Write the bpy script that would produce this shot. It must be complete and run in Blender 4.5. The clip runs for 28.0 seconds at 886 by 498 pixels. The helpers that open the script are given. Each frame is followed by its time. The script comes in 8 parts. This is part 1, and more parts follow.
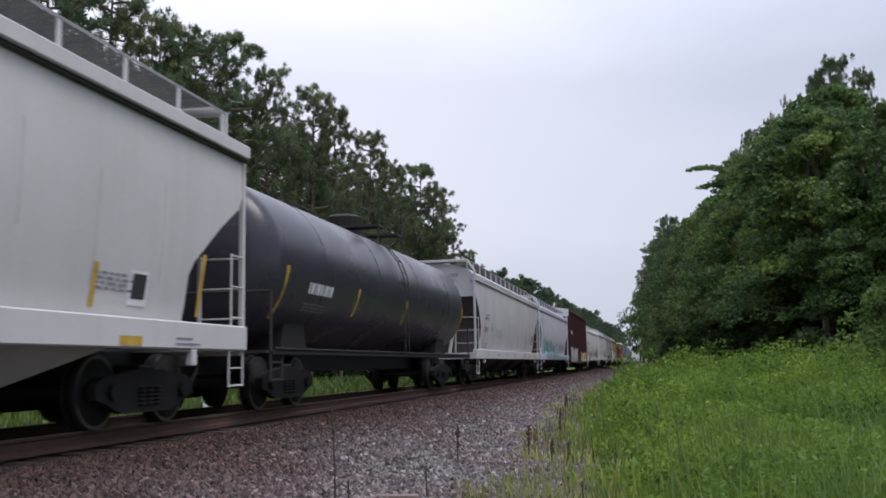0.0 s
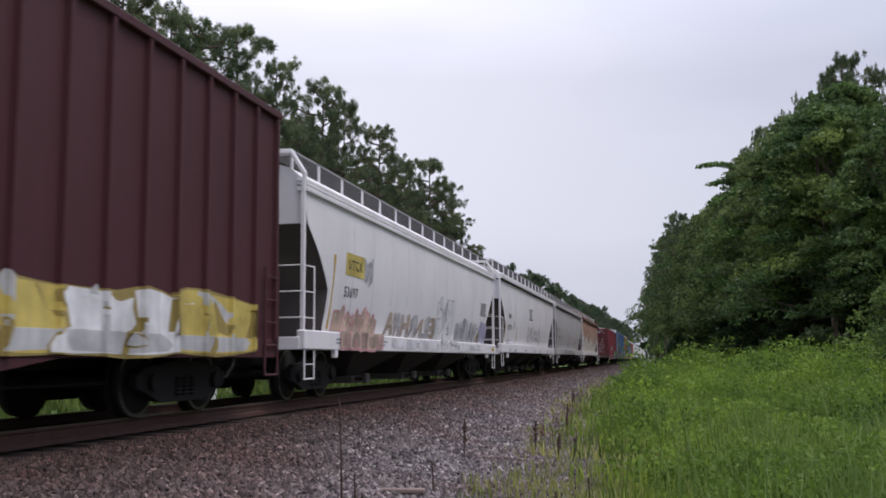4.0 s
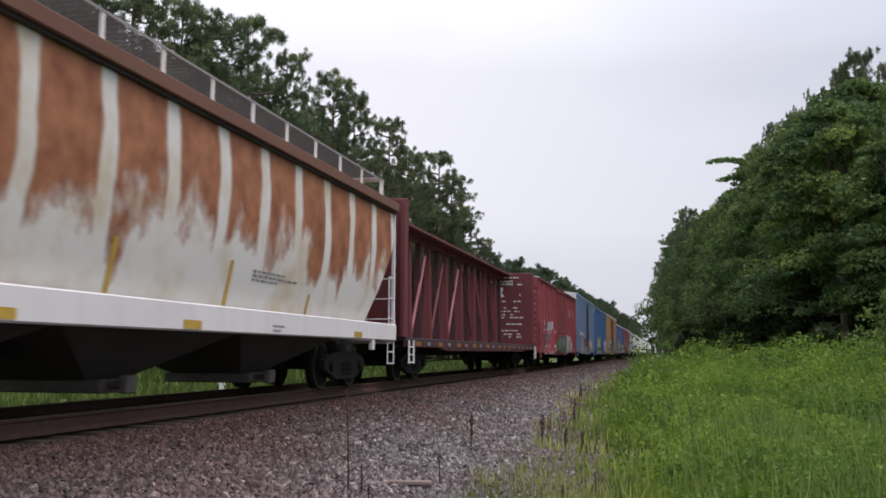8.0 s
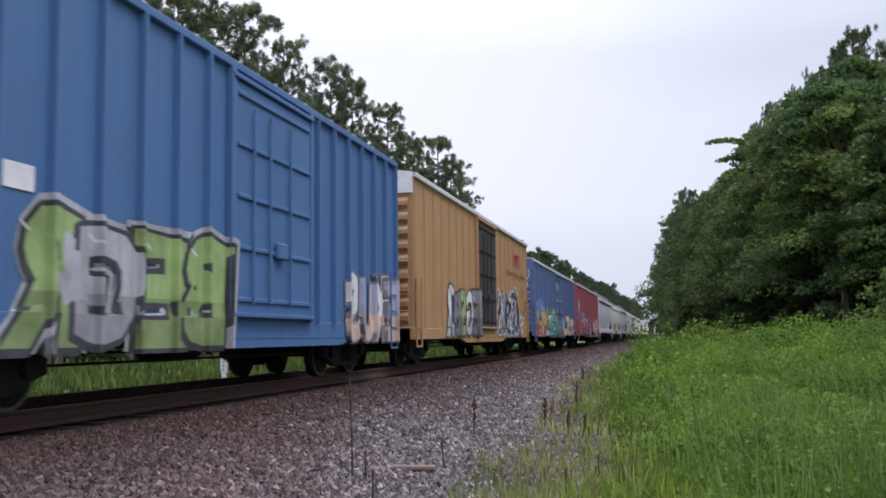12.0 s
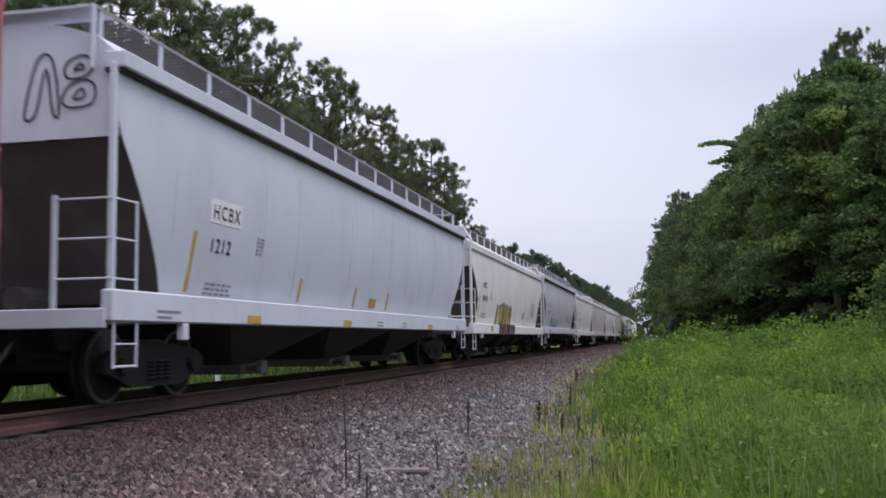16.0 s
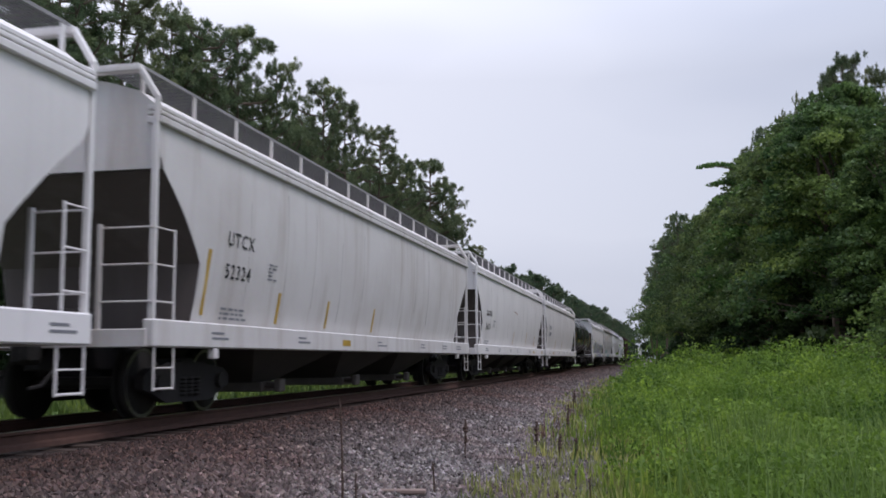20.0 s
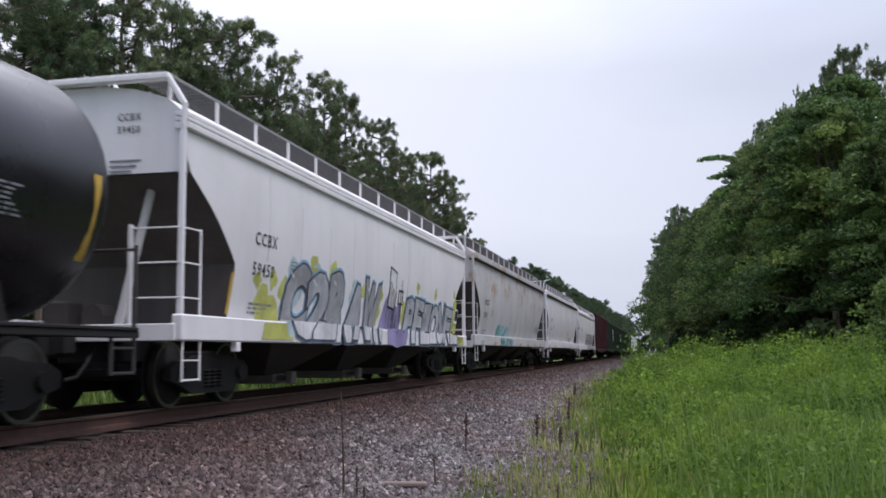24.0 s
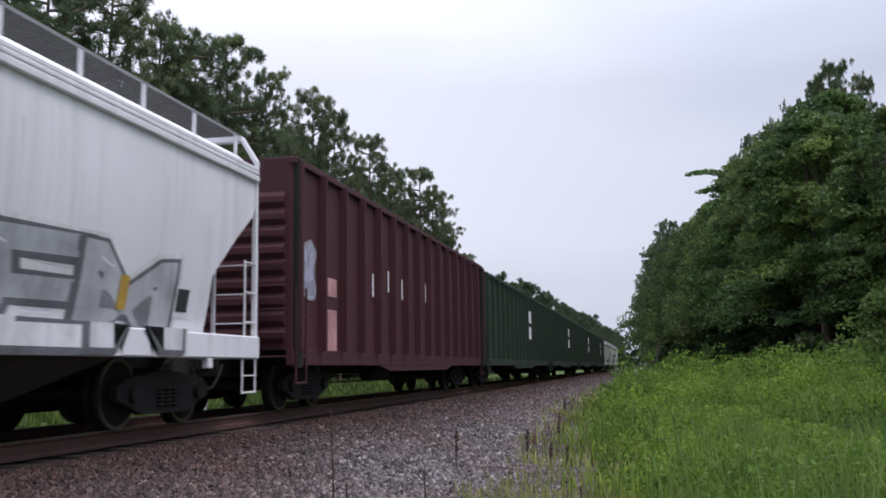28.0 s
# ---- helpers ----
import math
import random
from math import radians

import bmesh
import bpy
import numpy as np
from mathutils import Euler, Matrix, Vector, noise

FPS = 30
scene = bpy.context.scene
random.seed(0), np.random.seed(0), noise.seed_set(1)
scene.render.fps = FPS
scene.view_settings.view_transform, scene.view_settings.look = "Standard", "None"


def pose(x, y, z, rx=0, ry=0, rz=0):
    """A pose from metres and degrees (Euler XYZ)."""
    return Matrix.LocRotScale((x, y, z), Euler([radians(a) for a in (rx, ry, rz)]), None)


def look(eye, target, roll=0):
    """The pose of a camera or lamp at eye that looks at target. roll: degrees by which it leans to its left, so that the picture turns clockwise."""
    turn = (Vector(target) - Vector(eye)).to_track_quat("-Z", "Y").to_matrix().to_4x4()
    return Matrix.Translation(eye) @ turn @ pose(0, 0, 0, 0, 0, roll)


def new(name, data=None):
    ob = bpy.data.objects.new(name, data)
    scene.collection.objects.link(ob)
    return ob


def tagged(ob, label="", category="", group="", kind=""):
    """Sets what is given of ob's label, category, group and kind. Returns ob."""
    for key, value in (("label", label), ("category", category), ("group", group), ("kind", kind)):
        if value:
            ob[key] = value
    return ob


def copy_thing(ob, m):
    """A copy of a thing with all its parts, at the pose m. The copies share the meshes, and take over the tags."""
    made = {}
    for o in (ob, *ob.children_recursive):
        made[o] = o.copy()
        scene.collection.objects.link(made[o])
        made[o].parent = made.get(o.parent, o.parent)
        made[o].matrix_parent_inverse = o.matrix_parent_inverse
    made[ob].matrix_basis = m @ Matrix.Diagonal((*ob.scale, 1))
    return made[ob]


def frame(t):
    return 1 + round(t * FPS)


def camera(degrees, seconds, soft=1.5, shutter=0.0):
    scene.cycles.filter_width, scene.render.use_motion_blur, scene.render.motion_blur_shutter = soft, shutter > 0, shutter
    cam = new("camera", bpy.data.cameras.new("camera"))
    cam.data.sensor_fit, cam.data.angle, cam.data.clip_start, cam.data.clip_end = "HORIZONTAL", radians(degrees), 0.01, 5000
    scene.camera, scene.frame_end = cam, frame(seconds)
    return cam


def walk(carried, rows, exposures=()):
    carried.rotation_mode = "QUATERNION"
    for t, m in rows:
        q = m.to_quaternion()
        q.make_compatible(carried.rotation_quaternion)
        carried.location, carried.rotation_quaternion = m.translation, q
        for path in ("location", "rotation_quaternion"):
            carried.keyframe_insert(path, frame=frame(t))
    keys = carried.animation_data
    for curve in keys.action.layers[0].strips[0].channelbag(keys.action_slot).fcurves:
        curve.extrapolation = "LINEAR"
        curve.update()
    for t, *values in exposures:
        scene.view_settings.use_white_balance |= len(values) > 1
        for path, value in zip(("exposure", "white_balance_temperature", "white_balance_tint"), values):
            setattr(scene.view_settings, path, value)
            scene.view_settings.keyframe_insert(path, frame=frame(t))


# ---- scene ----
EYE = (0.0, 0.0, 1.57)
cam = camera(49.0, 28.0, soft=1.7, shutter=0.12)
walk(cam, [
    (0.0, pose(*EYE, 96.782, 0.943, 11.956)),
    (0.5, pose(*EYE, 95.996, 1.346, 10.287)),
    (1.0, pose(*EYE, 95.083, 1.278, 10.900)),
    (1.5, pose(*EYE, 95.272, 1.706, 11.519)),
    (2.0, pose(*EYE, 96.078, 1.111, 11.398)),
    (2.5, pose(*EYE, 96.176, 0.493, 11.144)),
    (4.5, pose(*EYE, 96.526, 0.403, 12.580)),
    (5.0, pose(*EYE, 96.358, 0.293, 11.916)),
    (5.5, pose(*EYE, 95.971, 0.075, 11.730)),
    (6.0, pose(*EYE, 96.370, -0.149, 12.061)),
    (6.5, pose(*EYE, 96.714, -0.220, 12.923)),
    (7.0, pose(*EYE, 96.708, -0.006, 13.337)),
    (7.5, pose(*EYE, 96.792, -0.032, 13.201)),
    (8.0, pose(*EYE, 96.058, -0.275, 12.849)),
    (8.5, pose(*EYE, 95.382, -0.048, 13.347)),
    (9.0, pose(*EYE, 95.703, 0.087, 13.391)),
    (9.5, pose(*EYE, 96.124, 0.454, 13.083)),
    (10.0, pose(*EYE, 96.506, 0.398, 12.993)),
    (10.5, pose(*EYE, 96.211, 0.321, 13.095)),
    (11.0, pose(*EYE, 95.535, 0.538, 12.466)),
    (11.5, pose(*EYE, 95.134, 0.538, 12.759)),
    (13.5, pose(*EYE, 95.531, 0.732, 13.133)),
    (14.0, pose(*EYE, 95.655, 0.903, 12.640)),
    (14.5, pose(*EYE, 95.739, 1.158, 12.375)),
    (15.0, pose(*EYE, 95.679, 0.654, 12.196)),
    (15.5, pose(*EYE, 95.488, 0.729, 12.325)),
    (16.0, pose(*EYE, 95.327, 0.796, 12.580)),
    (16.5, pose(*EYE, 95.457, 0.859, 12.662)),
    (17.0, pose(*EYE, 95.576, 0.853, 12.661)),
    (17.5, pose(*EYE, 95.747, 0.869, 12.567)),
    (18.0, pose(*EYE, 96.004, 0.774, 12.304)),
    (18.5, pose(*EYE, 96.191, 0.657, 12.218)),
    (19.0, pose(*EYE, 96.234, 0.604, 12.383)),
    (19.5, pose(*EYE, 96.445, 0.573, 12.609)),
    (20.0, pose(*EYE, 96.514, 0.438, 12.440)),
    (20.5, pose(*EYE, 96.608, 0.381, 12.427)),
    (21.0, pose(*EYE, 96.656, -0.051, 12.219)),
    (21.5, pose(*EYE, 96.478, 0.022, 12.177)),
    (23.5, pose(*EYE, 96.098, 0.297, 12.739)),
    (24.0, pose(*EYE, 96.109, 0.450, 12.485)),
    (24.5, pose(*EYE, 96.315, 0.541, 12.565)),
    (25.0, pose(*EYE, 96.369, 0.658, 13.277)),
    (25.5, pose(*EYE, 96.809, 1.389, 11.638)),
    (26.0, pose(*EYE, 97.673, 1.251, 10.896)),
    (26.5, pose(*EYE, 97.705, 1.000, 11.779)),
    (27.0, pose(*EYE, 97.269, 0.793, 12.256)),
    (27.5, pose(*EYE, 97.068, 0.838, 12.171)),
    (28.0, pose(*EYE, 96.993, 0.767, 11.889)),
], exposures=tuple((t, e, 6900 if t == 8 else 6650 if 5 <= t <= 7 else 6450, 22 if 5 <= t <= 7 else 19) for t, e in ((0, 0.08), (1, 0.31), (2, 0.16), (5, 0.03), (7, 0.03), (8, 0.18), (9, 0.44), (10, 0.27), (11, 0.28), (14, 0.32), (15.4, 0.27), (16.5, 0.10), (18, 0.02), (22, 0.02), (23.5, 0.28), (24, 0.19), (25, 0.07), (26, -0.05), (27, -0.03), (28, 0.12))))

# ---- sky, sun ----
world = bpy.data.worlds.new("overcast_sky")
scene.world = world
world.use_nodes = True
wn, wl = world.node_tree.nodes, world.node_tree.links
wn.clear()
w_out = wn.new("ShaderNodeOutputWorld")
w_bg = wn.new("ShaderNodeBackground")
w_sky = wn.new("ShaderNodeTexSky")
w_sky.sky_type, w_sky.sun_disc = "NISHITA", False
w_sky.sun_elevation, w_sky.sun_rotation = radians(50), radians(-35)
w_sky.dust_density = 4.0
w_gain = wn.new("ShaderNodeMix")
w_gain.data_type, w_gain.blend_type = "RGBA", "MULTIPLY"
w_gain.inputs[0].default_value = 1.0
w_gain.inputs[7].default_value = (0.09, 0.09, 0.09, 1)
w_tc = wn.new("ShaderNodeTexCoord")
w_map = wn.new("ShaderNodeMapping")
w_map.inputs["Scale"].default_value = (1.0, 1.0, 3.0)
w_noise = wn.new("ShaderNodeTexNoise")
w_noise.inputs["Scale"].default_value = 1.6
w_noise.inputs["Detail"].default_value = 3
w_ramp = wn.new("ShaderNodeValToRGB")
w_ramp.color_ramp.elements[0].position, w_ramp.color_ramp.elements[1].position = 0.40, 0.64
w_ramp.color_ramp.elements[0].color = (0.394, 0.474, 0.592, 1)
w_ramp.color_ramp.elements[1].color = (0.525, 0.604, 0.702, 1)
w_dot = wn.new("ShaderNodeVectorMath")
w_dot.operation = "DOT_PRODUCT"
w_dot.inputs[1].default_value = Vector((-0.62, 0.62, 0.48)).normalized()
w_glow = wn.new("ShaderNodeMapRange")
w_glow.inputs["From Min"].default_value, w_glow.inputs["From Max"].default_value = 0.35, 1.0
w_glow.inputs["To Min"].default_value, w_glow.inputs["To Max"].default_value = 0.0, 0.34
w_add = wn.new("ShaderNodeMix")
w_add.data_type, w_add.blend_type = "RGBA", "ADD"
w_add.inputs[0].default_value = 1.0
w_mix = wn.new("ShaderNodeMix")
w_mix.data_type = "RGBA"
w_mix.inputs[0].default_value = 0.86
wl.new(w_tc.outputs["Generated"], w_map.inputs["Vector"])
wl.new(w_map.outputs[0], w_noise.inputs["Vector"])
wl.new(w_noise.outputs["Fac"], w_ramp.inputs[0])
wl.new(w_tc.outputs["Generated"], w_dot.inputs[0])
wl.new(w_dot.outputs["Value"], w_glow.inputs["Value"])
wl.new(w_ramp.outputs[0], w_add.inputs[6])
wl.new(w_glow.outputs[0], w_add.inputs[7])
wl.new(w_sky.outputs[0], w_gain.inputs[6])
wl.new(w_gain.outputs[2], w_mix.inputs[6])
wl.new(w_add.outputs[2], w_mix.inputs[7])
w_sep = wn.new("ShaderNodeSeparateXYZ")
wl.new(w_tc.outputs["Generated"], w_sep.inputs[0])
w_zen = wn.new("ShaderNodeMapRange")
w_zen.inputs["From Min"].default_value, w_zen.inputs["From Max"].default_value = 0.28, 1.0
w_zen.inputs["To Min"].default_value, w_zen.inputs["To Max"].default_value = 0.95, 3.1
wl.new(w_sep.outputs["Z"], w_zen.inputs[0])
w_lum = wn.new("ShaderNodeMix")
w_lum.data_type, w_lum.blend_type = "RGBA", "MULTIPLY"
w_lum.inputs[0].default_value = 1.0
wl.new(w_mix.outputs[2], w_lum.inputs[6])
wl.new(w_zen.outputs[0], w_lum.inputs[7])
wl.new(w_lum.outputs[2], w_bg.inputs["Color"])
w_bg.inputs["Strength"].default_value = 1.0
wl.new(w_bg.outputs[0], w_out.inputs[0])

sun = new("sun", bpy.data.lights.new("sun", "SUN"))
sun.data.energy, sun.data.angle, sun.data.color = 1.5, radians(25), (1.0, 0.97, 0.93)
sun.matrix_world = look((0, 0, 60), (-30, 14, 0))


# ---- materials ----
def ramp(nodes, stops):
    r = nodes.new("ShaderNodeValToRGB")
    while len(r.color_ramp.elements) < len(stops):
        r.color_ramp.elements.new(0.5)
    for e, (p, c) in zip(r.color_ramp.elements, stops):
        e.position, e.color = p, (*c, 1)
    return r


def noise_node(nt, scale, detail=4, vec=None, stretch=None, rough=0.55):
    n = nt.nodes.new("ShaderNodeTexNoise")
    n.inputs["Scale"].default_value, n.inputs["Detail"].default_value = scale, detail
    n.inputs["Roughness"].default_value = rough
    tc = nt.nodes.new("ShaderNodeTexCoord")
    if stretch:
        m = nt.nodes.new("ShaderNodeMapping")
        m.inputs["Scale"].default_value = stretch
        nt.links.new(tc.outputs["Object"], m.inputs[0])
        nt.links.new(m.outputs[0], n.inputs["Vector"])
    else:
        nt.links.new(tc.outputs["Object"], n.inputs["Vector"])
    return n


def mixer(nt, fac, a, b, blend="MIX"):
    m = nt.nodes.new("ShaderNodeMix")
    m.data_type, m.blend_type = "RGBA", blend
    for sock, v in ((m.inputs[0], fac), (m.inputs[6], a), (m.inputs[7], b)):
        if hasattr(v, "is_output"):
            nt.links.new(v, sock)
        elif isinstance(v, tuple):
            sock.default_value = (*v[:3], 1)
        else:
            sock.default_value = v
    return m.outputs[2]


def base(name, rough=0.6, metal=0.0, spec=0.4):
    m = bpy.data.materials.new(name)
    m.use_nodes = True
    p = m.node_tree.nodes["Principled BSDF"]
    p.inputs["Roughness"].default_value, p.inputs["Metallic"].default_value = rough, metal
    p.inputs["Specular IOR Level"].default_value = spec
    return m, m.node_tree, p


def bump(nt, p, fac, strength=0.3, dist=0.02):
    b = nt.nodes.new("ShaderNodeBump")
    b.inputs["Strength"].default_value, b.inputs["Distance"].default_value = strength, dist
    nt.links.new(fac, b.inputs["Height"])
    nt.links.new(b.outputs[0], p.inputs["Normal"])


PAINT = {}          # base colours by paint name


def paint(name, col, grime=(0.10, 0.085, 0.075), amount=0.5, rough=0.5, streak=0.5, dents=0.15):
    """Weathered paint: cloudy dirt at one scale, vertical rain streaks and fine grain at another."""
    PAINT[name] = col
    m, nt, p = base(name, rough)
    big = noise_node(nt, 0.55, 5)
    st = noise_node(nt, 1.0, 5, stretch=(2.0, 3.2, 0.22))
    fine = noise_node(nt, 22, 4)
    r1 = ramp(nt.nodes, [(0.42, (0, 0, 0)), (0.75, (1, 1, 1))])
    nt.links.new(big.outputs["Fac"], r1.inputs[0])
    r2 = ramp(nt.nodes, [(0.50, (0, 0, 0)), (0.72, (1, 1, 1))])
    nt.links.new(st.outputs["Fac"], r2.inputs[0])
    f1 = mixer(nt, amount * 0.55, (0, 0, 0), r1.outputs[0])
    f2 = mixer(nt, streak * 0.6, (0, 0, 0), r2.outputs[0])
    c = mixer(nt, f1, col, tuple(g * 0.6 + c0 * 0.35 for g, c0 in zip(grime, col)))
    c = mixer(nt, f2, c, grime)
    c = mixer(nt, 0.10, c, fine.outputs["Color"], "OVERLAY")
    nt.links.new(c, p.inputs["Base Color"])
    rr = nt.nodes.new("ShaderNodeMapRange")
    rr.inputs["To Min"].default_value, rr.inputs["To Max"].default_value = rough - 0.1, rough + 0.25
    nt.links.new(big.outputs["Fac"], rr.inputs[0])
    nt.links.new(rr.outputs[0], p.inputs["Roughness"])
    bump(nt, p, big.outputs["Fac"], dents, 0.03)
    return m


def plain(name, col, rough=0.6, metal=0.0, var=0.25, scale=6.0):
    m, nt, p = base(name, rough, metal)
    n = noise_node(nt, scale, 5)
    c = mixer(nt, n.outputs["Fac"], tuple(v * (1 - var) for v in col), tuple(min(1, v * (1 + var)) for v in col))
    nt.links.new(c, p.inputs["Base Color"])
    bump(nt, p, n.outputs["Fac"], 0.15, 0.01)
    return m


def rust_paint(name):
    """White paint with brown rust fields between the side posts, heavier towards the roof."""
    m, nt, p = base(name, 0.7)
    tc = nt.nodes.new("ShaderNodeTexCoord")
    sep = nt.nodes.new("ShaderNodeSeparateXYZ")
    nt.links.new(tc.outputs["Object"], sep.inputs[0])
    wob = noise_node(nt, 0.9, 4, stretch=(1, 1, 0.8))

    def math_node(op, a, b=0.0):
        n = nt.nodes.new("ShaderNodeMath")
        n.operation = op
        for s, v in ((n.inputs[0], a), (n.inputs[1], b)):
            if hasattr(v, "is_output"):
                nt.links.new(v, s)
            else:
                s.default_value = v
        return n.outputs[0]
    yy = math_node("ADD", sep.outputs["Y"], math_node("MULTIPLY", wob.outputs["Fac"], 0.4))
    cell = math_node("ABSOLUTE", math_node("SUBTRACT", math_node("FRACT", math_node("DIVIDE", yy, 1.42)), 0.5))
    band = math_node("SUBTRACT", 0.41, cell)
    edge = noise_node(nt, 0.9, 5, stretch=(1, 1.1, 0.8))
    height = math_node("ADD", math_node("MULTIPLY", sep.outputs["Z"], 0.55), math_node("MULTIPLY", edge.outputs["Fac"], 1.7))
    fall = math_node("SUBTRACT", height, 2.06)
    both = math_node("MINIMUM", math_node("MULTIPLY", band, 4.0), fall)
    k = ramp(nt.nodes, [(0.0, (0, 0, 0)), (0.06, (0.5, 0.5, 0.5)), (0.20, (1, 1, 1))])
    nt.links.new(both, k.inputs[0])
    tone = noise_node(nt, 2.5, 5)
    rc = ramp(nt.nodes, [(0.3, (0.20, 0.065, 0.028)), (0.7, (0.40, 0.16, 0.075))])
    nt.links.new(tone.outputs["Fac"], rc.inputs[0])
    stain = noise_node(nt, 1.1, 5)
    sr = ramp(nt.nodes, [(0.48, (0, 0, 0)), (0.68, (1, 1, 1))])
    nt.links.new(stain.outputs["Fac"], sr.inputs[0])
    c = mixer(nt, mixer(nt, 0.62, (0, 0, 0), sr.outputs[0]), (0.66, 0.63, 0.59), (0.50, 0.38, 0.22))
    c = mixer(nt, k.outputs[0], c, rc.outputs[0])
    nt.links.new(c, p.inputs["Base Color"])
    bump(nt, p, tone.outputs["Fac"], 0.2, 0.02)
    return m


def leaf_mat(name, dark, light, gloss=0.16, patch=0.45, depth=1.0):
    m, nt, p = base(name, 0.55, spec=gloss)
    g = nt.nodes.new("ShaderNodeNewGeometry")
    oi = nt.nodes.new("ShaderNodeObjectInfo")
    c = mixer(nt, g.outputs["Random Per Island"], dark, light)
    big = noise_node(nt, patch, 4)
    r = ramp(nt.nodes, [(0.32, tuple(0.9 - depth * v for v in (0.48, 0.40, 0.44))), (0.5, (0.9, 0.9, 0.9)), (0.68, tuple(0.9 + depth * v for v in (0.55, 0.42, 0.25)))])
    nt.links.new(big.outputs["Fac"], r.inputs[0])
    c = mixer(nt, 1.0, c, r.outputs[0], "MULTIPLY")
    hue = nt.nodes.new("ShaderNodeHueSaturation")
    mr = nt.nodes.new("ShaderNodeMapRange")
    mr.inputs["To Min"].default_value, mr.inputs["To Max"].default_value = 0.48, 0.525
    nt.links.new(oi.outputs["Random"], mr.inputs[0])
    nt.links.new(mr.outputs[0], hue.inputs["Hue"])
    nt.links.new(c, hue.inputs["Color"])
    nt.links.new(hue.outputs[0], p.inputs["Base Color"])
    tr = nt.nodes.new("ShaderNodeBsdfTranslucent")
    nt.links.new(hue.outputs[0], tr.inputs[0])
    mx = nt.nodes.new("ShaderNodeMixShader")
    mx.inputs[0].default_value = 0.45
    out = nt.nodes["Material Output"]
    nt.links.new(p.outputs[0], mx.inputs[1])
    nt.links.new(tr.outputs[0], mx.inputs[2])
    nt.links.new(mx.outputs[0], out.inputs[0])
    return m


def smeared_paint(name, col):
    """Grey paint with soft brown rust smears below the roof line and cloudy dirt."""
    m = paint(name, col, amount=0.55, streak=0.2)
    nt = m.node_tree
    p = nt.nodes["Principled BSDF"]
    old = p.inputs["Base Color"].links[0].from_socket
    blot = noise_node(nt, 0.85, 6, stretch=(1.0, 0.75, 1.3), rough=0.62)
    k = ramp(nt.nodes, [(0.50, (0, 0, 0)), (0.62, (1, 1, 1))])
    nt.links.new(blot.outputs["Fac"], k.inputs[0])
    tc = nt.nodes.new("ShaderNodeTexCoord")
    sep = nt.nodes.new("ShaderNodeSeparateXYZ")
    nt.links.new(tc.outputs["Object"], sep.inputs[0])
    band = nt.nodes.new("ShaderNodeMapRange")
    band.inputs["From Min"].default_value, band.inputs["From Max"].default_value = 2.5, 3.2
    nt.links.new(sep.outputs["Z"], band.inputs[0])
    f = mixer(nt, band.outputs[0], (0, 0, 0), k.outputs[0])
    tone = noise_node(nt, 3.0, 5)
    tr = ramp(nt.nodes, [(0.35, (0.34, 0.17, 0.08)), (0.65, (0.42, 0.35, 0.28))])
    nt.links.new(tone.outputs["Fac"], tr.inputs[0])
    nt.links.new(mixer(nt, f, old, tr.outputs[0]), p.inputs["Base Color"])
    return m


M = {}
M["white"] = paint("white_paint", (0.735, 0.705, 0.705), amount=0.35, streak=0.14)
M["cream"] = paint("cream_paint", (0.72, 0.685, 0.675), amount=0.35, streak=0.14)
M["grey"] = paint("light_grey_paint", (0.50, 0.475, 0.475), amount=0.45, streak=0.14)
M["pale"] = paint("pale_blue_grey_paint", (0.56, 0.57, 0.625), amount=0.35, streak=0.14)
M["stained"] = paint("stained_grey_paint", (0.61, 0.58, 0.57), grime=(0.20, 0.13, 0.08), amount=0.6, streak=0.5)
M["washed"] = paint("rain_streaked_white_paint", (0.76, 0.74, 0.76), grime=(0.36, 0.34, 0.34), amount=0.6, streak=0.55)
M["smeared"] = smeared_paint("rust_smeared_grey_paint", (0.53, 0.51, 0.51))
M["rusty"] = rust_paint("rusted_white_paint")
M["red"] = paint("red_paint", (0.30, 0.065, 0.075), grime=(0.13, 0.05, 0.045), amount=0.4, streak=0.35)
M["rose"] = paint("faded_red_paint", (0.36, 0.105, 0.12), grime=(0.16, 0.07, 0.07), amount=0.4, streak=0.3)
M["brown"] = paint("brown_red_paint", (0.064, 0.016, 0.020), grime=(0.035, 0.018, 0.018), amount=0.6, streak=0.6, rough=0.65)
M["maroon"] = paint("maroon_paint", (0.155, 0.034, 0.038), grime=(0.05, 0.025, 0.022), amount=0.5, streak=0.5, rough=0.6)
M["sky"] = paint("faded_blue_paint", (0.165, 0.245, 0.37), grime=(0.10, 0.12, 0.15), amount=0.35, streak=0.4)
M["skydoor"] = paint("grimy_blue_door_paint", (0.105, 0.155, 0.235), grime=(0.045, 0.05, 0.055), amount=0.8, streak=0.7)
M["blue"] = paint("blue_paint", (0.070, 0.155, 0.32), grime=(0.05, 0.08, 0.13), amount=0.4, streak=0.4)
M["navy"] = paint("slate_blue_paint", (0.118, 0.165, 0.305), grime=(0.07, 0.08, 0.11), amount=0.35, streak=0.3)
M["yellow"] = paint("tan_yellow_paint", (0.43, 0.245, 0.115), grime=(0.20, 0.12, 0.07), amount=0.5, streak=0.5)
M["green"] = paint("dark_green_paint", (0.025, 0.043, 0.025), grime=(0.012, 0.016, 0.012), amount=0.6, streak=0.5, rough=0.65)
M["black"] = paint("black_tank_paint", (0.010, 0.0095, 0.012), grime=(0.022, 0.020, 0.021), amount=0.4, streak=0.2, rough=0.19)
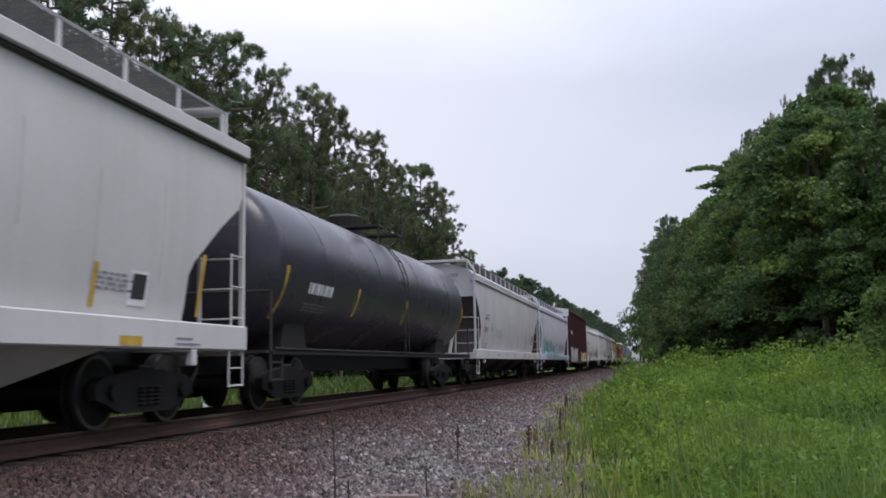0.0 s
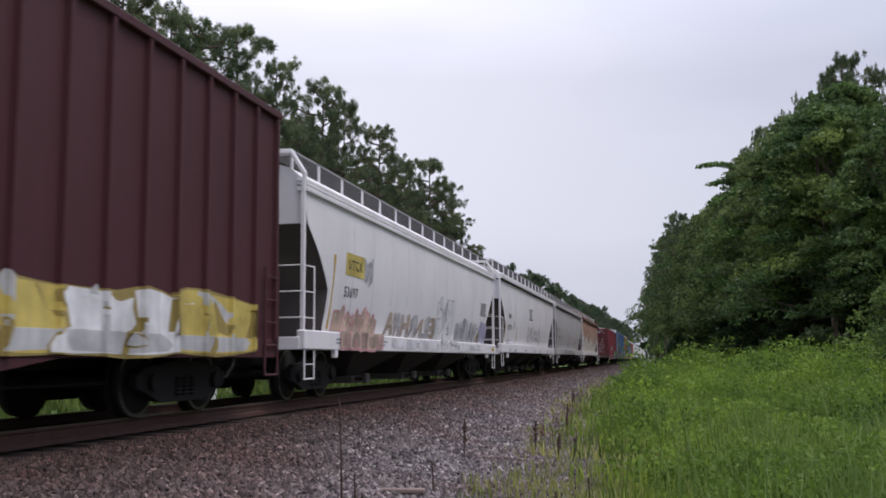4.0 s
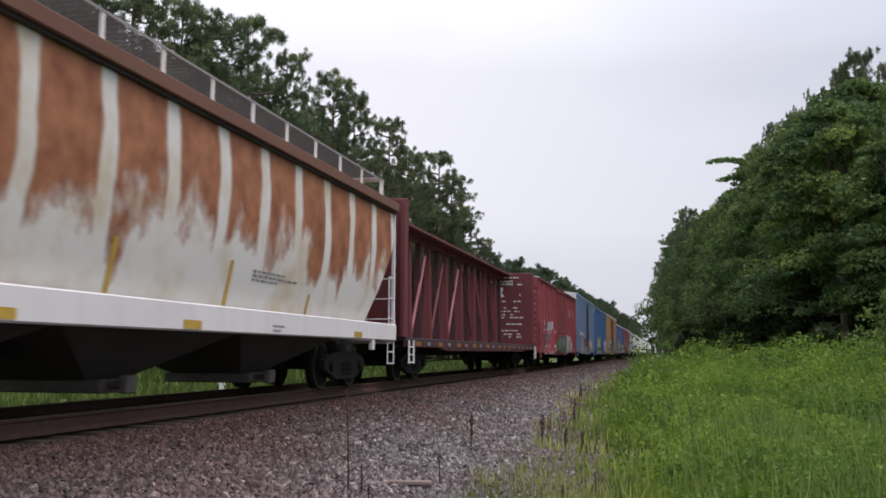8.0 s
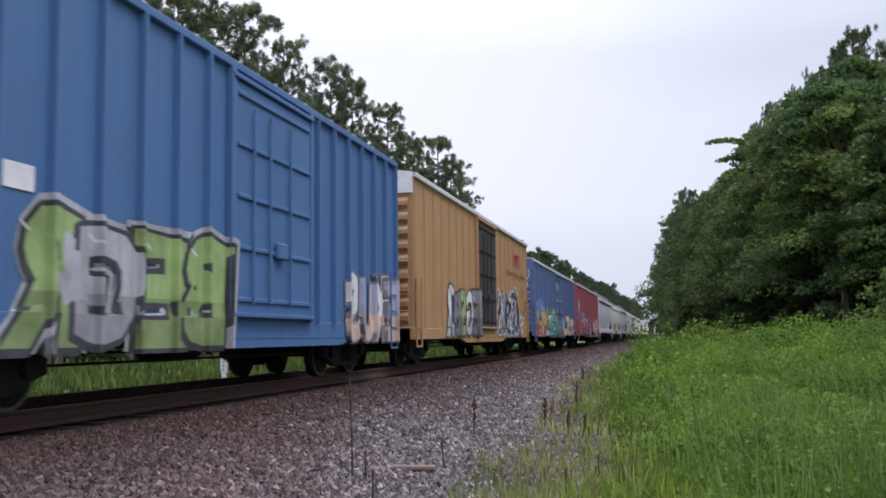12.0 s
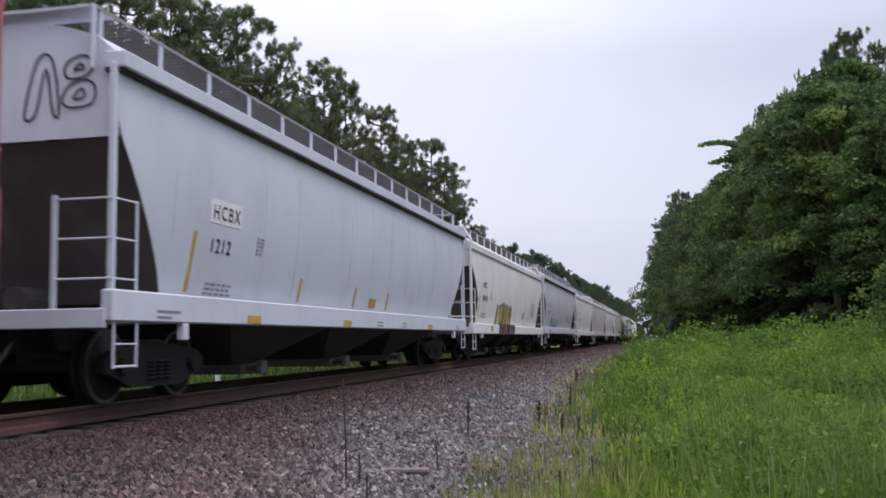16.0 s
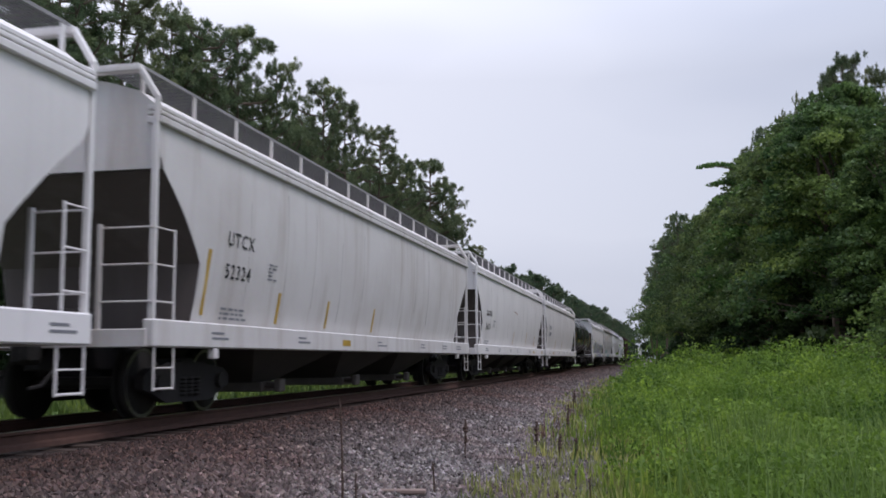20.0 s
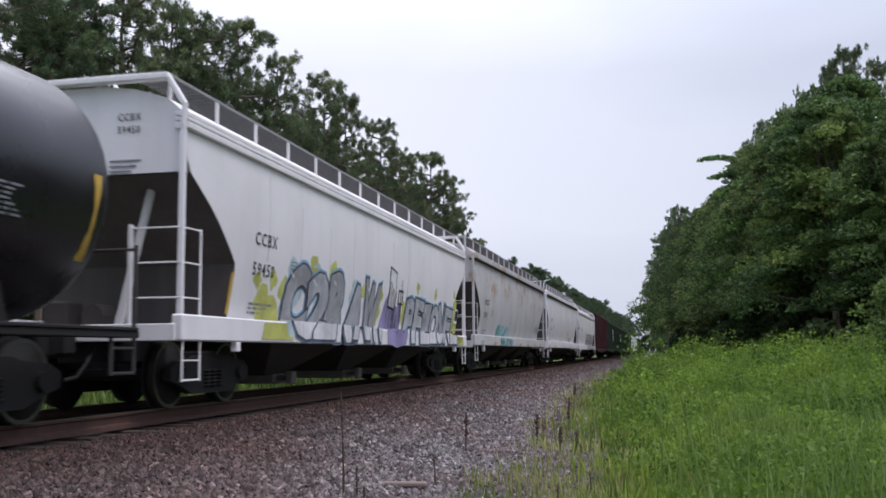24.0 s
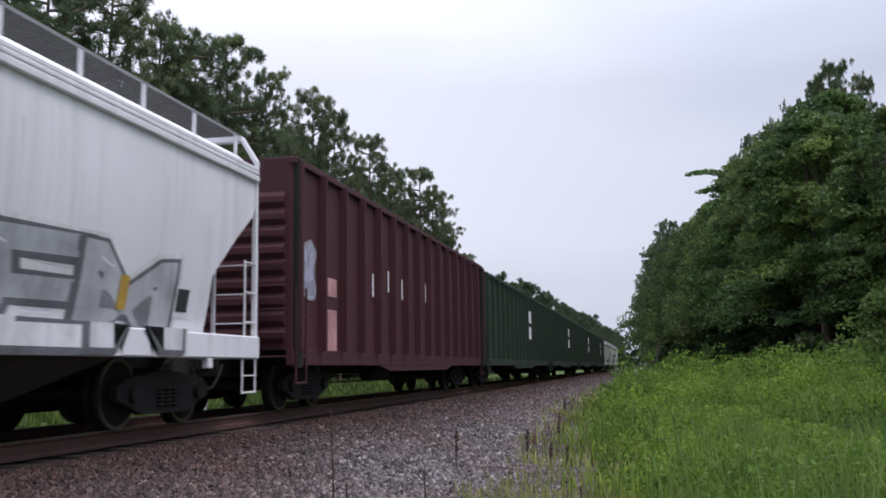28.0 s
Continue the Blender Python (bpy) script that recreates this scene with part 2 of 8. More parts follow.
M["slate"] = paint("dark_grey_tank_paint", (0.040, 0.037, 0.049), grime=(0.030, 0.029, 0.037), amount=0.4, streak=0.15, rough=0.22)
M["grimy"] = paint("grimy_dark_steel", (0.038, 0.032, 0.031), grime=(0.02, 0.018, 0.017), amount=0.6, streak=0.3, rough=0.75)
M["slope"] = paint("dark_dusty_slope_sheet", (0.085, 0.070, 0.066), grime=(0.16, 0.145, 0.14), amount=0.6, streak=0.5, rough=0.75)
M["dull"] = plain("dull_orange_plate", (0.25, 0.105, 0.03), 0.7, var=0.35)
M["gate"] = plain("dusty_outlet_steel", (0.105, 0.088, 0.080), 0.75, var=0.45)
M["soot"] = plain("sooty_underframe", (0.013, 0.011, 0.011), 0.85, var=0.4)
M["wheel"] = plain("worn_wheel_steel", (0.013, 0.011, 0.010), 0.8, 0.0)
M["tread"] = plain("bright_wheel_tread", (0.16, 0.15, 0.15), 0.4, 0.9)
M["stripe"] = plain("yellow_reflector_stripe", (0.46, 0.29, 0.05), 0.5, var=0.45, scale=4)
M["ink"] = plain("black_stencil_paint", (0.03, 0.03, 0.034), 0.6)
M["inkgrey"] = plain("faded_stencil_paint", (0.20, 0.20, 0.22), 0.7)
M["chalk"] = plain("white_stencil_paint", (0.72, 0.70, 0.70), 0.6)
M["grate"] = plain("galvanised_grating", (0.085, 0.08, 0.082), 0.6, 0.2)
M["rustchord"] = paint("rusted_chord_steel", (0.165, 0.075, 0.05), grime=(0.10, 0.05, 0.035), amount=0.6, streak=0.2, rough=0.75)
M["bay"] = paint("dark_bay_steel", (0.055, 0.048, 0.045), grime=(0.03, 0.026, 0.025), amount=0.6, streak=0.5, rough=0.75)
M["putty"] = paint("warm_grey_paint", (0.55, 0.525, 0.51), amount=0.4, streak=0.14)
M["edge"] = plain("galvanised_edge_bar", (0.26, 0.25, 0.25), 0.5, 0.2)
M["roofw"] = paint("galvanised_roof", (0.62, 0.62, 0.62), amount=0.4, streak=0.1)
M["railrust"] = plain("rusty_rail_web", (0.070, 0.034, 0.025), 0.85, var=0.4)
M["railtop"] = plain("polished_railhead", (0.42, 0.40, 0.39), 0.28, 0.9)
M["tie"] = plain("creosoted_timber", (0.060, 0.041, 0.033), 0.9, var=0.5, scale=9)
M["bark"] = plain("pine_bark", (0.115, 0.085, 0.066), 0.95, var=0.55, scale=4)
M["pine"] = leaf_mat("pine_needles", (0.068, 0.096, 0.050), (0.195, 0.245, 0.130))
M["pinefar"] = leaf_mat("distant_pine_needles", (0.050, 0.075, 0.045), (0.11, 0.15, 0.085))
M["leaf"] = leaf_mat("broad_leaves", (0.040, 0.074, 0.027), (0.140, 0.212, 0.068), 0.22, 0.5, 1.25)
M["leafl"] = leaf_mat("pale_broad_leaves", (0.060, 0.115, 0.030), (0.180, 0.280, 0.074), 0.22, 0.5, 1.2)
# near-black leaf colour with the shade under the crowns painted in
M["leafd"] = leaf_mat("shade_toned_understory_leaves", (0.018, 0.034, 0.014), (0.055, 0.090, 0.034))
M["grass"] = leaf_mat("grass_blades", (0.095, 0.155, 0.022), (0.265, 0.345, 0.062), 0.2, 0.55, 1.35)
# darker copy of the grass, shade beyond the track put in its colour
M["shadegrass"] = leaf_mat("shaded_verge_grass", (0.060, 0.100, 0.024), (0.150, 0.205, 0.052), 0.2)
M["weed"] = leaf_mat("weed_leaves", (0.092, 0.175, 0.024), (0.172, 0.285, 0.046), 0.2, 0.4, 1.35)
M["dry"] = plain("dead_weed_stems", (0.065, 0.040, 0.030), 0.9, var=0.4)
M["tallgrass"] = leaf_mat("tall_grass_stems", (0.10, 0.16, 0.035), (0.23, 0.31, 0.085), 0.2)
M["straw"] = leaf_mat("dry_grass", (0.17, 0.20, 0.060), (0.33, 0.35, 0.13), 0.2)
M["rustleaf"] = leaf_mat("rusty_dead_leaves", (0.12, 0.045, 0.022), (0.26, 0.10, 0.05), 0.2)
M["russet"] = leaf_mat("russet_dead_stems", (0.10, 0.050, 0.036), (0.20, 0.115, 0.08), 0.2)
M["weedpale"] = leaf_mat("yellow_green_weed_leaves", (0.088, 0.165, 0.024), (0.160, 0.265, 0.045), 0.2, 0.5, 1.3)
M["post"] = plain("white_post_paint", (0.75, 0.75, 0.72), 0.6, var=0.08)


def stone_mat():
    m, nt, p = base("ballast_stone", 0.85)
    g = nt.nodes.new("ShaderNodeNewGeometry")
    r = ramp(nt.nodes, [(0.0, (0.042, 0.034, 0.033)), (0.45, (0.112, 0.094, 0.092)), (0.8, (0.190, 0.166, 0.16)), (0.97, (0.29, 0.255, 0.245)), (1.0, (0.46, 0.43, 0.42))])
    nt.links.new(g.outputs["Random Per Island"], r.inputs[0])
    n = noise_node(nt, 30, 4)
    c = mixer(nt, 0.3, r.outputs[0], n.outputs["Color"], "OVERLAY")
    big = noise_node(nt, 0.35, 4)
    k = ramp(nt.nodes, [(0.45, (1, 1, 1)), (0.7, (0.95, 0.72, 0.66))])
    nt.links.new(big.outputs["Fac"], k.inputs[0])
    c = mixer(nt, 1.0, c, k.outputs[0], "MULTIPLY")
    tc = nt.nodes.new("ShaderNodeTexCoord")
    sep = nt.nodes.new("ShaderNodeSeparateXYZ")
    nt.links.new(tc.outputs["Object"], sep.inputs[0])
    # stones darken towards the rail: rust tint plus the train's shade painted in
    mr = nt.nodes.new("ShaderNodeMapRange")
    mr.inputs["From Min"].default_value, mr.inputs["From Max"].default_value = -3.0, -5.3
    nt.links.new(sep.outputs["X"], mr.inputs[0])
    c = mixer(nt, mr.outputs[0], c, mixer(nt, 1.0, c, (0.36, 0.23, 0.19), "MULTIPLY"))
    nt.links.new(c, p.inputs["Base Color"])
    return m


def ground_mat():
    """One sheet: gravel on the bank of the track, rusty soil darkened with the train's shade by the rail, green turf
    beyond a ragged edge.
    """
    m, nt, p = base("ground_soil", 0.95)
    tc = nt.nodes.new("ShaderNodeTexCoord")
    sep = nt.nodes.new("ShaderNodeSeparateXYZ")
    nt.links.new(tc.outputs["Object"], sep.inputs[0])
    vor = nt.nodes.new("ShaderNodeTexVoronoi")
    vor.inputs["Scale"].default_value = 17
    nt.links.new(tc.outputs["Object"], vor.inputs["Vector"])
    rg = ramp(nt.nodes, [(0.1, (0.060, 0.050, 0.050)), (0.5, (0.135, 0.115, 0.115)), (0.9, (0.23, 0.20, 0.195))])
    nt.links.new(vor.outputs["Color"], rg.inputs[0])
    edge = noise_node(nt, 0.5, 6)
    ad = nt.nodes.new("ShaderNodeMath")
    ad.operation = "MULTIPLY_ADD"
    nt.links.new(edge.outputs["Fac"], ad.inputs[0])
    ad.inputs[1].default_value = 2.4
    bare = nt.nodes.new("ShaderNodeMapRange")
    bare.inputs["From Min"].default_value, bare.inputs["From Max"].default_value = 8.0, 40.0
    bare.inputs["To Min"].default_value, bare.inputs["To Max"].default_value = -1.3, 0.6
    nt.links.new(sep.outputs["Y"], bare.inputs[0])
    shift_x = nt.nodes.new("ShaderNodeMath")
    nt.links.new(sep.outputs["X"], shift_x.inputs[0])
    nt.links.new(bare.outputs[0], shift_x.inputs[1])
    nt.links.new(shift_x.outputs[0], ad.inputs[2])
    mr = nt.nodes.new("ShaderNodeMapRange")
    mr.inputs["From Min"].default_value, mr.inputs["From Max"].default_value = -0.9, 0.1
    nt.links.new(ad.outputs[0], mr.inputs[0])
    ml = nt.nodes.new("ShaderNodeMapRange")
    ml.inputs["From Min"].default_value, ml.inputs["From Max"].default_value = -9.6, -10.4
    nt.links.new(sep.outputs["X"], ml.inputs[0])
    tot = nt.nodes.new("ShaderNodeMath")
    tot.operation = "MAXIMUM"
    nt.links.new(mr.outputs[0], tot.inputs[0])
    nt.links.new(ml.outputs[0], tot.inputs[1])
    gn = noise_node(nt, 1.7, 6)
    gr = ramp(nt.nodes, [(0.3, (0.045, 0.080, 0.016)), (0.6, (0.075, 0.130, 0.024)), (0.85, (0.12, 0.15, 0.05))])
    nt.links.new(gn.outputs["Fac"], gr.inputs[0])
    # gravel fades to rusty brown with the shade beside the train in it
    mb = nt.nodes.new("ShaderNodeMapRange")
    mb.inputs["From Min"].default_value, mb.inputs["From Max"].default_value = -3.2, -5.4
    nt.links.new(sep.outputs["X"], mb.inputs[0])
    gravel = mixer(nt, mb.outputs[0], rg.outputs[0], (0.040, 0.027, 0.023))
    c = mixer(nt, tot.outputs[0], gravel, gr.outputs[0])
    nt.links.new(c, p.inputs["Base Color"])
    bump(nt, p, vor.outputs["Distance"], 0.8, 0.05)
    return m


M["stone"] = stone_mat()
M["ground"] = ground_mat()


# ---- mesh helpers ----
def box(bm, x0, x1, y0, y1, z0, z1, bevel=0.0):
    m = Matrix.Translation(((x0 + x1) / 2, (y0 + y1) / 2, (z0 + z1) / 2)) @ Matrix.Diagonal((abs(x1 - x0), abs(y1 - y0), abs(z1 - z0), 1))
    made = bmesh.ops.create_cube(bm, size=1, matrix=m)
    if bevel:
        vs = set(made["verts"])
        es = [e for e in bm.edges if e.verts[0] in vs and e.verts[1] in vs]
        bmesh.ops.bevel(bm, geom=es, offset=bevel, segments=1, affect="EDGES")


def bar(bm, a, b, r, n=6, r2=None):
    a, b = Vector(a), Vector(b)
    d = b - a
    m = Matrix.Translation((a + b) / 2) @ d.to_track_quat("Z", "Y").to_matrix().to_4x4()
    bmesh.ops.create_cone(bm, cap_ends=True, segments=n, radius1=r, radius2=r if r2 is None else r2, depth=d.length, matrix=m)


def prism(bm, pts, x0, x1):
    """A plate with the outline pts (y, z), from x0 to x1."""
    a = [bm.verts.new((x0, y, z)) for y, z in pts]
    b = [bm.verts.new((x1, y, z)) for y, z in pts]
    bm.faces.new(a)
    bm.faces.new(b[::-1])
    for i in range(len(pts)):
        j = (i + 1) % len(pts)
        bm.faces.new((a[j], a[i], b[i], b[j]))
    bmesh.ops.recalc_face_normals(bm, faces=bm.faces)


def finish(bm, name, mat, smooth=False):
    me = bpy.data.meshes.new(name)
    bm.to_mesh(me)
    bm.free()
    me.materials.append(mat)
    if smooth:
        for f in me.polygons:
            f.use_smooth = True
    return me


def put(name, me, parent=None, m=None, label=""):
    ob = new(name, me)
    ob.parent = parent
    if m is not None:
        ob.matrix_basis = m
    return tagged(ob, label)


def part(name, bm, mat, parent, label="", smooth=False):
    return put(name, finish(bm, name, mat, smooth), parent, None, label)


STORE = {}


def shared(key, make, mat, smooth=False):
    """One mesh for all alike parts."""
    if (key, mat.name) not in STORE:
        bm = bmesh.new()
        make(bm)
        STORE[(key, mat.name)] = finish(bm, key, mat, smooth)
    return STORE[(key, mat.name)]


def thing(name, label, category, group="", kind="", at=(0, 0, 0), rz=0):
    ob = new(name)
    ob.empty_display_size = 0.5
    ob.matrix_basis = pose(*at, 0, 0, rz)
    return tagged(ob, label, category, group, kind)


RAIL = 0.85
TRACK = -7.45


# ---- ground, track ----
def lerp_points(x, pts):
    return float(np.interp(x, [p[0] for p in pts], [p[1] for p in pts]))


BANK = [(-60, 0.9), (-24, 0.55), (-14, 0.28), (-11.2, 0.25), (-9.6, 0.60), (-5.3, 0.60), (-4.9, 0.55), (-2.2, 0.06), (-1.4, 0.0), (6, 0.02), (20, 0.5), (60, 1.2)]


def ground_z(x, y):
    z = lerp_points(x, BANK)
    if x > -1.0 and y > 14:
        u, v = min(1.0, (x + 1.0) / 5.0), min(1.0, (y - 14) / 28)
        z += 0.62 * u * u * (3 - 2 * u) * v * v * (3 - 2 * v)
    if x > -2.5 or x < -10.5:
        z += 0.10 * noise.noise(Vector((x * 0.35, y * 0.35, 1.0)))
    return z + 0.02 * noise.noise(Vector((x * 2.1, y * 2.1, 4.0)))


def make_ground():
    xs = [-2500, -600, -200, -90, -60, -40, -30, -24, -20, -17] + [-15 + 0.5 * i for i in range(9)] + [-10.4 + 0.3 * i for i in range(40)] + [1.8, 2.5, 3.3, 4.2, 5.2, 6.5, 8, 10, 12, 15, 20, 28, 40, 60, 120, 400, 2500]
    ys = [-2500, -300, -80, -30, -12, -4, 0, 2, 4] + [5 + 0.4 * i for i in range(60)] + [29 + 1.2 * i for i in range(40)] + [80, 90, 105, 125, 150, 190, 250, 350, 500, 800, 1300, 2500]
    verts = [(x, y, ground_z(x, y)) for y in ys for x in xs]
    w = len(xs)
    faces = [(j * w + i, j * w + i + 1, (j + 1) * w + i + 1, (j + 1) * w + i) for j in range(len(ys) - 1) for i in range(w - 1)]
    me = bpy.data.meshes.new("ground")
    me.from_pydata(verts, [], faces)
    me.materials.append(M["ground"])
    for f in me.polygons:
        f.use_smooth = True
    tagged(new("ground", me), "gravel railway bank with green turf on both sides", "ground", kind="structure")


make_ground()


def make_track():
    track = thing("railway_track", "single rusty railway track on timber sleepers in gravel", "railway track", kind="structure")
    for s in (-1, 1):
        x = TRACK + s * 0.7525
        bm = bmesh.new()
        prof = [(-0.07, -0.20), (0.07, -0.20), (0.06, -0.15), (0.012, -0.13), (0.012, -0.05), (0.034, -0.035), (0.034, -0.006), (-0.034, -0.006), (-0.034, -0.035), (-0.012, -0.05), (-0.012, -0.13), (-0.06, -0.15)]
        a = [bm.verts.new((x + u, -120, RAIL + v)) for u, v in prof]
        b = [bm.verts.new((x + u, 1500, RAIL + v)) for u, v in prof]
        for i in range(len(prof)):
            j = (i + 1) % len(prof)
            bm.faces.new((a[i], a[j], b[j], b[i]))
        rail = part("rail", bm, M["railrust"], track, "rusty steel rail")
        bm = bmesh.new()
        box(bm, x - 0.032, x + 0.032, -120, 1500, RAIL - 0.005, RAIL)
        part("railhead", bm, M["railtop"], rail, "bright worn railhead")
    me = shared("sleeper", lambda b: box(b, -1.3, 1.3, -0.11, 0.11, -0.09, 0.09, 0.012), M["tie"])
    for k in range(170):
        put("sleeper", me, track, pose(TRACK + random.uniform(-0.04, 0.04), 2 + k * 0.52, RAIL - 0.325 + random.uniform(0, 0.012), 0, 0, random.uniform(-1, 1)))


make_track()


# ---- wagon parts shared by all wagons ----
def b_sideframe(b):
    pts = [(-1.25, 0.52), (-1.25, 0.36), (-1.02, 0.30), (-0.62, 0.16), (0.62, 0.16), (1.02, 0.30), (1.25, 0.36), (1.25, 0.52), (1.05, 0.62), (0.55, 0.66), (0.42, 0.70), (-0.42, 0.70), (-0.55, 0.66), (-1.05, 0.62)]
    prism(b, pts, -0.06, 0.06)


def b_wheel(b):
    bar(b, (-0.07, 0, 0), (0.07, 0, 0), 0.455, 24)
    bar(b, (-0.09, 0, 0), (-0.07, 0, 0), 0.49, 24)
    bar(b, (0.07, 0, 0), (0.11, 0, 0), 0.13, 12)


def b_tread(b):
    prof = [(0.071, 0.452), (0.071, 0.405)]
    n = 24
    vs = [[b.verts.new((x, r * math.cos(2 * math.pi * i / n), r * math.sin(2 * math.pi * i / n))) for i in range(n)] for x, r in prof]
    for i in range(n):
        j = (i + 1) % n
        b.faces.new((vs[0][i], vs[0][j], vs[1][j], vs[1][i]))
    bmesh.ops.translate(b, verts=b.verts, vec=(0.003, 0, 0))


def b_bolster(b):
    box(b, -1.05, 1.05, -0.2, 0.2, 0.42, 0.78, 0.03)
    box(b, -0.3, 0.3, -0.3, 0.3, 0.72, 0.92, 0.03)


def b_springs(b):
    rings = []
    for k in range(11):
        q = 0.085 if k % 2 else 0.055
        rings.append([b.verts.new((q * math.cos(0.628 * i), q * math.sin(0.628 * i), 0.24 + 0.026 * k)) for i in range(10)])
    for lo, hi in zip(rings, rings[1:]):
        for i in range(10):
            b.faces.new((lo[i], lo[(i + 1) % 10], hi[(i + 1) % 10], hi[i]))


def truck(parent, y):
    bol = put("truck", shared("truck_bolster", b_bolster, M["soot"]), parent, pose(0, y, 0), "sooty cast-steel wheel truck")
    for s in (-1, 1):
        put("side_frame", shared("side_frame", b_sideframe, M["soot"]), bol, pose(s * 1.02, 0, 0.02))
        for a in (-0.2, 0.0, 0.2):
            put("coil_spring", shared("coil_spring", b_springs, M["wheel"]), bol, pose(s * 1.06, a, 0.02))
        for a in (-0.89, 0.89):
            put("wheel", shared("wheel", b_wheel, M["wheel"], True), bol, pose(s * 0.80, a, 0.455, 0, 0, 0 if s > 0 else 180))
            put("wheel_rim", shared("wheel_rim", b_tread, M["tread"]), bol, pose(s * 0.80, a, 0.455, 0, 0, 0 if s > 0 else 180), "bright worn wheel rim")
            put("bearing_cap", shared("bearing_cap", lambda b: bar(b, (-0.1, 0, 0), (0.1, 0, 0), 0.11, 12), M["wheel"]), bol, pose(s * 1.05, a, 0.455))
    for a in (-0.89, 0.89):
        put("axle", shared("axle", lambda b: bar(b, (-0.95, 0, 0), (0.95, 0, 0), 0.085, 10), M["wheel"]), bol, pose(0, a, 0.455))


def b_coupler(b):
    box(b, -0.08, 0.08, -0.05, 0.75, -0.09, 0.09, 0.02)
    box(b, -0.15, 0.13, -0.28, 0.0, -0.17, 0.17, 0.04)
    box(b, 0.04, 0.2, -0.36, -0.12, -0.14, 0.14, 0.03)


def b_hose(b):
    pts = [Vector((0.28, 0.15, -0.05)), Vector((0.3, -0.05, -0.25)), Vector((0.27, -0.22, -0.42)), Vector((0.22, -0.4, -0.45))]
    for p, q in zip(pts, pts[1:]):
        bar(b, p, q, 0.025, 6)


def ends(parent, L):
    for y, r in ((0.0, 0), (L, 180)):
        c = put("coupler", shared("coupler", b_coupler, M["wheel"]), parent, pose(0, y, 0.87, 0, 0, r))
        put("brake_hose", shared("brake_hose", b_hose, M["soot"]), c, pose(0, 0, 0))


def b_stirrup(b):
    for y in (-0.24, 0.24):
        bar(b, (0, y, 0), (0, y, -0.52), 0.015, 6)
    bar(b, (0, -0.24, -0.5), (0, 0.24, -0.5), 0.015, 6)
    bar(b, (0, -0.24, -0.25), (0, 0.24, -0.25), 0.011, 6)


# ---- writing and paint on sides ----
def text_mesh(words, height, depth=0.0):
    cu = bpy.data.curves.new("lettering", "FONT")
    cu.body, cu.size, cu.resolution_u, cu.offset, cu.space_character = words, height * 1.4, 2, height * 0.018, 1.22
    ob = bpy.data.objects.new("lettering", cu)
    me = bpy.data.meshes.new_from_object(ob)
    bpy.data.objects.remove(ob)
    return me


def lettering(parent, words, y, z, height, surf, mat, name="lettering", squeeze=0.8, label=""):
    """Words painted on a side whose near face stands at x = surf(z)."""
    me = text_mesh(words, height)
    for v in me.vertices:
        yy, zz = y + v.co.x * squeeze * 1.2, z + v.co.y
        v.co = (surf(zz) + 0.008, yy, zz)
    me.materials.clear()
    me.materials.append(mat)
    return put(name, me, parent, None, label)


def fit_lettering(parent, words, y0, y1, z, height, surf, mat, name="lettering"):
    """Words stretched to run from y0 to y1."""
    me = text_mesh(words, height)
    xs = [v.co.x for v in me.vertices]
    a, w = min(xs), max(xs) - min(xs)
    for v in me.vertices:
        zz = z + v.co.y
        v.co = (surf(zz) + 0.004, y0 + (v.co.x - a) / w * (y1 - y0), zz)
    me.materials.clear()
    me.materials.append(mat)
    return put(name, me, parent)


def cut(polys, surf):
    """Outlines split where the side steps out to the sill."""
    if abs(surf(1.20) - surf(1.30)) < 0.05:
        return polys
    out = []
    for pts in polys:
        for sign in (1, -1):
            keep = []
            for (ya, za), (yb, zb) in zip(pts, pts[1:] + pts[:1]):
                da, db = sign * (za - 1.268), sign * (zb - 1.268)
                if da >= 0.002:
                    keep.append((ya, za))
                if (da - 0.002) * (db - 0.002) < 0:
                    f = (da - 0.002) / (da - db)
                    keep.append((ya + (yb - ya) * f, za + (zb - za) * f))
            if len(keep) > 2:
                out.append(keep)
    return out


def decal(parent, name, polys, surf, mat, lift, label=""):
    """Flat paint shapes, outlines in (y, z), cut in strips that follow the side."""
    verts, faces = [], []
    for pts in cut(polys, surf):
        cy, cz = sum(p[0] for p in pts) / len(pts), sum(p[1] for p in pts) / len(pts)
        rings = 4
        start = len(verts)
        verts.append((surf(cz) + lift, cy, cz))
        n = len(pts)
        for k in range(1, rings + 1):
            f = k / rings
            for y, z in pts:
                zz = cz + (z - cz) * f
                verts.append((surf(zz) + lift, cy + (y - cy) * f, zz))
        for i in range(n):
            j = (i + 1) % n
            faces.append((start, start + 1 + i, start + 1 + j))
            for k in range(rings - 1):
                a = start + 1 + k * n
                faces.append((a + i, a + n + i, a + n + j, a + j))
    me = bpy.data.meshes.new(name)
    me.from_pydata(verts, [], faces)
    me.materials.append(mat)
    return put(name, me, parent, None, label)


def bars(parent, y, z, w, h, rows, surf, mat, name="small_print", seed=0):
    """Writing too small to read: short bars in lines."""
    rnd = random.Random(seed)
    polys = []
    for r in range(rows):
        zz = z - r * h * 1.9
        yy = y
        end = y + w * rnd.uniform(0.6, 1.0)
        while yy < end:
            ww = rnd.uniform(0.06, 0.2)
            polys.append([(yy, zz), (yy + ww, zz), (yy + ww, zz + h), (yy, zz + h)])
            yy += ww + 0.05
    return decal(parent, name, polys, surf, mat, 0.007)


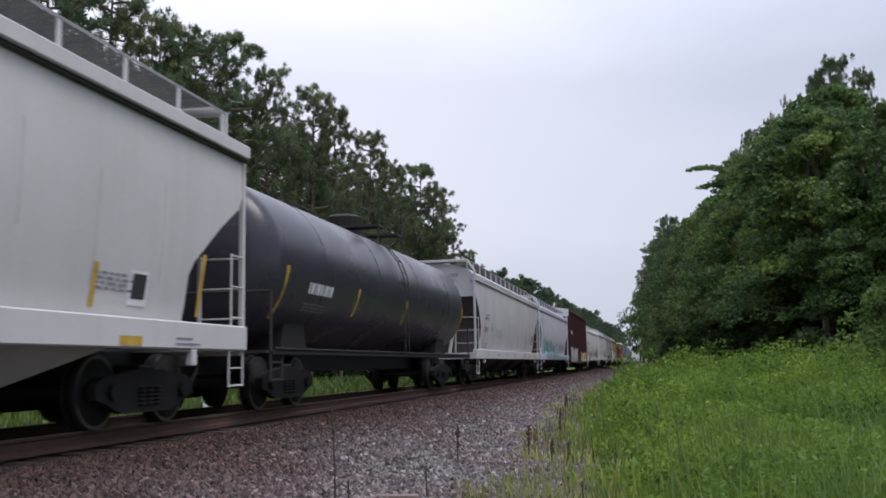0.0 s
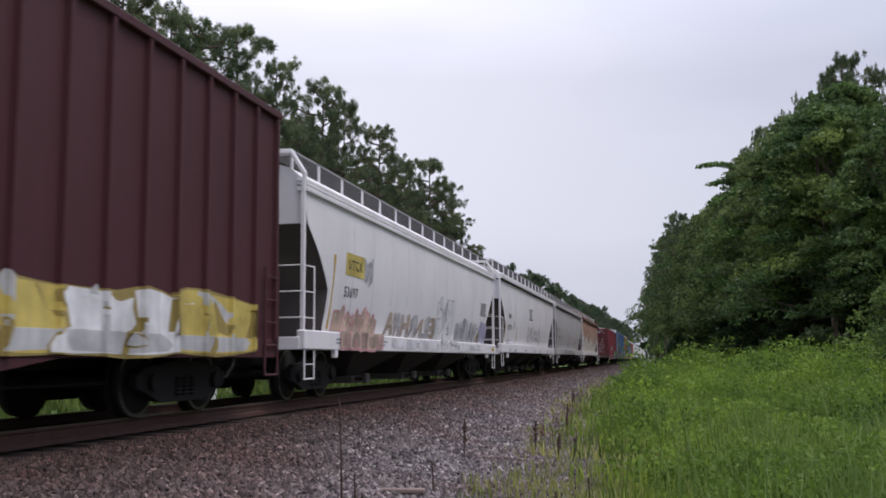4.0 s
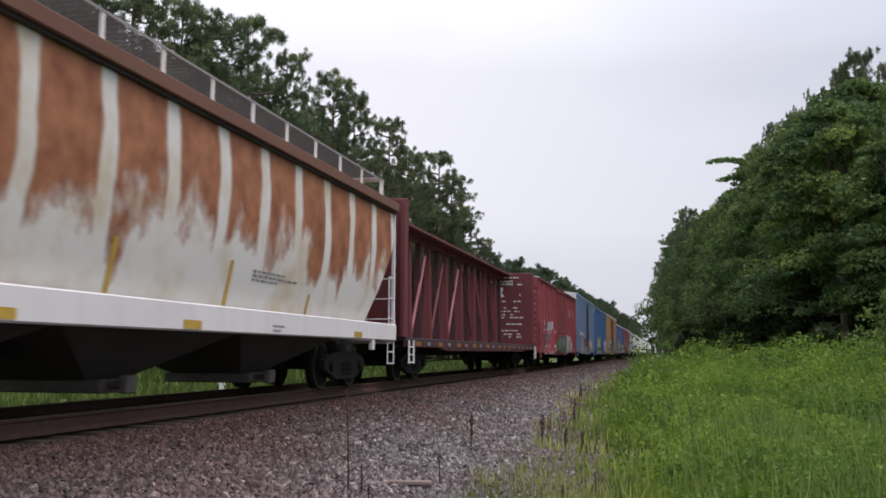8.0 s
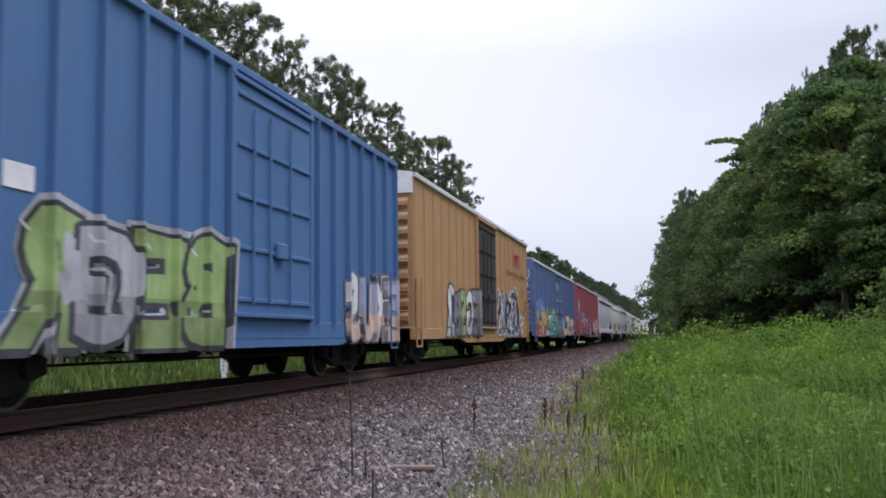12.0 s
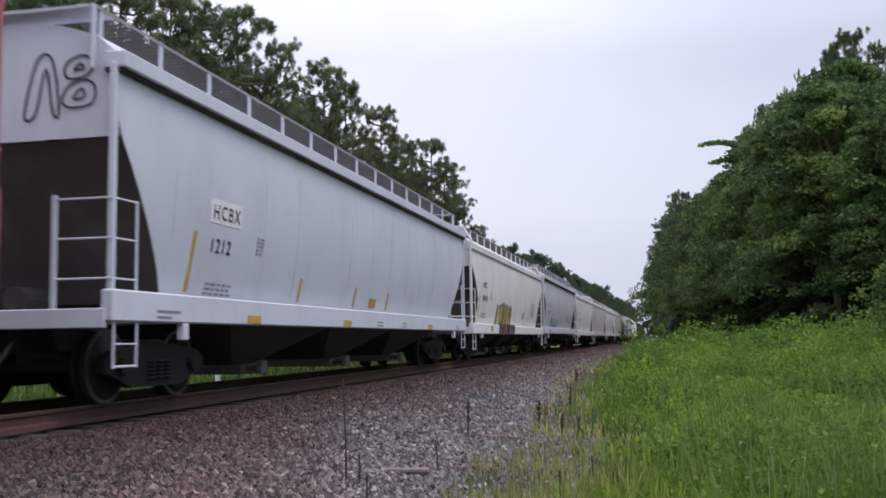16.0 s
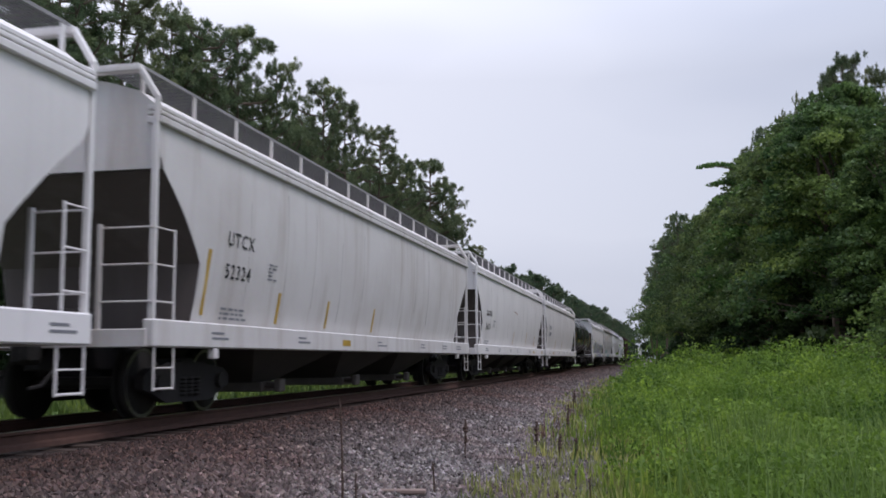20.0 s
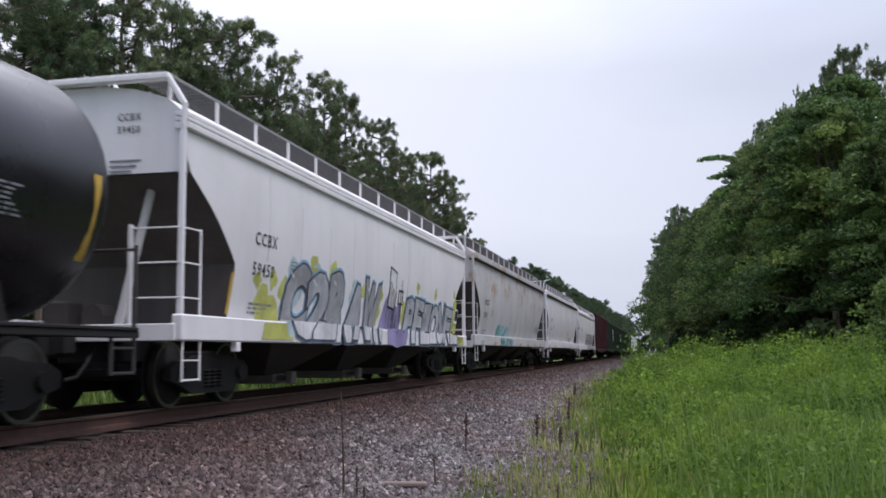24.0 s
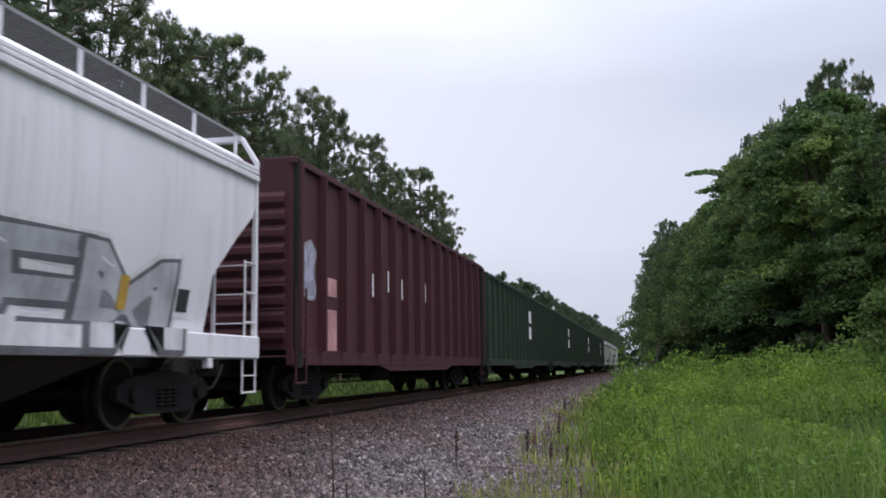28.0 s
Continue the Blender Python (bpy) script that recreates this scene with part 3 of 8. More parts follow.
def spray_mat(name, col):
    """Sprayed paint: cloudy overspray, thin spots and faint runs."""
    m, nt, p = base(name, 0.6)
    big = noise_node(nt, 1.3, 6, rough=0.65)
    run = noise_node(nt, 1.0, 5, stretch=(6.0, 9.0, 0.7))
    r1 = ramp(nt.nodes, [(0.35, (0, 0, 0)), (0.65, (1, 1, 1))])
    nt.links.new(big.outputs["Fac"], r1.inputs[0])
    r2 = ramp(nt.nodes, [(0.5, (0, 0, 0)), (0.75, (0.6, 0.6, 0.6))])
    nt.links.new(run.outputs["Fac"], r2.inputs[0])
    g = sum(col) / 3
    c = mixer(nt, r1.outputs[0], tuple(v * 0.62 + g * 0.06 for v in col), tuple(min(0.8, v * 1.12 + 0.05) for v in col))
    c = mixer(nt, r2.outputs[0], c, tuple(v * 0.5 + 0.06 for v in col))
    nt.links.new(c, p.inputs["Base Color"])
    return m


def tint(col, key):
    k = "spray_" + key
    if k not in M:
        M[k] = spray_mat("spray_paint_" + key, col)
    return M[k]


SPRAY = {"teal": (0.10, 0.36, 0.34), "aqua": (0.25, 0.47, 0.55), "pink": (0.55, 0.26, 0.27), "black": (0.03, 0.03, 0.035), "white": (0.72, 0.71, 0.70), "red": (0.42, 0.022, 0.05),
         "green": (0.05, 0.22, 0.10), "lime": (0.30, 0.42, 0.14), "peach": (0.60, 0.42, 0.33), "yellow": (0.55, 0.42, 0.08), "ochre": (0.28, 0.20, 0.035), "rust": (0.30, 0.10, 0.04),
         "grey": (0.30, 0.30, 0.31), "mid": (0.20, 0.20, 0.22), "silver": (0.42, 0.42, 0.44), "violet": (0.28, 0.24, 0.44), "blue": (0.14, 0.26, 0.50), "orange": (0.52, 0.22, 0.06), "tan": (0.45, 0.34, 0.25), "lilac": (0.42, 0.40, 0.52), "mauve": (0.13, 0.075, 0.085), "cream": (0.62, 0.52, 0.45), "wine": (0.30, 0.03, 0.10), "acid": (0.50, 0.50, 0.10), "blueline": (0.16, 0.38, 0.56), "amber": (0.55, 0.30, 0.03), "lemon": (0.58, 0.50, 0.16), "brick": (0.46, 0.10, 0.06), "navyline": (0.05, 0.09, 0.17), "rosepink": (0.52, 0.17, 0.20), "teal_dark": (0.03, 0.14, 0.15), "salmon": (0.43, 0.13, 0.13), "umber": (0.13, 0.05, 0.02), "dustpeach": (0.58, 0.50, 0.46), "slateblue": (0.09, 0.12, 0.20), "steel": (0.36, 0.37, 0.39), "dim": (0.10, 0.10, 0.11), "teal_pale": (0.36, 0.50, 0.50), "whitish": (0.70, 0.675, 0.675), "dusty": (0.66, 0.645, 0.66), "ice": (0.45, 0.56, 0.58)}


def smooth(pts, step=3):
    """A closed outline rounded through its points."""
    out, n = [], len(pts)
    for i in range(n):
        p0, p1, p2, p3 = pts[i - 1], pts[i], pts[(i + 1) % n], pts[(i + 2) % n]
        for k in range(step):
            t = k / step
            out.append(tuple(0.5 * (2 * b + (c - a) * t + (2 * a - 5 * b + 4 * c - d) * t * t + (3 * b - a - 3 * c + d) * t ** 3) for a, b, c, d in zip(p0, p1, p2, p3)))
    return out


def block(rnd, y0, y1, z0, z1, ragged=0.10):
    """The outline of one fat spray-painted letter: broad foot, waist, uneven shoulders with a spur or a notch."""
    cy, cz, ry, rz = (y0 + y1) / 2, (z0 + z1) / 2, (y1 - y0) / 2, (z1 - z0) / 2
    lean, waist = rnd.uniform(-0.10, 0.20), rnd.uniform(0.72, 0.98)
    peak, dip = rnd.uniform(-0.7, 0.7), rnd.uniform(0.55, 0.85)
    tops = sorted([(0.95, 0.75), (peak, 1.05), (peak - 0.5, dip), (peak + 0.5, dip + 0.1), (-0.95, 0.8)], reverse=True)
    pts = []
    for u, v in [(-1, -1), (-0.3, -0.97), (0.35, -1), (1, -0.98), (1.0, -0.55), (waist, -0.1), (0.93, 0.4)] + [q for q in tops if abs(q[0]) <= 1.0] + [(-0.97, 0.35), (-waist, -0.05), (-1.0, -0.5)]:
        u, v = u + rnd.uniform(-ragged, ragged) * 0.7, v + rnd.uniform(-ragged, ragged) * 0.6
        pts.append((cy + ry * u + lean * rz * v, cz + rz * v))
    return smooth(pts, 2)


def grow(pts, k):
    cy, cz = sum(p[0] for p in pts) / len(pts), sum(p[1] for p in pts) / len(pts)
    out = []
    for y, z in pts:
        d = math.hypot(y - cy, z - cz) + 1e-6
        out.append((y + (y - cy) / d * k, z + (z - cz) / d * k))
    return out


def stroke(rnd, y0, z0, y1, z1, w):
    d = math.hypot(y1 - y0, z1 - z0) + 1e-6
    ny, nz = -(z1 - z0) / d * w, (y1 - y0) / d * w
    my, mz = (y0 + y1) / 2 + rnd.uniform(-1, 1) * w, (z0 + z1) / 2 + rnd.uniform(-1, 1) * w
    return [(y0 - ny, z0 - nz), (my - ny * 1.2, mz - nz * 1.2), (y1 - ny, z1 - nz), (y1 + ny, z1 + nz), (my + ny * 1.2, mz + nz * 1.2), (y0 + ny, z0 + nz)]


RELIEF = {}         # by wagon: places, half width and depth of its side posts, and the door's span


def relief_of(ob):
    while ob.parent:
        ob = ob.parent
    return RELIEF.get(ob.name)


def raised(y, rel):
    """How far the side stands out at y: posts and door."""
    posts, w, d, door, _ = rel
    if door and door[0] < y < door[1]:
        return 0.125
    k = min((abs(y - p) for p in posts), default=9.0)
    return d * min(1.0, max(0.0, (0.62 * w - k) / (0.14 * w)))


def lay(parent, name, shapes, surf, label=""):
    """Paint on a side: flat meshes in (y, z), cut along the posts, the sill's edge and in bands of height, then laid on the surface.
    shapes: (points, faces, material, lift), or with a second material and the height below which it is used."""
    bm = bmesh.new()
    lifts = bm.verts.layers.float.new("lift")
    mats = []

    def slot(m):
        if m not in mats:
            mats.append(m)
        return mats.index(m)
    feet = {}
    for pts, faces, mat, lift, *foot in shapes:
        vs = []
        for y, z in pts:
            v = bm.verts.new((0.0, y, z))
            v[lifts] = lift
            vs.append(v)
        k = slot(mat)
        if foot:
            feet[k] = (slot(foot[0]), foot[1])
        for f in faces:
            try:
                bm.faces.new([vs[i] for i in f]).material_index = k
            except ValueError:
                pass
    bmesh.ops.triangulate(bm, faces=bm.faces)
    ys, zs = [v.co.y for v in bm.verts], [v.co.z for v in bm.verts]
    if not ys:
        bm.free()
        return put(name, bpy.data.meshes.new(name), parent, None, label)
    y0, y1, z0, z1 = min(ys), max(ys), min(zs), max(zs)

    def slice_at(co, no):
        bmesh.ops.bisect_plane(bm, geom=bm.verts[:] + bm.edges[:] + bm.faces[:], dist=1e-5, plane_co=co, plane_no=no)
    rel = relief_of(parent)
    step = abs(surf(1.20) - surf(1.30)) > 0.05
    if rel:
        posts, w, d, door, zs = rel
        if z0 < zs < z1:
            slice_at((0, 0, zs), (0, 0, 1))
        cuts = [p + q * w for p in posts for q in (-0.62, -0.48, 0.48, 0.62)]
        if door:
            cuts += [door[0] - 0.002, door[0] + 0.002, door[1] - 0.002, door[1] + 0.002]
        for c in cuts:
            if y0 < c < y1:
                slice_at((0, c, 0), (0, 1, 0))
    else:
        for z in (1.45, 1.65, 1.9, 2.2, 2.6):
            if z0 < z < z1:
                slice_at((0, 0, z), (0, 0, 1))
    for z in {q[1] for q in feet.values()}:
        if z0 < z < z1:
            slice_at((0, 0, z), (0, 0, 1))
    if step and z0 < 1.268 < z1:
        slice_at((0, 0, 1.268), (0, 0, 1))
        bmesh.ops.split_edges(bm, edges=[e for e in bm.edges if abs(e.verts[0].co.z - 1.268) < 1e-4 and abs(e.verts[1].co.z - 1.268) < 1e-4])
    for f in bm.faces:
        if f.material_index in feet and f.calc_center_median().z < feet[f.material_index][1]:
            f.material_index = feet[f.material_index][0]
    for v in bm.verts:
        z = v.co.z
        if step and abs(z - 1.268) < 1e-4 and v.link_faces:
            z += 0.004 if v.link_faces[0].calc_center_median().z > 1.268 else -0.004
        v.co.x = surf(z) + v[lifts] + (max(raised(v.co.y, rel), 0.021 if z < rel[4] + 0.001 else 0.0) if rel else 0.0)
    me = bpy.data.meshes.new(name)
    bm.to_mesh(me)
    bm.free()
    for m in mats:
        me.materials.append(m)
    return put(name, me, parent, None, label)


def layered(parent, name, layers, surf, label=""):
    """Outlines in layers of several colours as one part."""
    return lay(parent, name, [(pts, [tuple(range(len(pts)))], mat, lift) for polys, mat, lift in layers for pts in polys], surf, label)


def glyph(ch, fat):
    """A fat letter form as points and faces, in units of its own."""
    key = (ch, round(fat, 3))
    if key not in GLYPHS:
        cu = bpy.data.curves.new("form", "FONT")
        cu.body, cu.size, cu.resolution_u, cu.offset = ch, 1.0, 3, fat
        ob = bpy.data.objects.new("form", cu)
        me = bpy.data.meshes.new_from_object(ob)
        bpy.data.objects.remove(ob)
        GLYPHS[key] = ([(v.co.x, v.co.y) for v in me.vertices], [tuple(p.vertices) for p in me.polygons])
        bpy.data.meshes.remove(me)
    return GLYPHS[key]


GLYPHS = {}


def spray_word(parent, forms, y0, y1, z0, z1, fills, line, surf, seed, foot=None, halo=None, fat=0.055, edge=0.034, shadow="black", lift=0.0, name="graffiti", label="", wave=0.12, flip=False, split=0.4, lean=0.0):
    """A row of fat sprayed letter forms: halo, cast shadow, outline and two-tone fill, crowded and uneven."""
    rnd = random.Random(seed)
    n = len(forms)
    w, h = (y1 - y0) / n, z1 - z0
    root = None
    for k, ch in enumerate(forms):
        za, zb = z0 + rnd.uniform(0, 0.05) * h, z1 - rnd.uniform(0.0, wave) * h
        ya, yb = y0 + k * w - 0.05 * w, y0 + (k + 1) * w + 0.05 * w
        pts, faces = glyph(ch, fat)
        xs, hs = [p[0] for p in pts], [p[1] for p in pts]
        ax, bx, ay, by = min(xs), max(xs), min(hs), max(hs)
        tip, bend, ph = rnd.uniform(-0.08, 0.08) + lean, rnd.uniform(-0.08, 0.08), rnd.uniform(0, 6.28)

        def place(p, dy=0.0, dz=0.0):
            u, v = (p[0] - ax) / (bx - ax), (p[1] - ay) / (by - ay)
            if flip:
                u = 1 - u
            u += tip * (v - 0.5) + bend * (v - 0.5) ** 2 + 0.03 * math.sin(7 * v + ph)
            v += 0.05 * math.sin(5 * u + ph) * v
            return ya + u * (yb - ya) + dy, max(z0 - 0.02, za + v * (zb - za)) + dz
        big = glyph(ch, fat + edge)
        wide = glyph(ch, fat + edge * 2.2)
        odd = lift + 0.005 * (k % 2)
        fill = fills[k % len(fills)]
        low = foot or fill + "_deep"
        lowmat = tint(SPRAY[foot], foot) if foot else tint(tuple(v * 0.66 for v in SPRAY[fill]), low)
        shapes = []
        if halo:
            shapes.append(([place(p) for p in wide[0]], wide[1], tint(SPRAY[halo], halo), 0.004 + lift))
        if shadow:
            shapes.append(([place(p, -0.05, -0.03) for p in big[0]], big[1], tint(SPRAY[shadow], shadow), 0.006 + odd))
        shapes.append(([place(p) for p in big[0]], big[1], tint(SPRAY[line], line), 0.008 + odd))
        shapes.append(([place(p) for p in pts], faces, tint(SPRAY[fill], fill), 0.0105 + odd, lowmat, z0 + split * h))
        glint = stroke(rnd, ya + 0.2 * w, zb - 0.10 * h, ya + 0.34 * w, zb - 0.16 * h, 0.014)
        shapes.append((glint, [tuple(range(len(glint)))], tint(SPRAY["white"], "white"), 0.0125 + odd))
        if root is None:
            root = lay(parent, name, shapes[:1], surf, label)
            shapes = shapes[1:]
        lay(root, "letter", shapes, surf)
    return root


def blotches(parent, name, spots, col, surf, seed, lift=0.003):
    """Cloudy patches of overspray: ragged rounds at (y, z, radius)."""
    rnd = random.Random(seed)
    for y, z, r in spots:
        q = smooth([(y + r * rnd.uniform(0.6, 1.25) * math.cos(0.5236 * i), max(0.74, z + r * rnd.uniform(0.6, 1.2) * math.sin(0.5236 * i))) for i in range(12)], 2)
        layered(parent, name, [([q], tint(SPRAY[col], col), lift + rnd.uniform(0, 0.0015))], surf)


def graffiti(parent, y0, y1, z0, z1, letters, fills, line, surf, seed, back=None, name="graffiti", lift=0.0, label="", foot=None):
    """A row of fat spray-painted forms: a jagged halo, dark outline, cloudy fill, counters, swashes and drips. They spell nothing."""
    rnd = random.Random(seed)
    w, h = (y1 - y0) / letters, z1 - z0
    n = letters * 3
    top_line = [(y0 + (y1 - y0) * (k + rnd.uniform(-0.25, 0.25)) / n, z1 + rnd.choice((-0.14, -0.06, 0.0, 0.06)) * h + rnd.uniform(-0.05, 0.05) * h) for k in range(n + 1)]
    cloud = [(y0 - 0.1, z0)] + [(y1 - (y1 - y0) * k / 6, z0 - rnd.uniform(0, 0.02)) for k in range(0, 6)][::-1] + [(y1 + 0.12, z0 + 0.02), (y1 + 0.18, z0 + h * 0.6)] + top_line[::-1]
    bk = tint(SPRAY[back or line or fills[0]], back or line or fills[0])
    ln = tint(SPRAY[line or "mid"], line or "mid")
    drips = [stroke(rnd, a, z0 + h * 0.3, a + rnd.uniform(-0.02, 0.02), z0 - rnd.uniform(-0.1, 0.0), 0.012) for a in (rnd.uniform(y0, y1) for _ in range(letters))]
    root = layered(parent, name, [([cloud] if back else drips, bk, 0.006 + lift)], surf, label)
    for k in range(letters):
        a = y0 + k * w - w * rnd.uniform(0.02, 0.12)
        b = y0 + (k + 1) * w + w * rnd.uniform(0.0, 0.10)
        za, zb = z0 + rnd.uniform(0, 0.04) * h, z1 - rnd.uniform(0.0, 0.22) * h
        sh = block(rnd, a, b, za, zb)
        fill = fills[k % len(fills)]
        fc = SPRAY[fill]
        second = foot or (fills[(k + 1) % len(fills)] if rnd.random() < 0.5 else fill)
        sc = SPRAY[second]
        shade = tint(sc, second) if foot else tint(tuple(min(1.0, v * 0.62 + 0.01) for v in sc), second + "_shade")
        cy = (a + b) / 2
        low = smooth([(a + 0.1 * w, za + 0.03), (b - 0.1 * w, za + 0.03), (b - 0.14 * w, za + h * rnd.uniform(0.2, 0.42)), (cy, za + h * rnd.uniform(0.22, 0.45)), (a + 0.14 * w, za + h * rnd.uniform(0.2, 0.42))], 2)
        side = rnd.choice((-1, 1))
        notch = []
        # counters: small leaning holes, rimmed by the outline colour
        rims, holes = [], []
        for j in range(rnd.choice((1, 1, 2))):
            u, v = cy + rnd.uniform(-0.16, 0.16) * w, za + h * ((0.14, 0.56)[j] if rnd.random() < 0.7 else 0.4) + rnd.uniform(0, 0.08) * h
            dy, dz = w * rnd.uniform(0.07, 0.13), h * rnd.uniform(0.06, 0.13)
            t = rnd.uniform(-0.4, 0.4) * dz
            hole = smooth([(u - dy, v - dz * 0.8), (u + dy * 0.9, v - dz + t), (u + dy * 0.7, v + dz * 0.5), (u - dy * 0.2, v + dz + t)], 2)
            rims.append(grow(hole, 0.028))
            holes.append(hole)
        # slits between the strokes and hooks that run in from the edge
        u = cy + rnd.uniform(-0.2, 0.2) * w
        if side > 0:
            notch.append(stroke(rnd, u, za - 0.02, u + 0.06 * w, za + h * rnd.uniform(0.2, 0.36), 0.018 + 0.02 * w))
        else:
            notch.append(stroke(rnd, u, zb + 0.01, u - 0.06 * w, zb - h * rnd.uniform(0.2, 0.4), 0.016 + 0.02 * w))
        v = za + h * rnd.uniform(0.35, 0.6)
        notch.append(stroke(rnd, cy + side * 0.47 * w, v, cy + side * 0.14 * w, v + rnd.uniform(-0.05, 0.1) * h, 0.014 + 0.014 * h))
        if rnd.random() < 0.6:
            notch.append(stroke(rnd, cy - side * 0.4 * w, v + 0.18 * h, cy - side * 0.1 * w, v + 0.1 * h, 0.012))
        flash = [stroke(rnd, cy + rnd.uniform(-0.3, 0.3) * w, za + h * 0.5, cy + rnd.uniform(-0.3, 0.3) * w, zb - 0.06 * h, 0.03 * w + 0.01)]
        glint = [stroke(rnd, a + 0.16 * w, zb - 0.2 * h, a + 0.27 * w, zb - 0.17 * h, 0.012)]
        odd = lift + 0.010 * (k % 2)
        layers = []
        if line:
            layers.append(([grow(sh, 0.05)], ln, 0.0085 + odd))
        layers += [([sh], tint(fc, fill), 0.010 + odd), ([low], shade, 0.0112 + odd), (flash, shade, 0.0124 + odd),
                   (rims + notch, ln, 0.0138 + odd), (holes, bk if back else shade, 0.0152 + odd), (glint, tint(SPRAY["white"], "white"), 0.0166 + odd)]
        layered(root, "letter", layers, surf)
    return root


def scribble(parent, y0, y1, z0, z1, n, surf, seed, col="black", w=0.025, name="graffiti_tag"):
    """A quick handwritten flourish: loops and hooks in one thin line. It spells nothing."""
    rnd = random.Random(seed)
    path = []
    ry, rz = (y1 - y0) / n, (z1 - z0) / 2
    for k in range(n):
        cy, cz = y0 + (y1 - y0) * (k + 0.5) / n, z0 + rz * rnd.uniform(0.8, 1.2)
        a0, da = rnd.uniform(0, 6.28), rnd.choice((-1, 1)) * rnd.uniform(2.4, 5.4)
        sy, sz = ry * rnd.uniform(0.35, 0.7), rz * rnd.uniform(0.5, 1.0)
        path += [(cy + math.cos(a0 + da * j / 5) * sy, cz + math.sin(a0 + da * j / 5) * sz) for j in range(6)]
    line = [p for p in smooth(path, 3)[:-3]]
    verts, faces = [], []
    for i, (y, z) in enumerate(line):
        ya, za = line[max(0, i - 1)]
        yb, zb = line[min(len(line) - 1, i + 1)]
        d = math.hypot(yb - ya, zb - za) + 1e-6
        q = w * (0.42 + 0.16 * math.sin(i * 0.7))
        for sg in (-1, 1):
            zz = z + sg * q * (yb - ya) / d
            verts.append((surf(zz) + 0.012, y - sg * q * (zb - za) / d, zz))
        if i:
            faces.append((2 * i - 2, 2 * i - 1, 2 * i + 1, 2 * i))
    me = bpy.data.meshes.new(name)
    me.from_pydata(verts, [], faces)
    me.materials.append(tint(SPRAY[col], col))
    return put(name, me, parent)


def patches(parent, y0, y1, z0, z1, n, surf, seed, col, name="paint_patch"):
    """Square fields of fresh paint over old writing."""
    rnd = random.Random(seed)
    w = (y1 - y0) / n
    for k in range(n):
        a = y0 + k * w
        decal(parent, name, [[(a, z0 + rnd.uniform(0, .1)), (a + w * 0.8, z0 + rnd.uniform(0, .1)), (a + w * 0.82, z1 - rnd.uniform(0, .1)), (a + 0.02, z1)]], surf, tint(SPRAY[col], col), 0.009)


# ---- covered hopper wagons ----
TRAIN = []          # (wagon, distance of its near end along the track at the start)


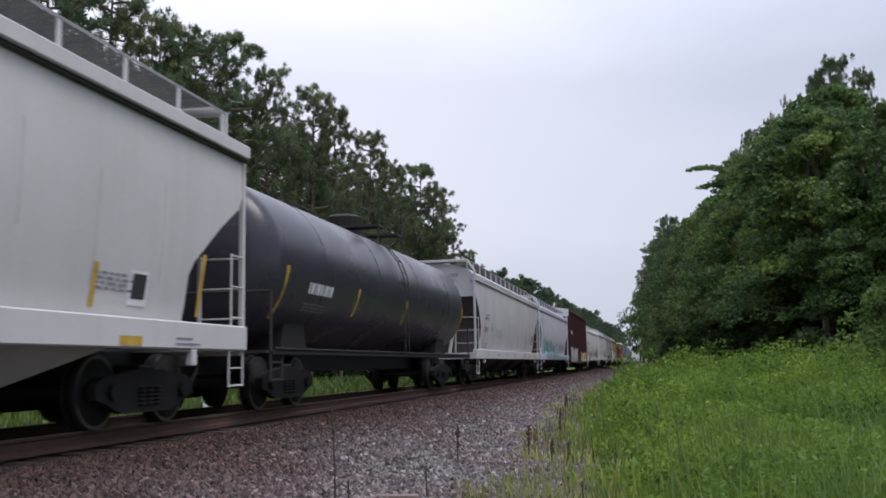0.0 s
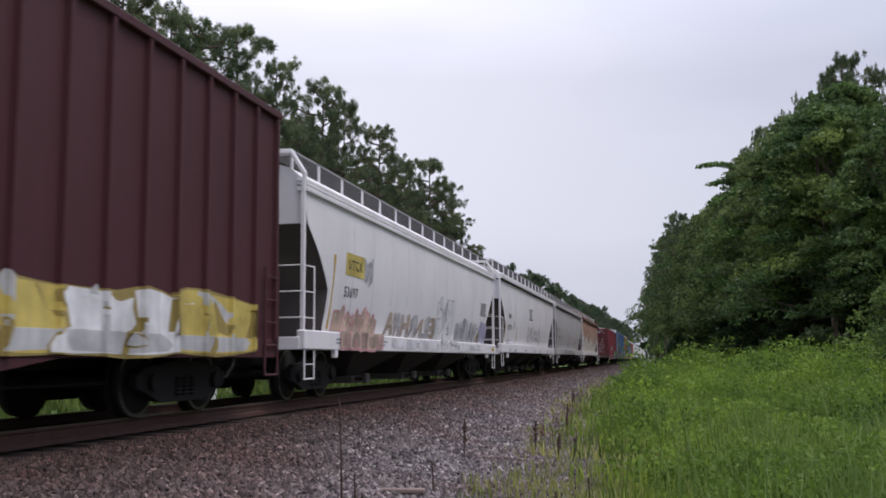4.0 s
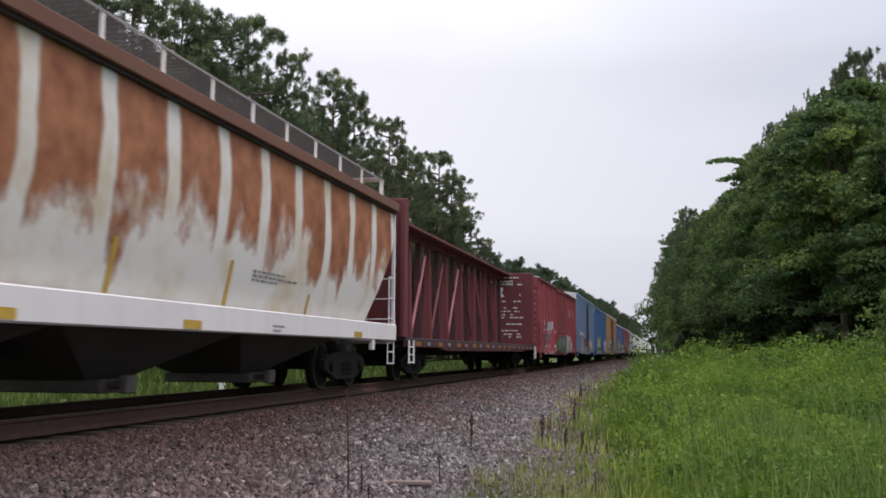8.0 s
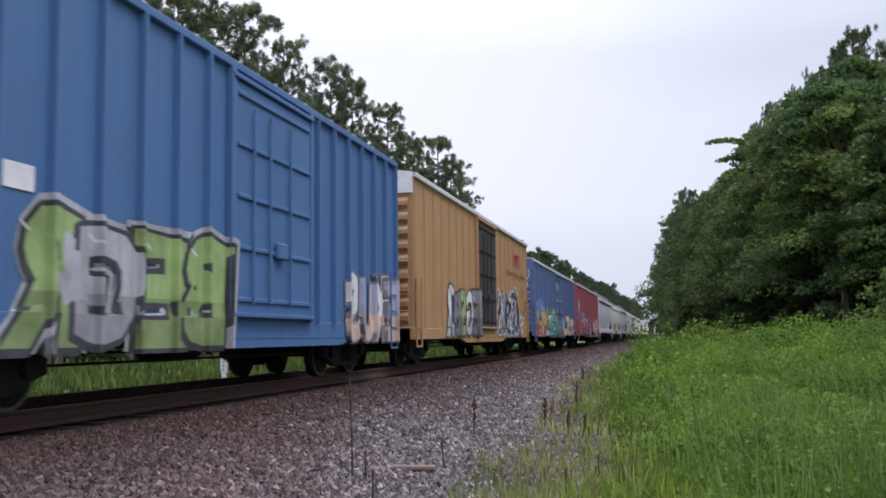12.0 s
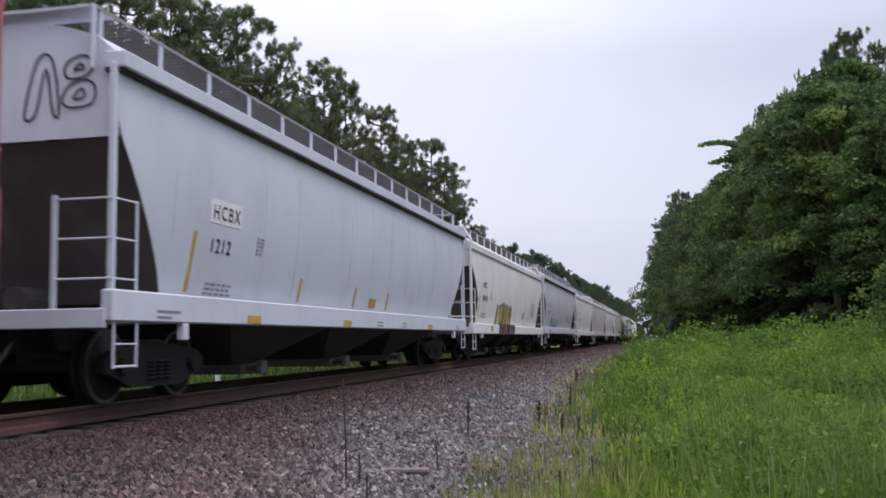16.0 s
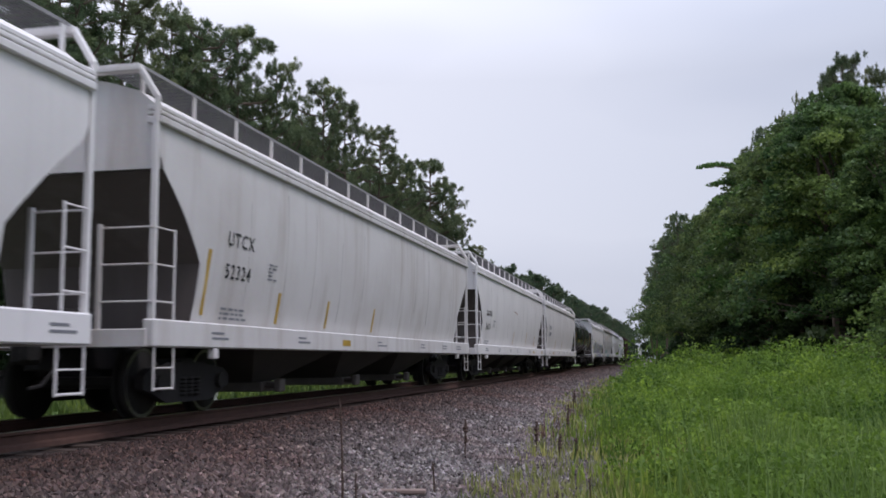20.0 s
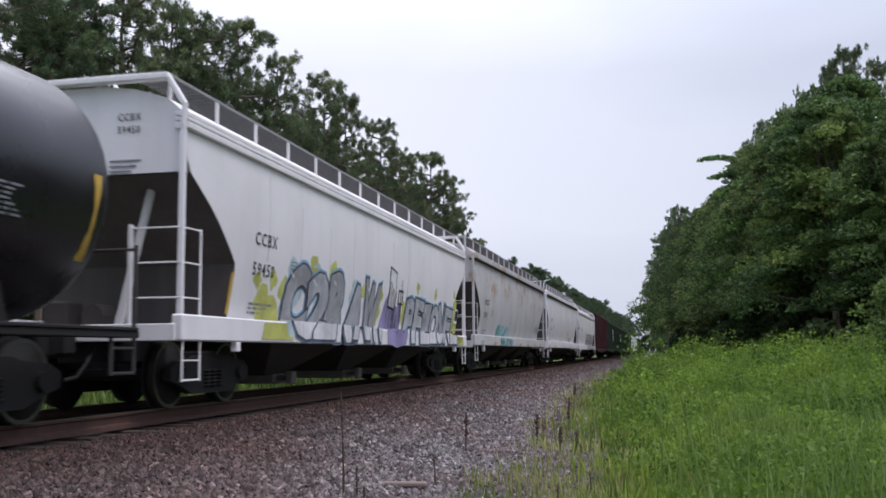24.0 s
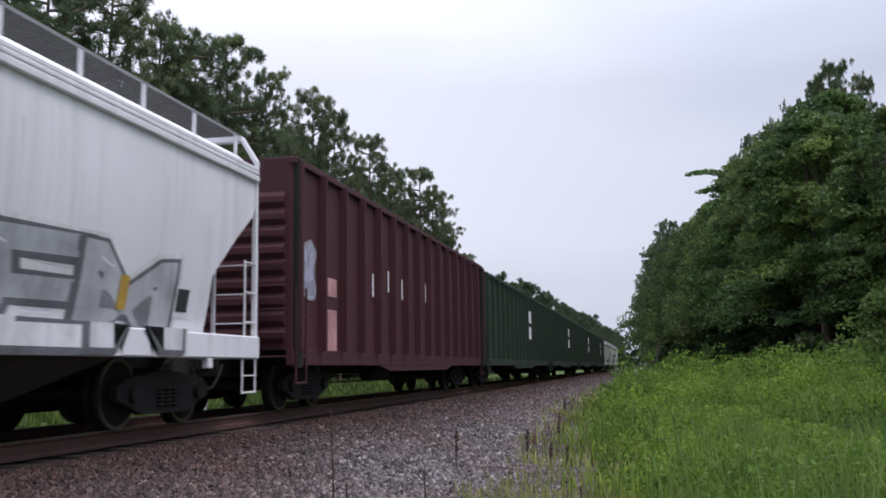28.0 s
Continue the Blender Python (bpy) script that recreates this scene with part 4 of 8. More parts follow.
def hopper(label, y0, y1, paint_key, ribbed=True, sill_key=None, slope=1.45, steep=True, bays=3, stripes=(), brace=False, bulge=0.2, bay_key="bay"):
    """A covered hopper: curved sides over a side sill, slope sheets and ladders at the ends, bays below, roof walk above.
    Local y runs from the near end (0) to the far end (L); x = 1.6 is the near side; z = 0 the railhead."""
    L = y1 - y0
    car = thing("hopper_car", label, "freight car", group="cars of the freight train")
    TRAIN.append((car, y0))
    mat, trim = M[paint_key], M[sill_key or paint_key]
    SILL0, SILL1 = (0.90, 1.24) if ribbed else (0.97, 1.33)
    top = 3.62 if ribbed else 3.80

    def surf(z):
        z = min(max(z, SILL1), top)
        return 1.56 - bulge * (max(0.0, 3.0 - z) / 1.8) ** 2 - 0.03 * max(0.0, z - 3.2)

    def side(z):
        return 1.604 if z < SILL1 - 0.001 else surf(z)

    def inset(z):
        if steep:
            return float(np.interp(z, [1.2, 2.05, 2.65, 3.12, 3.2], [slope, slope, slope * 0.55, 0.16, 0.12]))
        return float(np.interp(z, [1.2, 1.5, 3.1, 3.2], [slope * 1.25, slope * 1.15, 0.16, 0.12]))
    # shell: near side, roof and far side as one curved sheet
    half = [(surf(z), z) for z in np.linspace(SILL1 - 0.1, top, 15)]
    roof = [(1.50, top + 0.25), (1.25, top + 0.46), (0.8, top + 0.60), (0.35, top + 0.66)]
    prof = half + roof + [(-x, z) for x, z in roof[::-1]] + [(-x, z) for x, z in half[::-1]]
    bm = bmesh.new()
    ny = 24
    grid = []
    for x, z in prof:
        i = inset(z)
        grid.append([bm.verts.new((x, i + (L - 2 * i) * k / ny, z)) for k in range(ny + 1)])
    for a, b in zip(grid, grid[1:]):
        for k in range(ny):
            bm.faces.new((a[k], a[k + 1], b[k + 1], b[k]))
    body = part("body", bm, mat, car, "smooth curved hopper side sheets", True)
    # ends: bright end wall above, dark slope sheet below
    for far in (0, 1):
        def py(z):
            return L - inset(z) if far else inset(z)
        bm = bmesh.new()
        up = [(x, z) for x, z in prof if z > 3.05]
        bm.faces.new([bm.verts.new((x, py(3.2), z)) for x, z in up])
        part("end_wall", bm, mat, car)
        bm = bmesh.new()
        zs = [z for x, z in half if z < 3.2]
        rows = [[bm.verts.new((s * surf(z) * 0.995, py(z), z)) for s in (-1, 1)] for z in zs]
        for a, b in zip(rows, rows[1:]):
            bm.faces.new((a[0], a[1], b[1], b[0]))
        part("slope_sheet", bm, M["slope"], car, "dark slope sheet with pale dust streaks")
    # side sills and top chords
    for s in (-1, 1):
        bm = bmesh.new()
        box(bm, s * 1.44, s * 1.60, 0.0, L, SILL0, SILL1, 0.02)
        part("side_sill", bm, trim, car)
        ribs = ((top + 0.02, 0.09, 1.61), (top + 0.125, 0.055, 1.60), (top + 0.19, 0.06, 1.585)) if ribbed else ((top + 0.045, 0.19, 1.66),)
        for zz, dz, xx in ribs:
            bm = bmesh.new()
            box(bm, s * 1.40, s * xx, 0.06, L - 0.06, zz, zz + dz, 0.012)
            part("top_chord", bm, M["rustchord"] if paint_key == "rusty" else trim, car)
        # dark strip stands in for the shadow line under the roof edge
        if not ribbed:
            bm = bmesh.new()
            box(bm, s * 1.40, s * 1.605, 0.06, L - 0.06, top - 0.005, top + 0.043, 0.008)
            part("eave_groove", bm, M["grimy"], car, "dark strip set in as the shadow line below the roof edge")
    # roof walk: brackets and open grating
    zr = top + 0.78
    for s in (-1, 1):
        bm = bmesh.new()
        for k in range(11):
            x = s * (0.72 + 0.053 * k)
            box(bm, x - 0.003, x + 0.003, 0.1, L - 0.1, zr - 0.010, zr + 0.006)
        n = int(L / 0.16)
        for k in range(n + 1):
            y = 0.1 + (L - 0.2) * k / n
            box(bm, s * 0.7, s * 1.26, y - 0.005, y + 0.005, zr - 0.012, zr + 0.004)
        part("roof_walk", bm, M["grate"], car, "open steel grating roof walk")
        bm = bmesh.new()
        box(bm, s * 1.262, s * 1.278, 0.1, L - 0.1, zr - 0.022, zr + 0.012)
        part("walk_edge", bm, M["edge"], car)
        n = int(L / 1.35)
        for k in range(n + 1):
            y = 0.2 + (L - 0.4) * k / n
            me = shared("walk_bracket", lambda b: box(b, -0.02, 0.02, -0.028, 0.028, -0.34, 0.02, 0.004), trim)
            put("walk_bracket", me, car, pose(s * 1.25, y, zr, 0, 0, 0 if s > 0 else 180))
    bm = bmesh.new()
    for k in range(5):
        a = 1.5 + (L - 3.0) * k / 5
        box(bm, -0.36, 0.36, a, a + (L - 3.0) / 5 - 0.1, top + 0.64, top + 0.80, 0.03)
    part("roof_hatch", bm, mat, car)
    # bays, gates, centre sill, trucks
    span = (L - 2 * 3.4) / bays
    for k in range(bays):
        ya, yb = 3.4 + span * k, 3.4 + span * (k + 1)
        ym = (ya + yb) / 2
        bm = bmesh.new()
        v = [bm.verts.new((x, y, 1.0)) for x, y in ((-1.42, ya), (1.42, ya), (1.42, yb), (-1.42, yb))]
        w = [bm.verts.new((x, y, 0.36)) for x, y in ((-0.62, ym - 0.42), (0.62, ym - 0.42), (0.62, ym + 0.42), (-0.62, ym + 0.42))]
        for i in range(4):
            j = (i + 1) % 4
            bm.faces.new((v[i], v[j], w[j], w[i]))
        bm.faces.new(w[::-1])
        bay = part("hopper_bay", bm, M[bay_key], car, "pyramid discharge bay below the side sill")
        put("outlet_gate", shared("outlet_gate", lambda b: (box(b, -0.78, 0.78, -0.38, 0.38, 0.20, 0.37, 0.02), bar(b, (0.78, -0.2, 0.3), (1.05, -0.2, 0.3), 0.05, 8), box(b, 0.98, 1.1, -0.32, -0.08, 0.2, 0.42, 0.02)), M["gate"]), bay, pose(0, ym, 0))
    put("centre_sill", shared("centre_sill%.1f" % L, lambda b: box(b, -0.22, 0.22, 0.1, L - 0.1, 0.62, 0.98, 0.02), M["soot"]), car)
    for y in (1.95, L - 1.95):
        truck(car, y)
    ends(car, L)
    # end frames: corner posts, ladders, end deck, stirrups
    for far in (0, 1):
        e = pose(0, L, 0, 0, 0, 0) @ Matrix.Diagonal((1, -1, 1, 1)) if far else Matrix.Identity(4)

        def flip(key, make, mt):
            def made(b):
                make(b)
                if far:
                    bmesh.ops.scale(b, verts=b.verts, vec=(1, -1, 1))
                    bmesh.ops.reverse_faces(b, faces=b.faces)
            return shared(key + ("_far" if far else ""), made, mt)
        at = pose(0, L if far else 0, 0)
        for s in (-1, 1):
            put("corner_post", shared("corner_post%d" % ribbed, lambda b: box(b, -0.04, 0.04, -0.035, 0.035, SILL0, top + 0.1, 0.012), trim), car, at @ pose(s * 1.53, 0.055 * (-1 if far else 1), 0))
        put("ladder", flip("ladder", lambda b: [bar(b, (1.55, 0.0, z), (1.57, 0.52, z), 0.012, 6) for z in (1.45, 1.90, 2.35)] + [bar(b, (1.57, 0.52, 1.2), (1.57, 0.52, 2.37), 0.017, 6)], trim), car, at, "steel rung ladder")
        put("end_ladder", flip("end_ladder", lambda b: [bar(b, (0.85, 0.02, z), (1.53, 0.02, z), 0.012, 6) for z in (1.45, 1.90, 2.35)] + [box(b, 0.81, 0.86, 0.0, 0.05, 0.92, 2.40)], trim), car, at, "steel rung end ladder")
        put("end_post", flip("end_post", lambda b: box(b, -0.95, -0.85, 0.05, 0.14, 0.92, 3.1), trim), car, at)
        if brace:
            put("end_brace", flip("end_brace", lambda b: bar(b, (0.55, 0.2, 0.95), (0.85, 0.55, 3.08), 0.06, 8), M["putty"]), car, at, "leaning pipe brace")
        put("end_deck", flip("end_deck", lambda b: (box(b, -1.5, 1.5, 0.0, 0.9, 0.96, 1.02), box(b, -1.5, 1.5, -0.02, 0.05, 0.90, 1.12, 0.01)), M["stained"] if trim is M["rusty"] else trim), car, at)
        put("brake_cylinder", flip("brake_cylinder", lambda b: (bar(b, (0.1, 0.35, 1.25), (0.1, 1.0, 1.25), 0.16, 12), box(b, -0.6, -0.25, 0.3, 0.7, 1.02, 1.45, 0.03)), M["grimy"]), car, at)
        put("end_rail", flip("end_rail", lambda b: (box(b, -1.32, 1.32, -0.02, 0.12, top + 0.68, top + 0.77, 0.012), bar(b, (1.30, 0.05, top + 0.72), (1.55, 0.05, top + 0.33), 0.045, 6), bar(b, (1.55, 0.05, top + 0.34), (1.53, 0.05, top + 0.05), 0.045, 6), bar(b, (-1.30, 0.05, top + 0.72), (-1.53, 0.05, top + 0.1), 0.04, 6)), trim) if ribbed else flip("end_rail_low", lambda b: (box(b, -1.26, 1.26, 0.02, 0.5, 4.56, 4.59), bar(b, (1.25, 0.06, 3.85), (1.25, 0.06, 4.6), 0.03, 6)), trim), car, at)
        for s in (-1, 1):
            put("step", shared("step", b_stirrup, trim), car, at @ pose(s * 1.56, 0.32 * (-1 if far else 1), SILL0), "hanging steel foot step")
        bm = bmesh.new()
        yj = L - 1.7 if far else 1.7
        box(bm, 1.50, 1.60, yj - 0.07, yj + 0.07, 0.76, SILL0 - 0.002, 0.012)
        part("jack_pad", bm, trim, car)
    # dirty weld seams between the side sheets
    if paint_key != "rusty":
        rnd = random.Random(int(y0 * 10))
        col = PAINT[mat.name]
        key = "seam_" + paint_key
        if key not in M:
            M[key] = plain("dirty_weld_seam_" + paint_key, tuple(v * 0.74 for v in col), 0.7, var=0.2, scale=3)
        for k in range(1, int(L / 1.45)):
            y = 1.45 * k + rnd.uniform(-0.05, 0.05)
            if inset(2.2) + 0.3 < y < L - inset(2.2) - 0.3 and rnd.random() < 0.75:
                zb, zt, w = rnd.uniform(1.35, 2.2), rnd.uniform(2.9, top - 0.1), rnd.uniform(0.008, 0.030)
                decal(car, "weld_seam", [[(y - w, zb), (y + w, zb), (y + w * 0.6, zt), (y - w * 0.6, zt)]], surf, M[key], 0.003)
    for y, z, h in stripes:
        decal(car, "reflector_stripe", [[(y, z), (y + 0.105, z), (y + 0.105, z + h), (y, z + h)]], surf, M["stripe"], 0.008, "faded yellow reflector stripe")
    return car, surf, side, L


def marks(car, surf, mark, number, y, mat_key="ink", z=2.50, h=0.20, squeeze=0.85, gap=0.46):
    lettering(car, mark, y, z, h, surf, M[mat_key], "reporting_mark", squeeze)
    if number:
        lettering(car, number, y, z - gap, h, surf, M[mat_key], "car_number", squeeze)
    bars(car, y + 0.05, z - gap - 0.45, 0.9, 0.035, 3, surf, M["inkgrey"], seed=int(y * 10) + len(mark))
    bars(car, y + 1.55, z - 0.15, 0.28, 0.03, 5, surf, M["inkgrey"], seed=int(y * 10) + 3)


def end_lettering(car, rows, x, z, h=0.10, y=0.108, mat="ink", step=0.17):
    """Small stencils on the near end wall."""
    for k, words in enumerate(rows):
        me = text_mesh(words, h)
        for v in me.vertices:
            v.co = (x + v.co.x * 0.8, y, z - step * k + v.co.y)
        me.materials.clear()
        me.materials.append(M[mat])
        put("end_lettering", me, car)
    for k in range(3):
        bm = bmesh.new()
        box(bm, x - 0.1, x + 0.35 - 0.07 * k, y - 0.001, y + 0.004, z - 0.55 - 0.07 * k, z - 0.525 - 0.07 * k)
        part("end_small_print", bm, M["inkgrey"], car)


def end_tag(car, strokes, y, col, w=0.035):
    """A sprayed outline on the near end wall: each stroke a ribbon through points (x, z)."""
    for pts in strokes:
        line = smooth(pts, 4)
        line.append(line[0])
        verts, faces = [], []
        for i, (x, z) in enumerate(line):
            xa, za = line[max(0, i - 1)]
            xb, zb = line[min(len(line) - 1, i + 1)]
            d = math.hypot(xb - xa, zb - za) + 1e-6
            for sg in (-0.5, 0.5):
                verts.append((x - sg * w * (zb - za) / d, y, z + sg * w * (xb - xa) / d))
            if i:
                faces.append((2 * i - 2, 2 * i - 1, 2 * i + 1, 2 * i))
        me = bpy.data.meshes.new("end_graffiti")
        me.from_pydata(verts, [], faces)
        me.materials.append(tint(SPRAY[col], col))
        put("end_graffiti", me, car)


def placard(car, surf, y, z):
    decal(car, "placard", [[(y, z), (y + 0.42, z), (y + 0.42, z + 0.42), (y, z + 0.42)]], surf, M["chalk"], 0.008, "small black and white placard")
    decal(car, "placard_face", [[(y + 0.05, z + 0.08), (y + 0.37, z + 0.08), (y + 0.37, z + 0.38), (y + 0.05, z + 0.38)]], surf, M["ink"], 0.013)


def sill_marks(car, side, L, seed, n=7):
    rnd = random.Random(seed)
    polys, ink = [], []
    for k in range(n):
        y = L * (k + 0.5 + rnd.uniform(-0.3, 0.3)) / n
        if rnd.random() < 0.4:
            polys.append([(y, 1.0), (y + 0.5, 1.0), (y + 0.5, 1.11), (y, 1.11)])
        else:
            for j in range(2):
                w = rnd.uniform(0.3, 0.7)
                ink.append([(y, 1.02 + j * 0.07), (y + w, 1.02 + j * 0.07), (y + w, 1.05 + j * 0.07), (y, 1.05 + j * 0.07)])
    flat = lambda z: 1.601
    for q in polys:
        decal(car, "sill_reflector", [q], flat, M["stripe"], 0.004, "yellow reflector strip on the sill")
    for q in ink:
        decal(car, "sill_lettering", [q], flat, M["inkgrey"], 0.004)


# ---- box cars and high-sided open cars ----
def boxcar(label, y0, y1, paint_key, eave=4.72, sill=0.62, ribs=16, door=None, door_at=None, roof=True, end_cap=None, kind="boxcar", name="boxcar", rib_w=0.09, rib_d=0.05, edge_key=None, louvre=False, open_top=False, dw=1.55):
    """A box car: flat side sheets with outside posts, a sliding door, ribbed ends, thin roof edge. Same local axes as hopper()."""
    L = y1 - y0
    car = thing(name, label, "freight car", group="cars of the freight train")
    TRAIN.append((car, y0))
    mat = M[paint_key]
    zs = sill + 0.38
    bm = bmesh.new()
    box(bm, -1.55, 1.55, 0.12, L - 0.12, zs, eave - 0.002, 0.01)
    part("body", bm, mat, car, "flat steel side sheets")
    dm = door_at if door_at is not None else L * 0.5
    for s in (-1, 1):
        bm = bmesh.new()
        box(bm, s * 1.45, s * 1.575, 0.1, L - 0.1, sill + 0.12, zs + 0.02, 0.01)
        a, b = dm - 3.2, dm + 3.2
        prism(bm, [(a - 0.9, sill + 0.12), (a, sill), (b, sill), (b + 0.9, sill + 0.12)], s * 1.47, s * 1.57)
        part("side_sill", bm, mat, car)
        bm = bmesh.new()
        box(bm, s * 1.45, s * 1.63, 0.1, L - 0.1, eave - 0.12, eave, 0.012)
        part("top_rail", bm, M[edge_key] if edge_key else mat, car)
        me = shared("side_post%.2f_%.2f" % (eave, rib_w), lambda b: prism_post(b, rib_w * 0.72, rib_d * 1.35, zs, eave - 0.11), mat)
        for k in range(ribs + 1):
            y = 0.22 + (L - 0.44) * k / ribs
            if door and abs(y - dm) < dw + 0.1:
                continue
            put("side_post", me, car, pose(s * 1.552, y, 0, 0, 0, 0 if s > 0 else 180))
    if door:
        bm = bmesh.new()
        box(bm, 1.552, 1.64, dm - dw, dm + dw, zs + 0.12, eave - 0.28, 0.01)
        dr = part("door", bm, M[door], car, "sliding steel door")
        bm = bmesh.new()
        n = 14 if louvre else 5
        for k in range(n):
            z = zs + 0.3 + (eave - zs - 0.75) * k / (n - 1)
            box(bm, 1.642, 1.675, dm - dw + 0.05, dm + dw - 0.05, z - 0.035, z + 0.035, 0.012)
        part("door_rib", bm, M[door], dr)
        if not louvre:
            bm = bmesh.new()
            for u in (-0.95, -0.35, 0.45):
                bar(bm, (1.70, dm + u, zs + 0.25), (1.70, dm + u, eave - 0.6), 0.022, 6)
            box(bm, 1.66, 1.74, dm - 0.1, dm + 0.25, zs + 0.95, zs + 1.2, 0.02)
            part("door_lock_bar", bm, M["grimy"] if paint_key == "sky" else M[door], dr)
        for z in (zs + 0.05, eave - 0.26):
            bm = bmesh.new()
            box(bm, 1.55, 1.69, dm - dw * 1.08, dm + dw * 1.08, z, z + 0.07, 0.01)
            part("door_track", bm, mat, car)
        for u in (-dw - 0.08, dw + 0.08):
            bm = bmesh.new()
            box(bm, 1.55, 1.66, dm + u - 0.06, dm + u + 0.06, zs, eave - 0.12, 0.012)
            part("door_post", bm, mat, car)
    for far in (0, 1):
        yy = L - 0.12 if far else 0.12
        d = 1 if far else -1
        n = 9
        me = shared("end_corrugation%.1f%d" % (eave, far), lambda b: [prism_rib(b, 1.42, zs + 0.25 + (eave - zs - 1.0) * k / (n - 1), d) for k in range(n)], mat)
        put("end_corrugation", me, car, pose(0, yy, 0), "horizontal pressed ribs of the end wall")
        if not open_top:
            bm = bmesh.new()
            prism_end(bm, yy, d, eave)
            part("end_cap", bm, M[end_cap] if end_cap else mat, car)
        me = shared("box_ladder%d" % far, lambda b: [bar(b, (1.61, 0, z), (1.61, d * -0.5, z), 0.016, 6) for z in (0.95, 1.3, 1.65, 2.0)] + [bar(b, (1.61, d * -q, 0.5), (1.61, d * -q, 2.15), 0.02, 6) for q in (0.0, 0.5)] + [bar(b, (1.61, d * -0.0, 0.5), (1.61, d * -0.5, 0.5), 0.02, 6)], mat)
        put("ladder", me, car, pose(0, L - 0.16 if far else 0.16, 0), "short steel rung ladder")
        me = shared("box_endladder%d" % far, lambda b: [bar(b, (0.95, d * 0.12, z), (1.5, d * 0.12, z), 0.016, 6) for z in (0.95, 1.35, 1.75, 2.15, 2.55)] + [box(b, 0.9, 0.96, d * 0.05, d * 0.13, 0.8, 2.7)], mat)
        put("end_ladder", me, car, pose(0, yy, 0))
    if roof and not open_top:
        bm = bmesh.new()
        v = [(-1.6, eave + 0.002), (-0.2, eave + 0.2), (0.2, eave + 0.2), (1.6, eave + 0.002)]
        a = [bm.verts.new((x, 0.08, z)) for x, z in v]
        b = [bm.verts.new((x, L - 0.08, z)) for x, z in v]
        for i in range(3):
            bm.faces.new((a[i], b[i], b[i + 1], a[i + 1]))
        bm.faces.new(a)
        bm.faces.new(b[::-1])
        for k in range(12):
            y = 0.5 + (L - 1.0) * k / 11
            bar(bm, (1.58, y, eave + 0.02), (0.2, y, eave + 0.21), 0.025, 6)
            bar(bm, (-1.58, y, eave + 0.02), (-0.2, y, eave + 0.21), 0.025, 6)
        part("roof", bm, M["roofw"], car, "galvanised ribbed steel roof")
    put("centre_sill", shared("centre_sill%.1f" % L, lambda b: box(b, -0.22, 0.22, 0.1, L - 0.1, 0.62, 0.98, 0.02), M["soot"]), car)
    put("underframe", shared("underframe%.1f" % L, lambda b: [box(b, -1.4, 1.4, y - 0.06, y + 0.06, sill + 0.2, zs) for y in np.linspace(1.0, L - 1.0, 10)] + [bar(b, (0.5, L * 0.42, 0.62), (0.5, L * 0.5, 0.62), 0.2, 10), bar(b, (0.7, 3.4, 0.45), (0.7, L - 3.4, 0.45), 0.02, 5), bar(b, (-0.4, 3.4, 0.6), (-0.4, L - 3.4, 0.5), 0.02, 5)], M["soot"]), car, None, "sooty crossbearers, pipes and brake tank")
    for y in (2.2, L - 2.2):
        truck(car, y)
    ends(car, L)
    surf = lambda z: 1.557
    posts = [0.22 + (L - 0.44) * k / ribs for k in range(ribs + 1)]
    RELIEF[car.name] = ([y for y in posts if not (door and abs(y - dm) < dw + 0.1)], rib_w * 0.72, rib_d * 1.35, (dm - dw - 0.14, dm + dw + 0.14) if door else None, zs + 0.022)
    return car, surf, L


def prism_post(b, w, d, z0, z1):
    pts = [(0.0, -w * 0.55), (d, -w * 0.45), (d, w * 0.45), (0.0, w * 0.55)]
    lo = [b.verts.new((x, y, z0)) for x, y in pts]
    hi = [b.verts.new((x, y, z1)) for x, y in pts]
    for i in range(4):
        j = (i + 1) % 4
        b.faces.new((lo[i], lo[j], hi[j], hi[i]))
    b.faces.new(lo[::-1])
    b.faces.new(hi)


def prism_rib(b, w, z, d):
    pts = [(0.0, z - 0.14), (d * 0.07, z - 0.05), (d * 0.07, z + 0.05), (0.0, z + 0.14)]
    prism(b, pts, -w, w)


def prism_end(b, y, d, eave):
    pts = [(-1.55, eave - 0.5), (1.55, eave - 0.5), (1.55, eave - 0.002), (0.2, eave + 0.19), (-0.2, eave + 0.19), (-1.55, eave - 0.002)]
    a = [b.verts.new((x, y + d * 0.01, z)) for x, z in pts]
    c = [b.verts.new((x, y + d * 0.05, z)) for x, z in pts]
    b.faces.new(a)
    b.faces.new(c[::-1])
    for i in range(len(pts)):
        j = (i + 1) % len(pts)
        b.faces.new((a[j], a[i], c[i], c[j]))
    bmesh.ops.recalc_face_normals(b, faces=b.faces)


def number_boxes(car, surf, rows, y, z, h=0.3, mat=None, gap=0.62):
    """Stencilled groups of letters on painted panels."""
    for k, (words, panel) in enumerate(rows):
        yy, zz = y + (k % 2) * gap, z - (k // 2) * (h + 0.28)
        if panel:
            decal(car, "number_panel", [[(yy - 0.06, zz - 0.09), (yy + 0.46, zz - 0.09), (yy + 0.46, zz + h + 0.07), (yy - 0.06, zz + h + 0.07)]], surf, M["chalk"], 0.007)
        lettering(car, words, yy, zz, h, lambda q: surf(q) + 0.004, mat or M["ink"], "reporting_mark", 0.62)


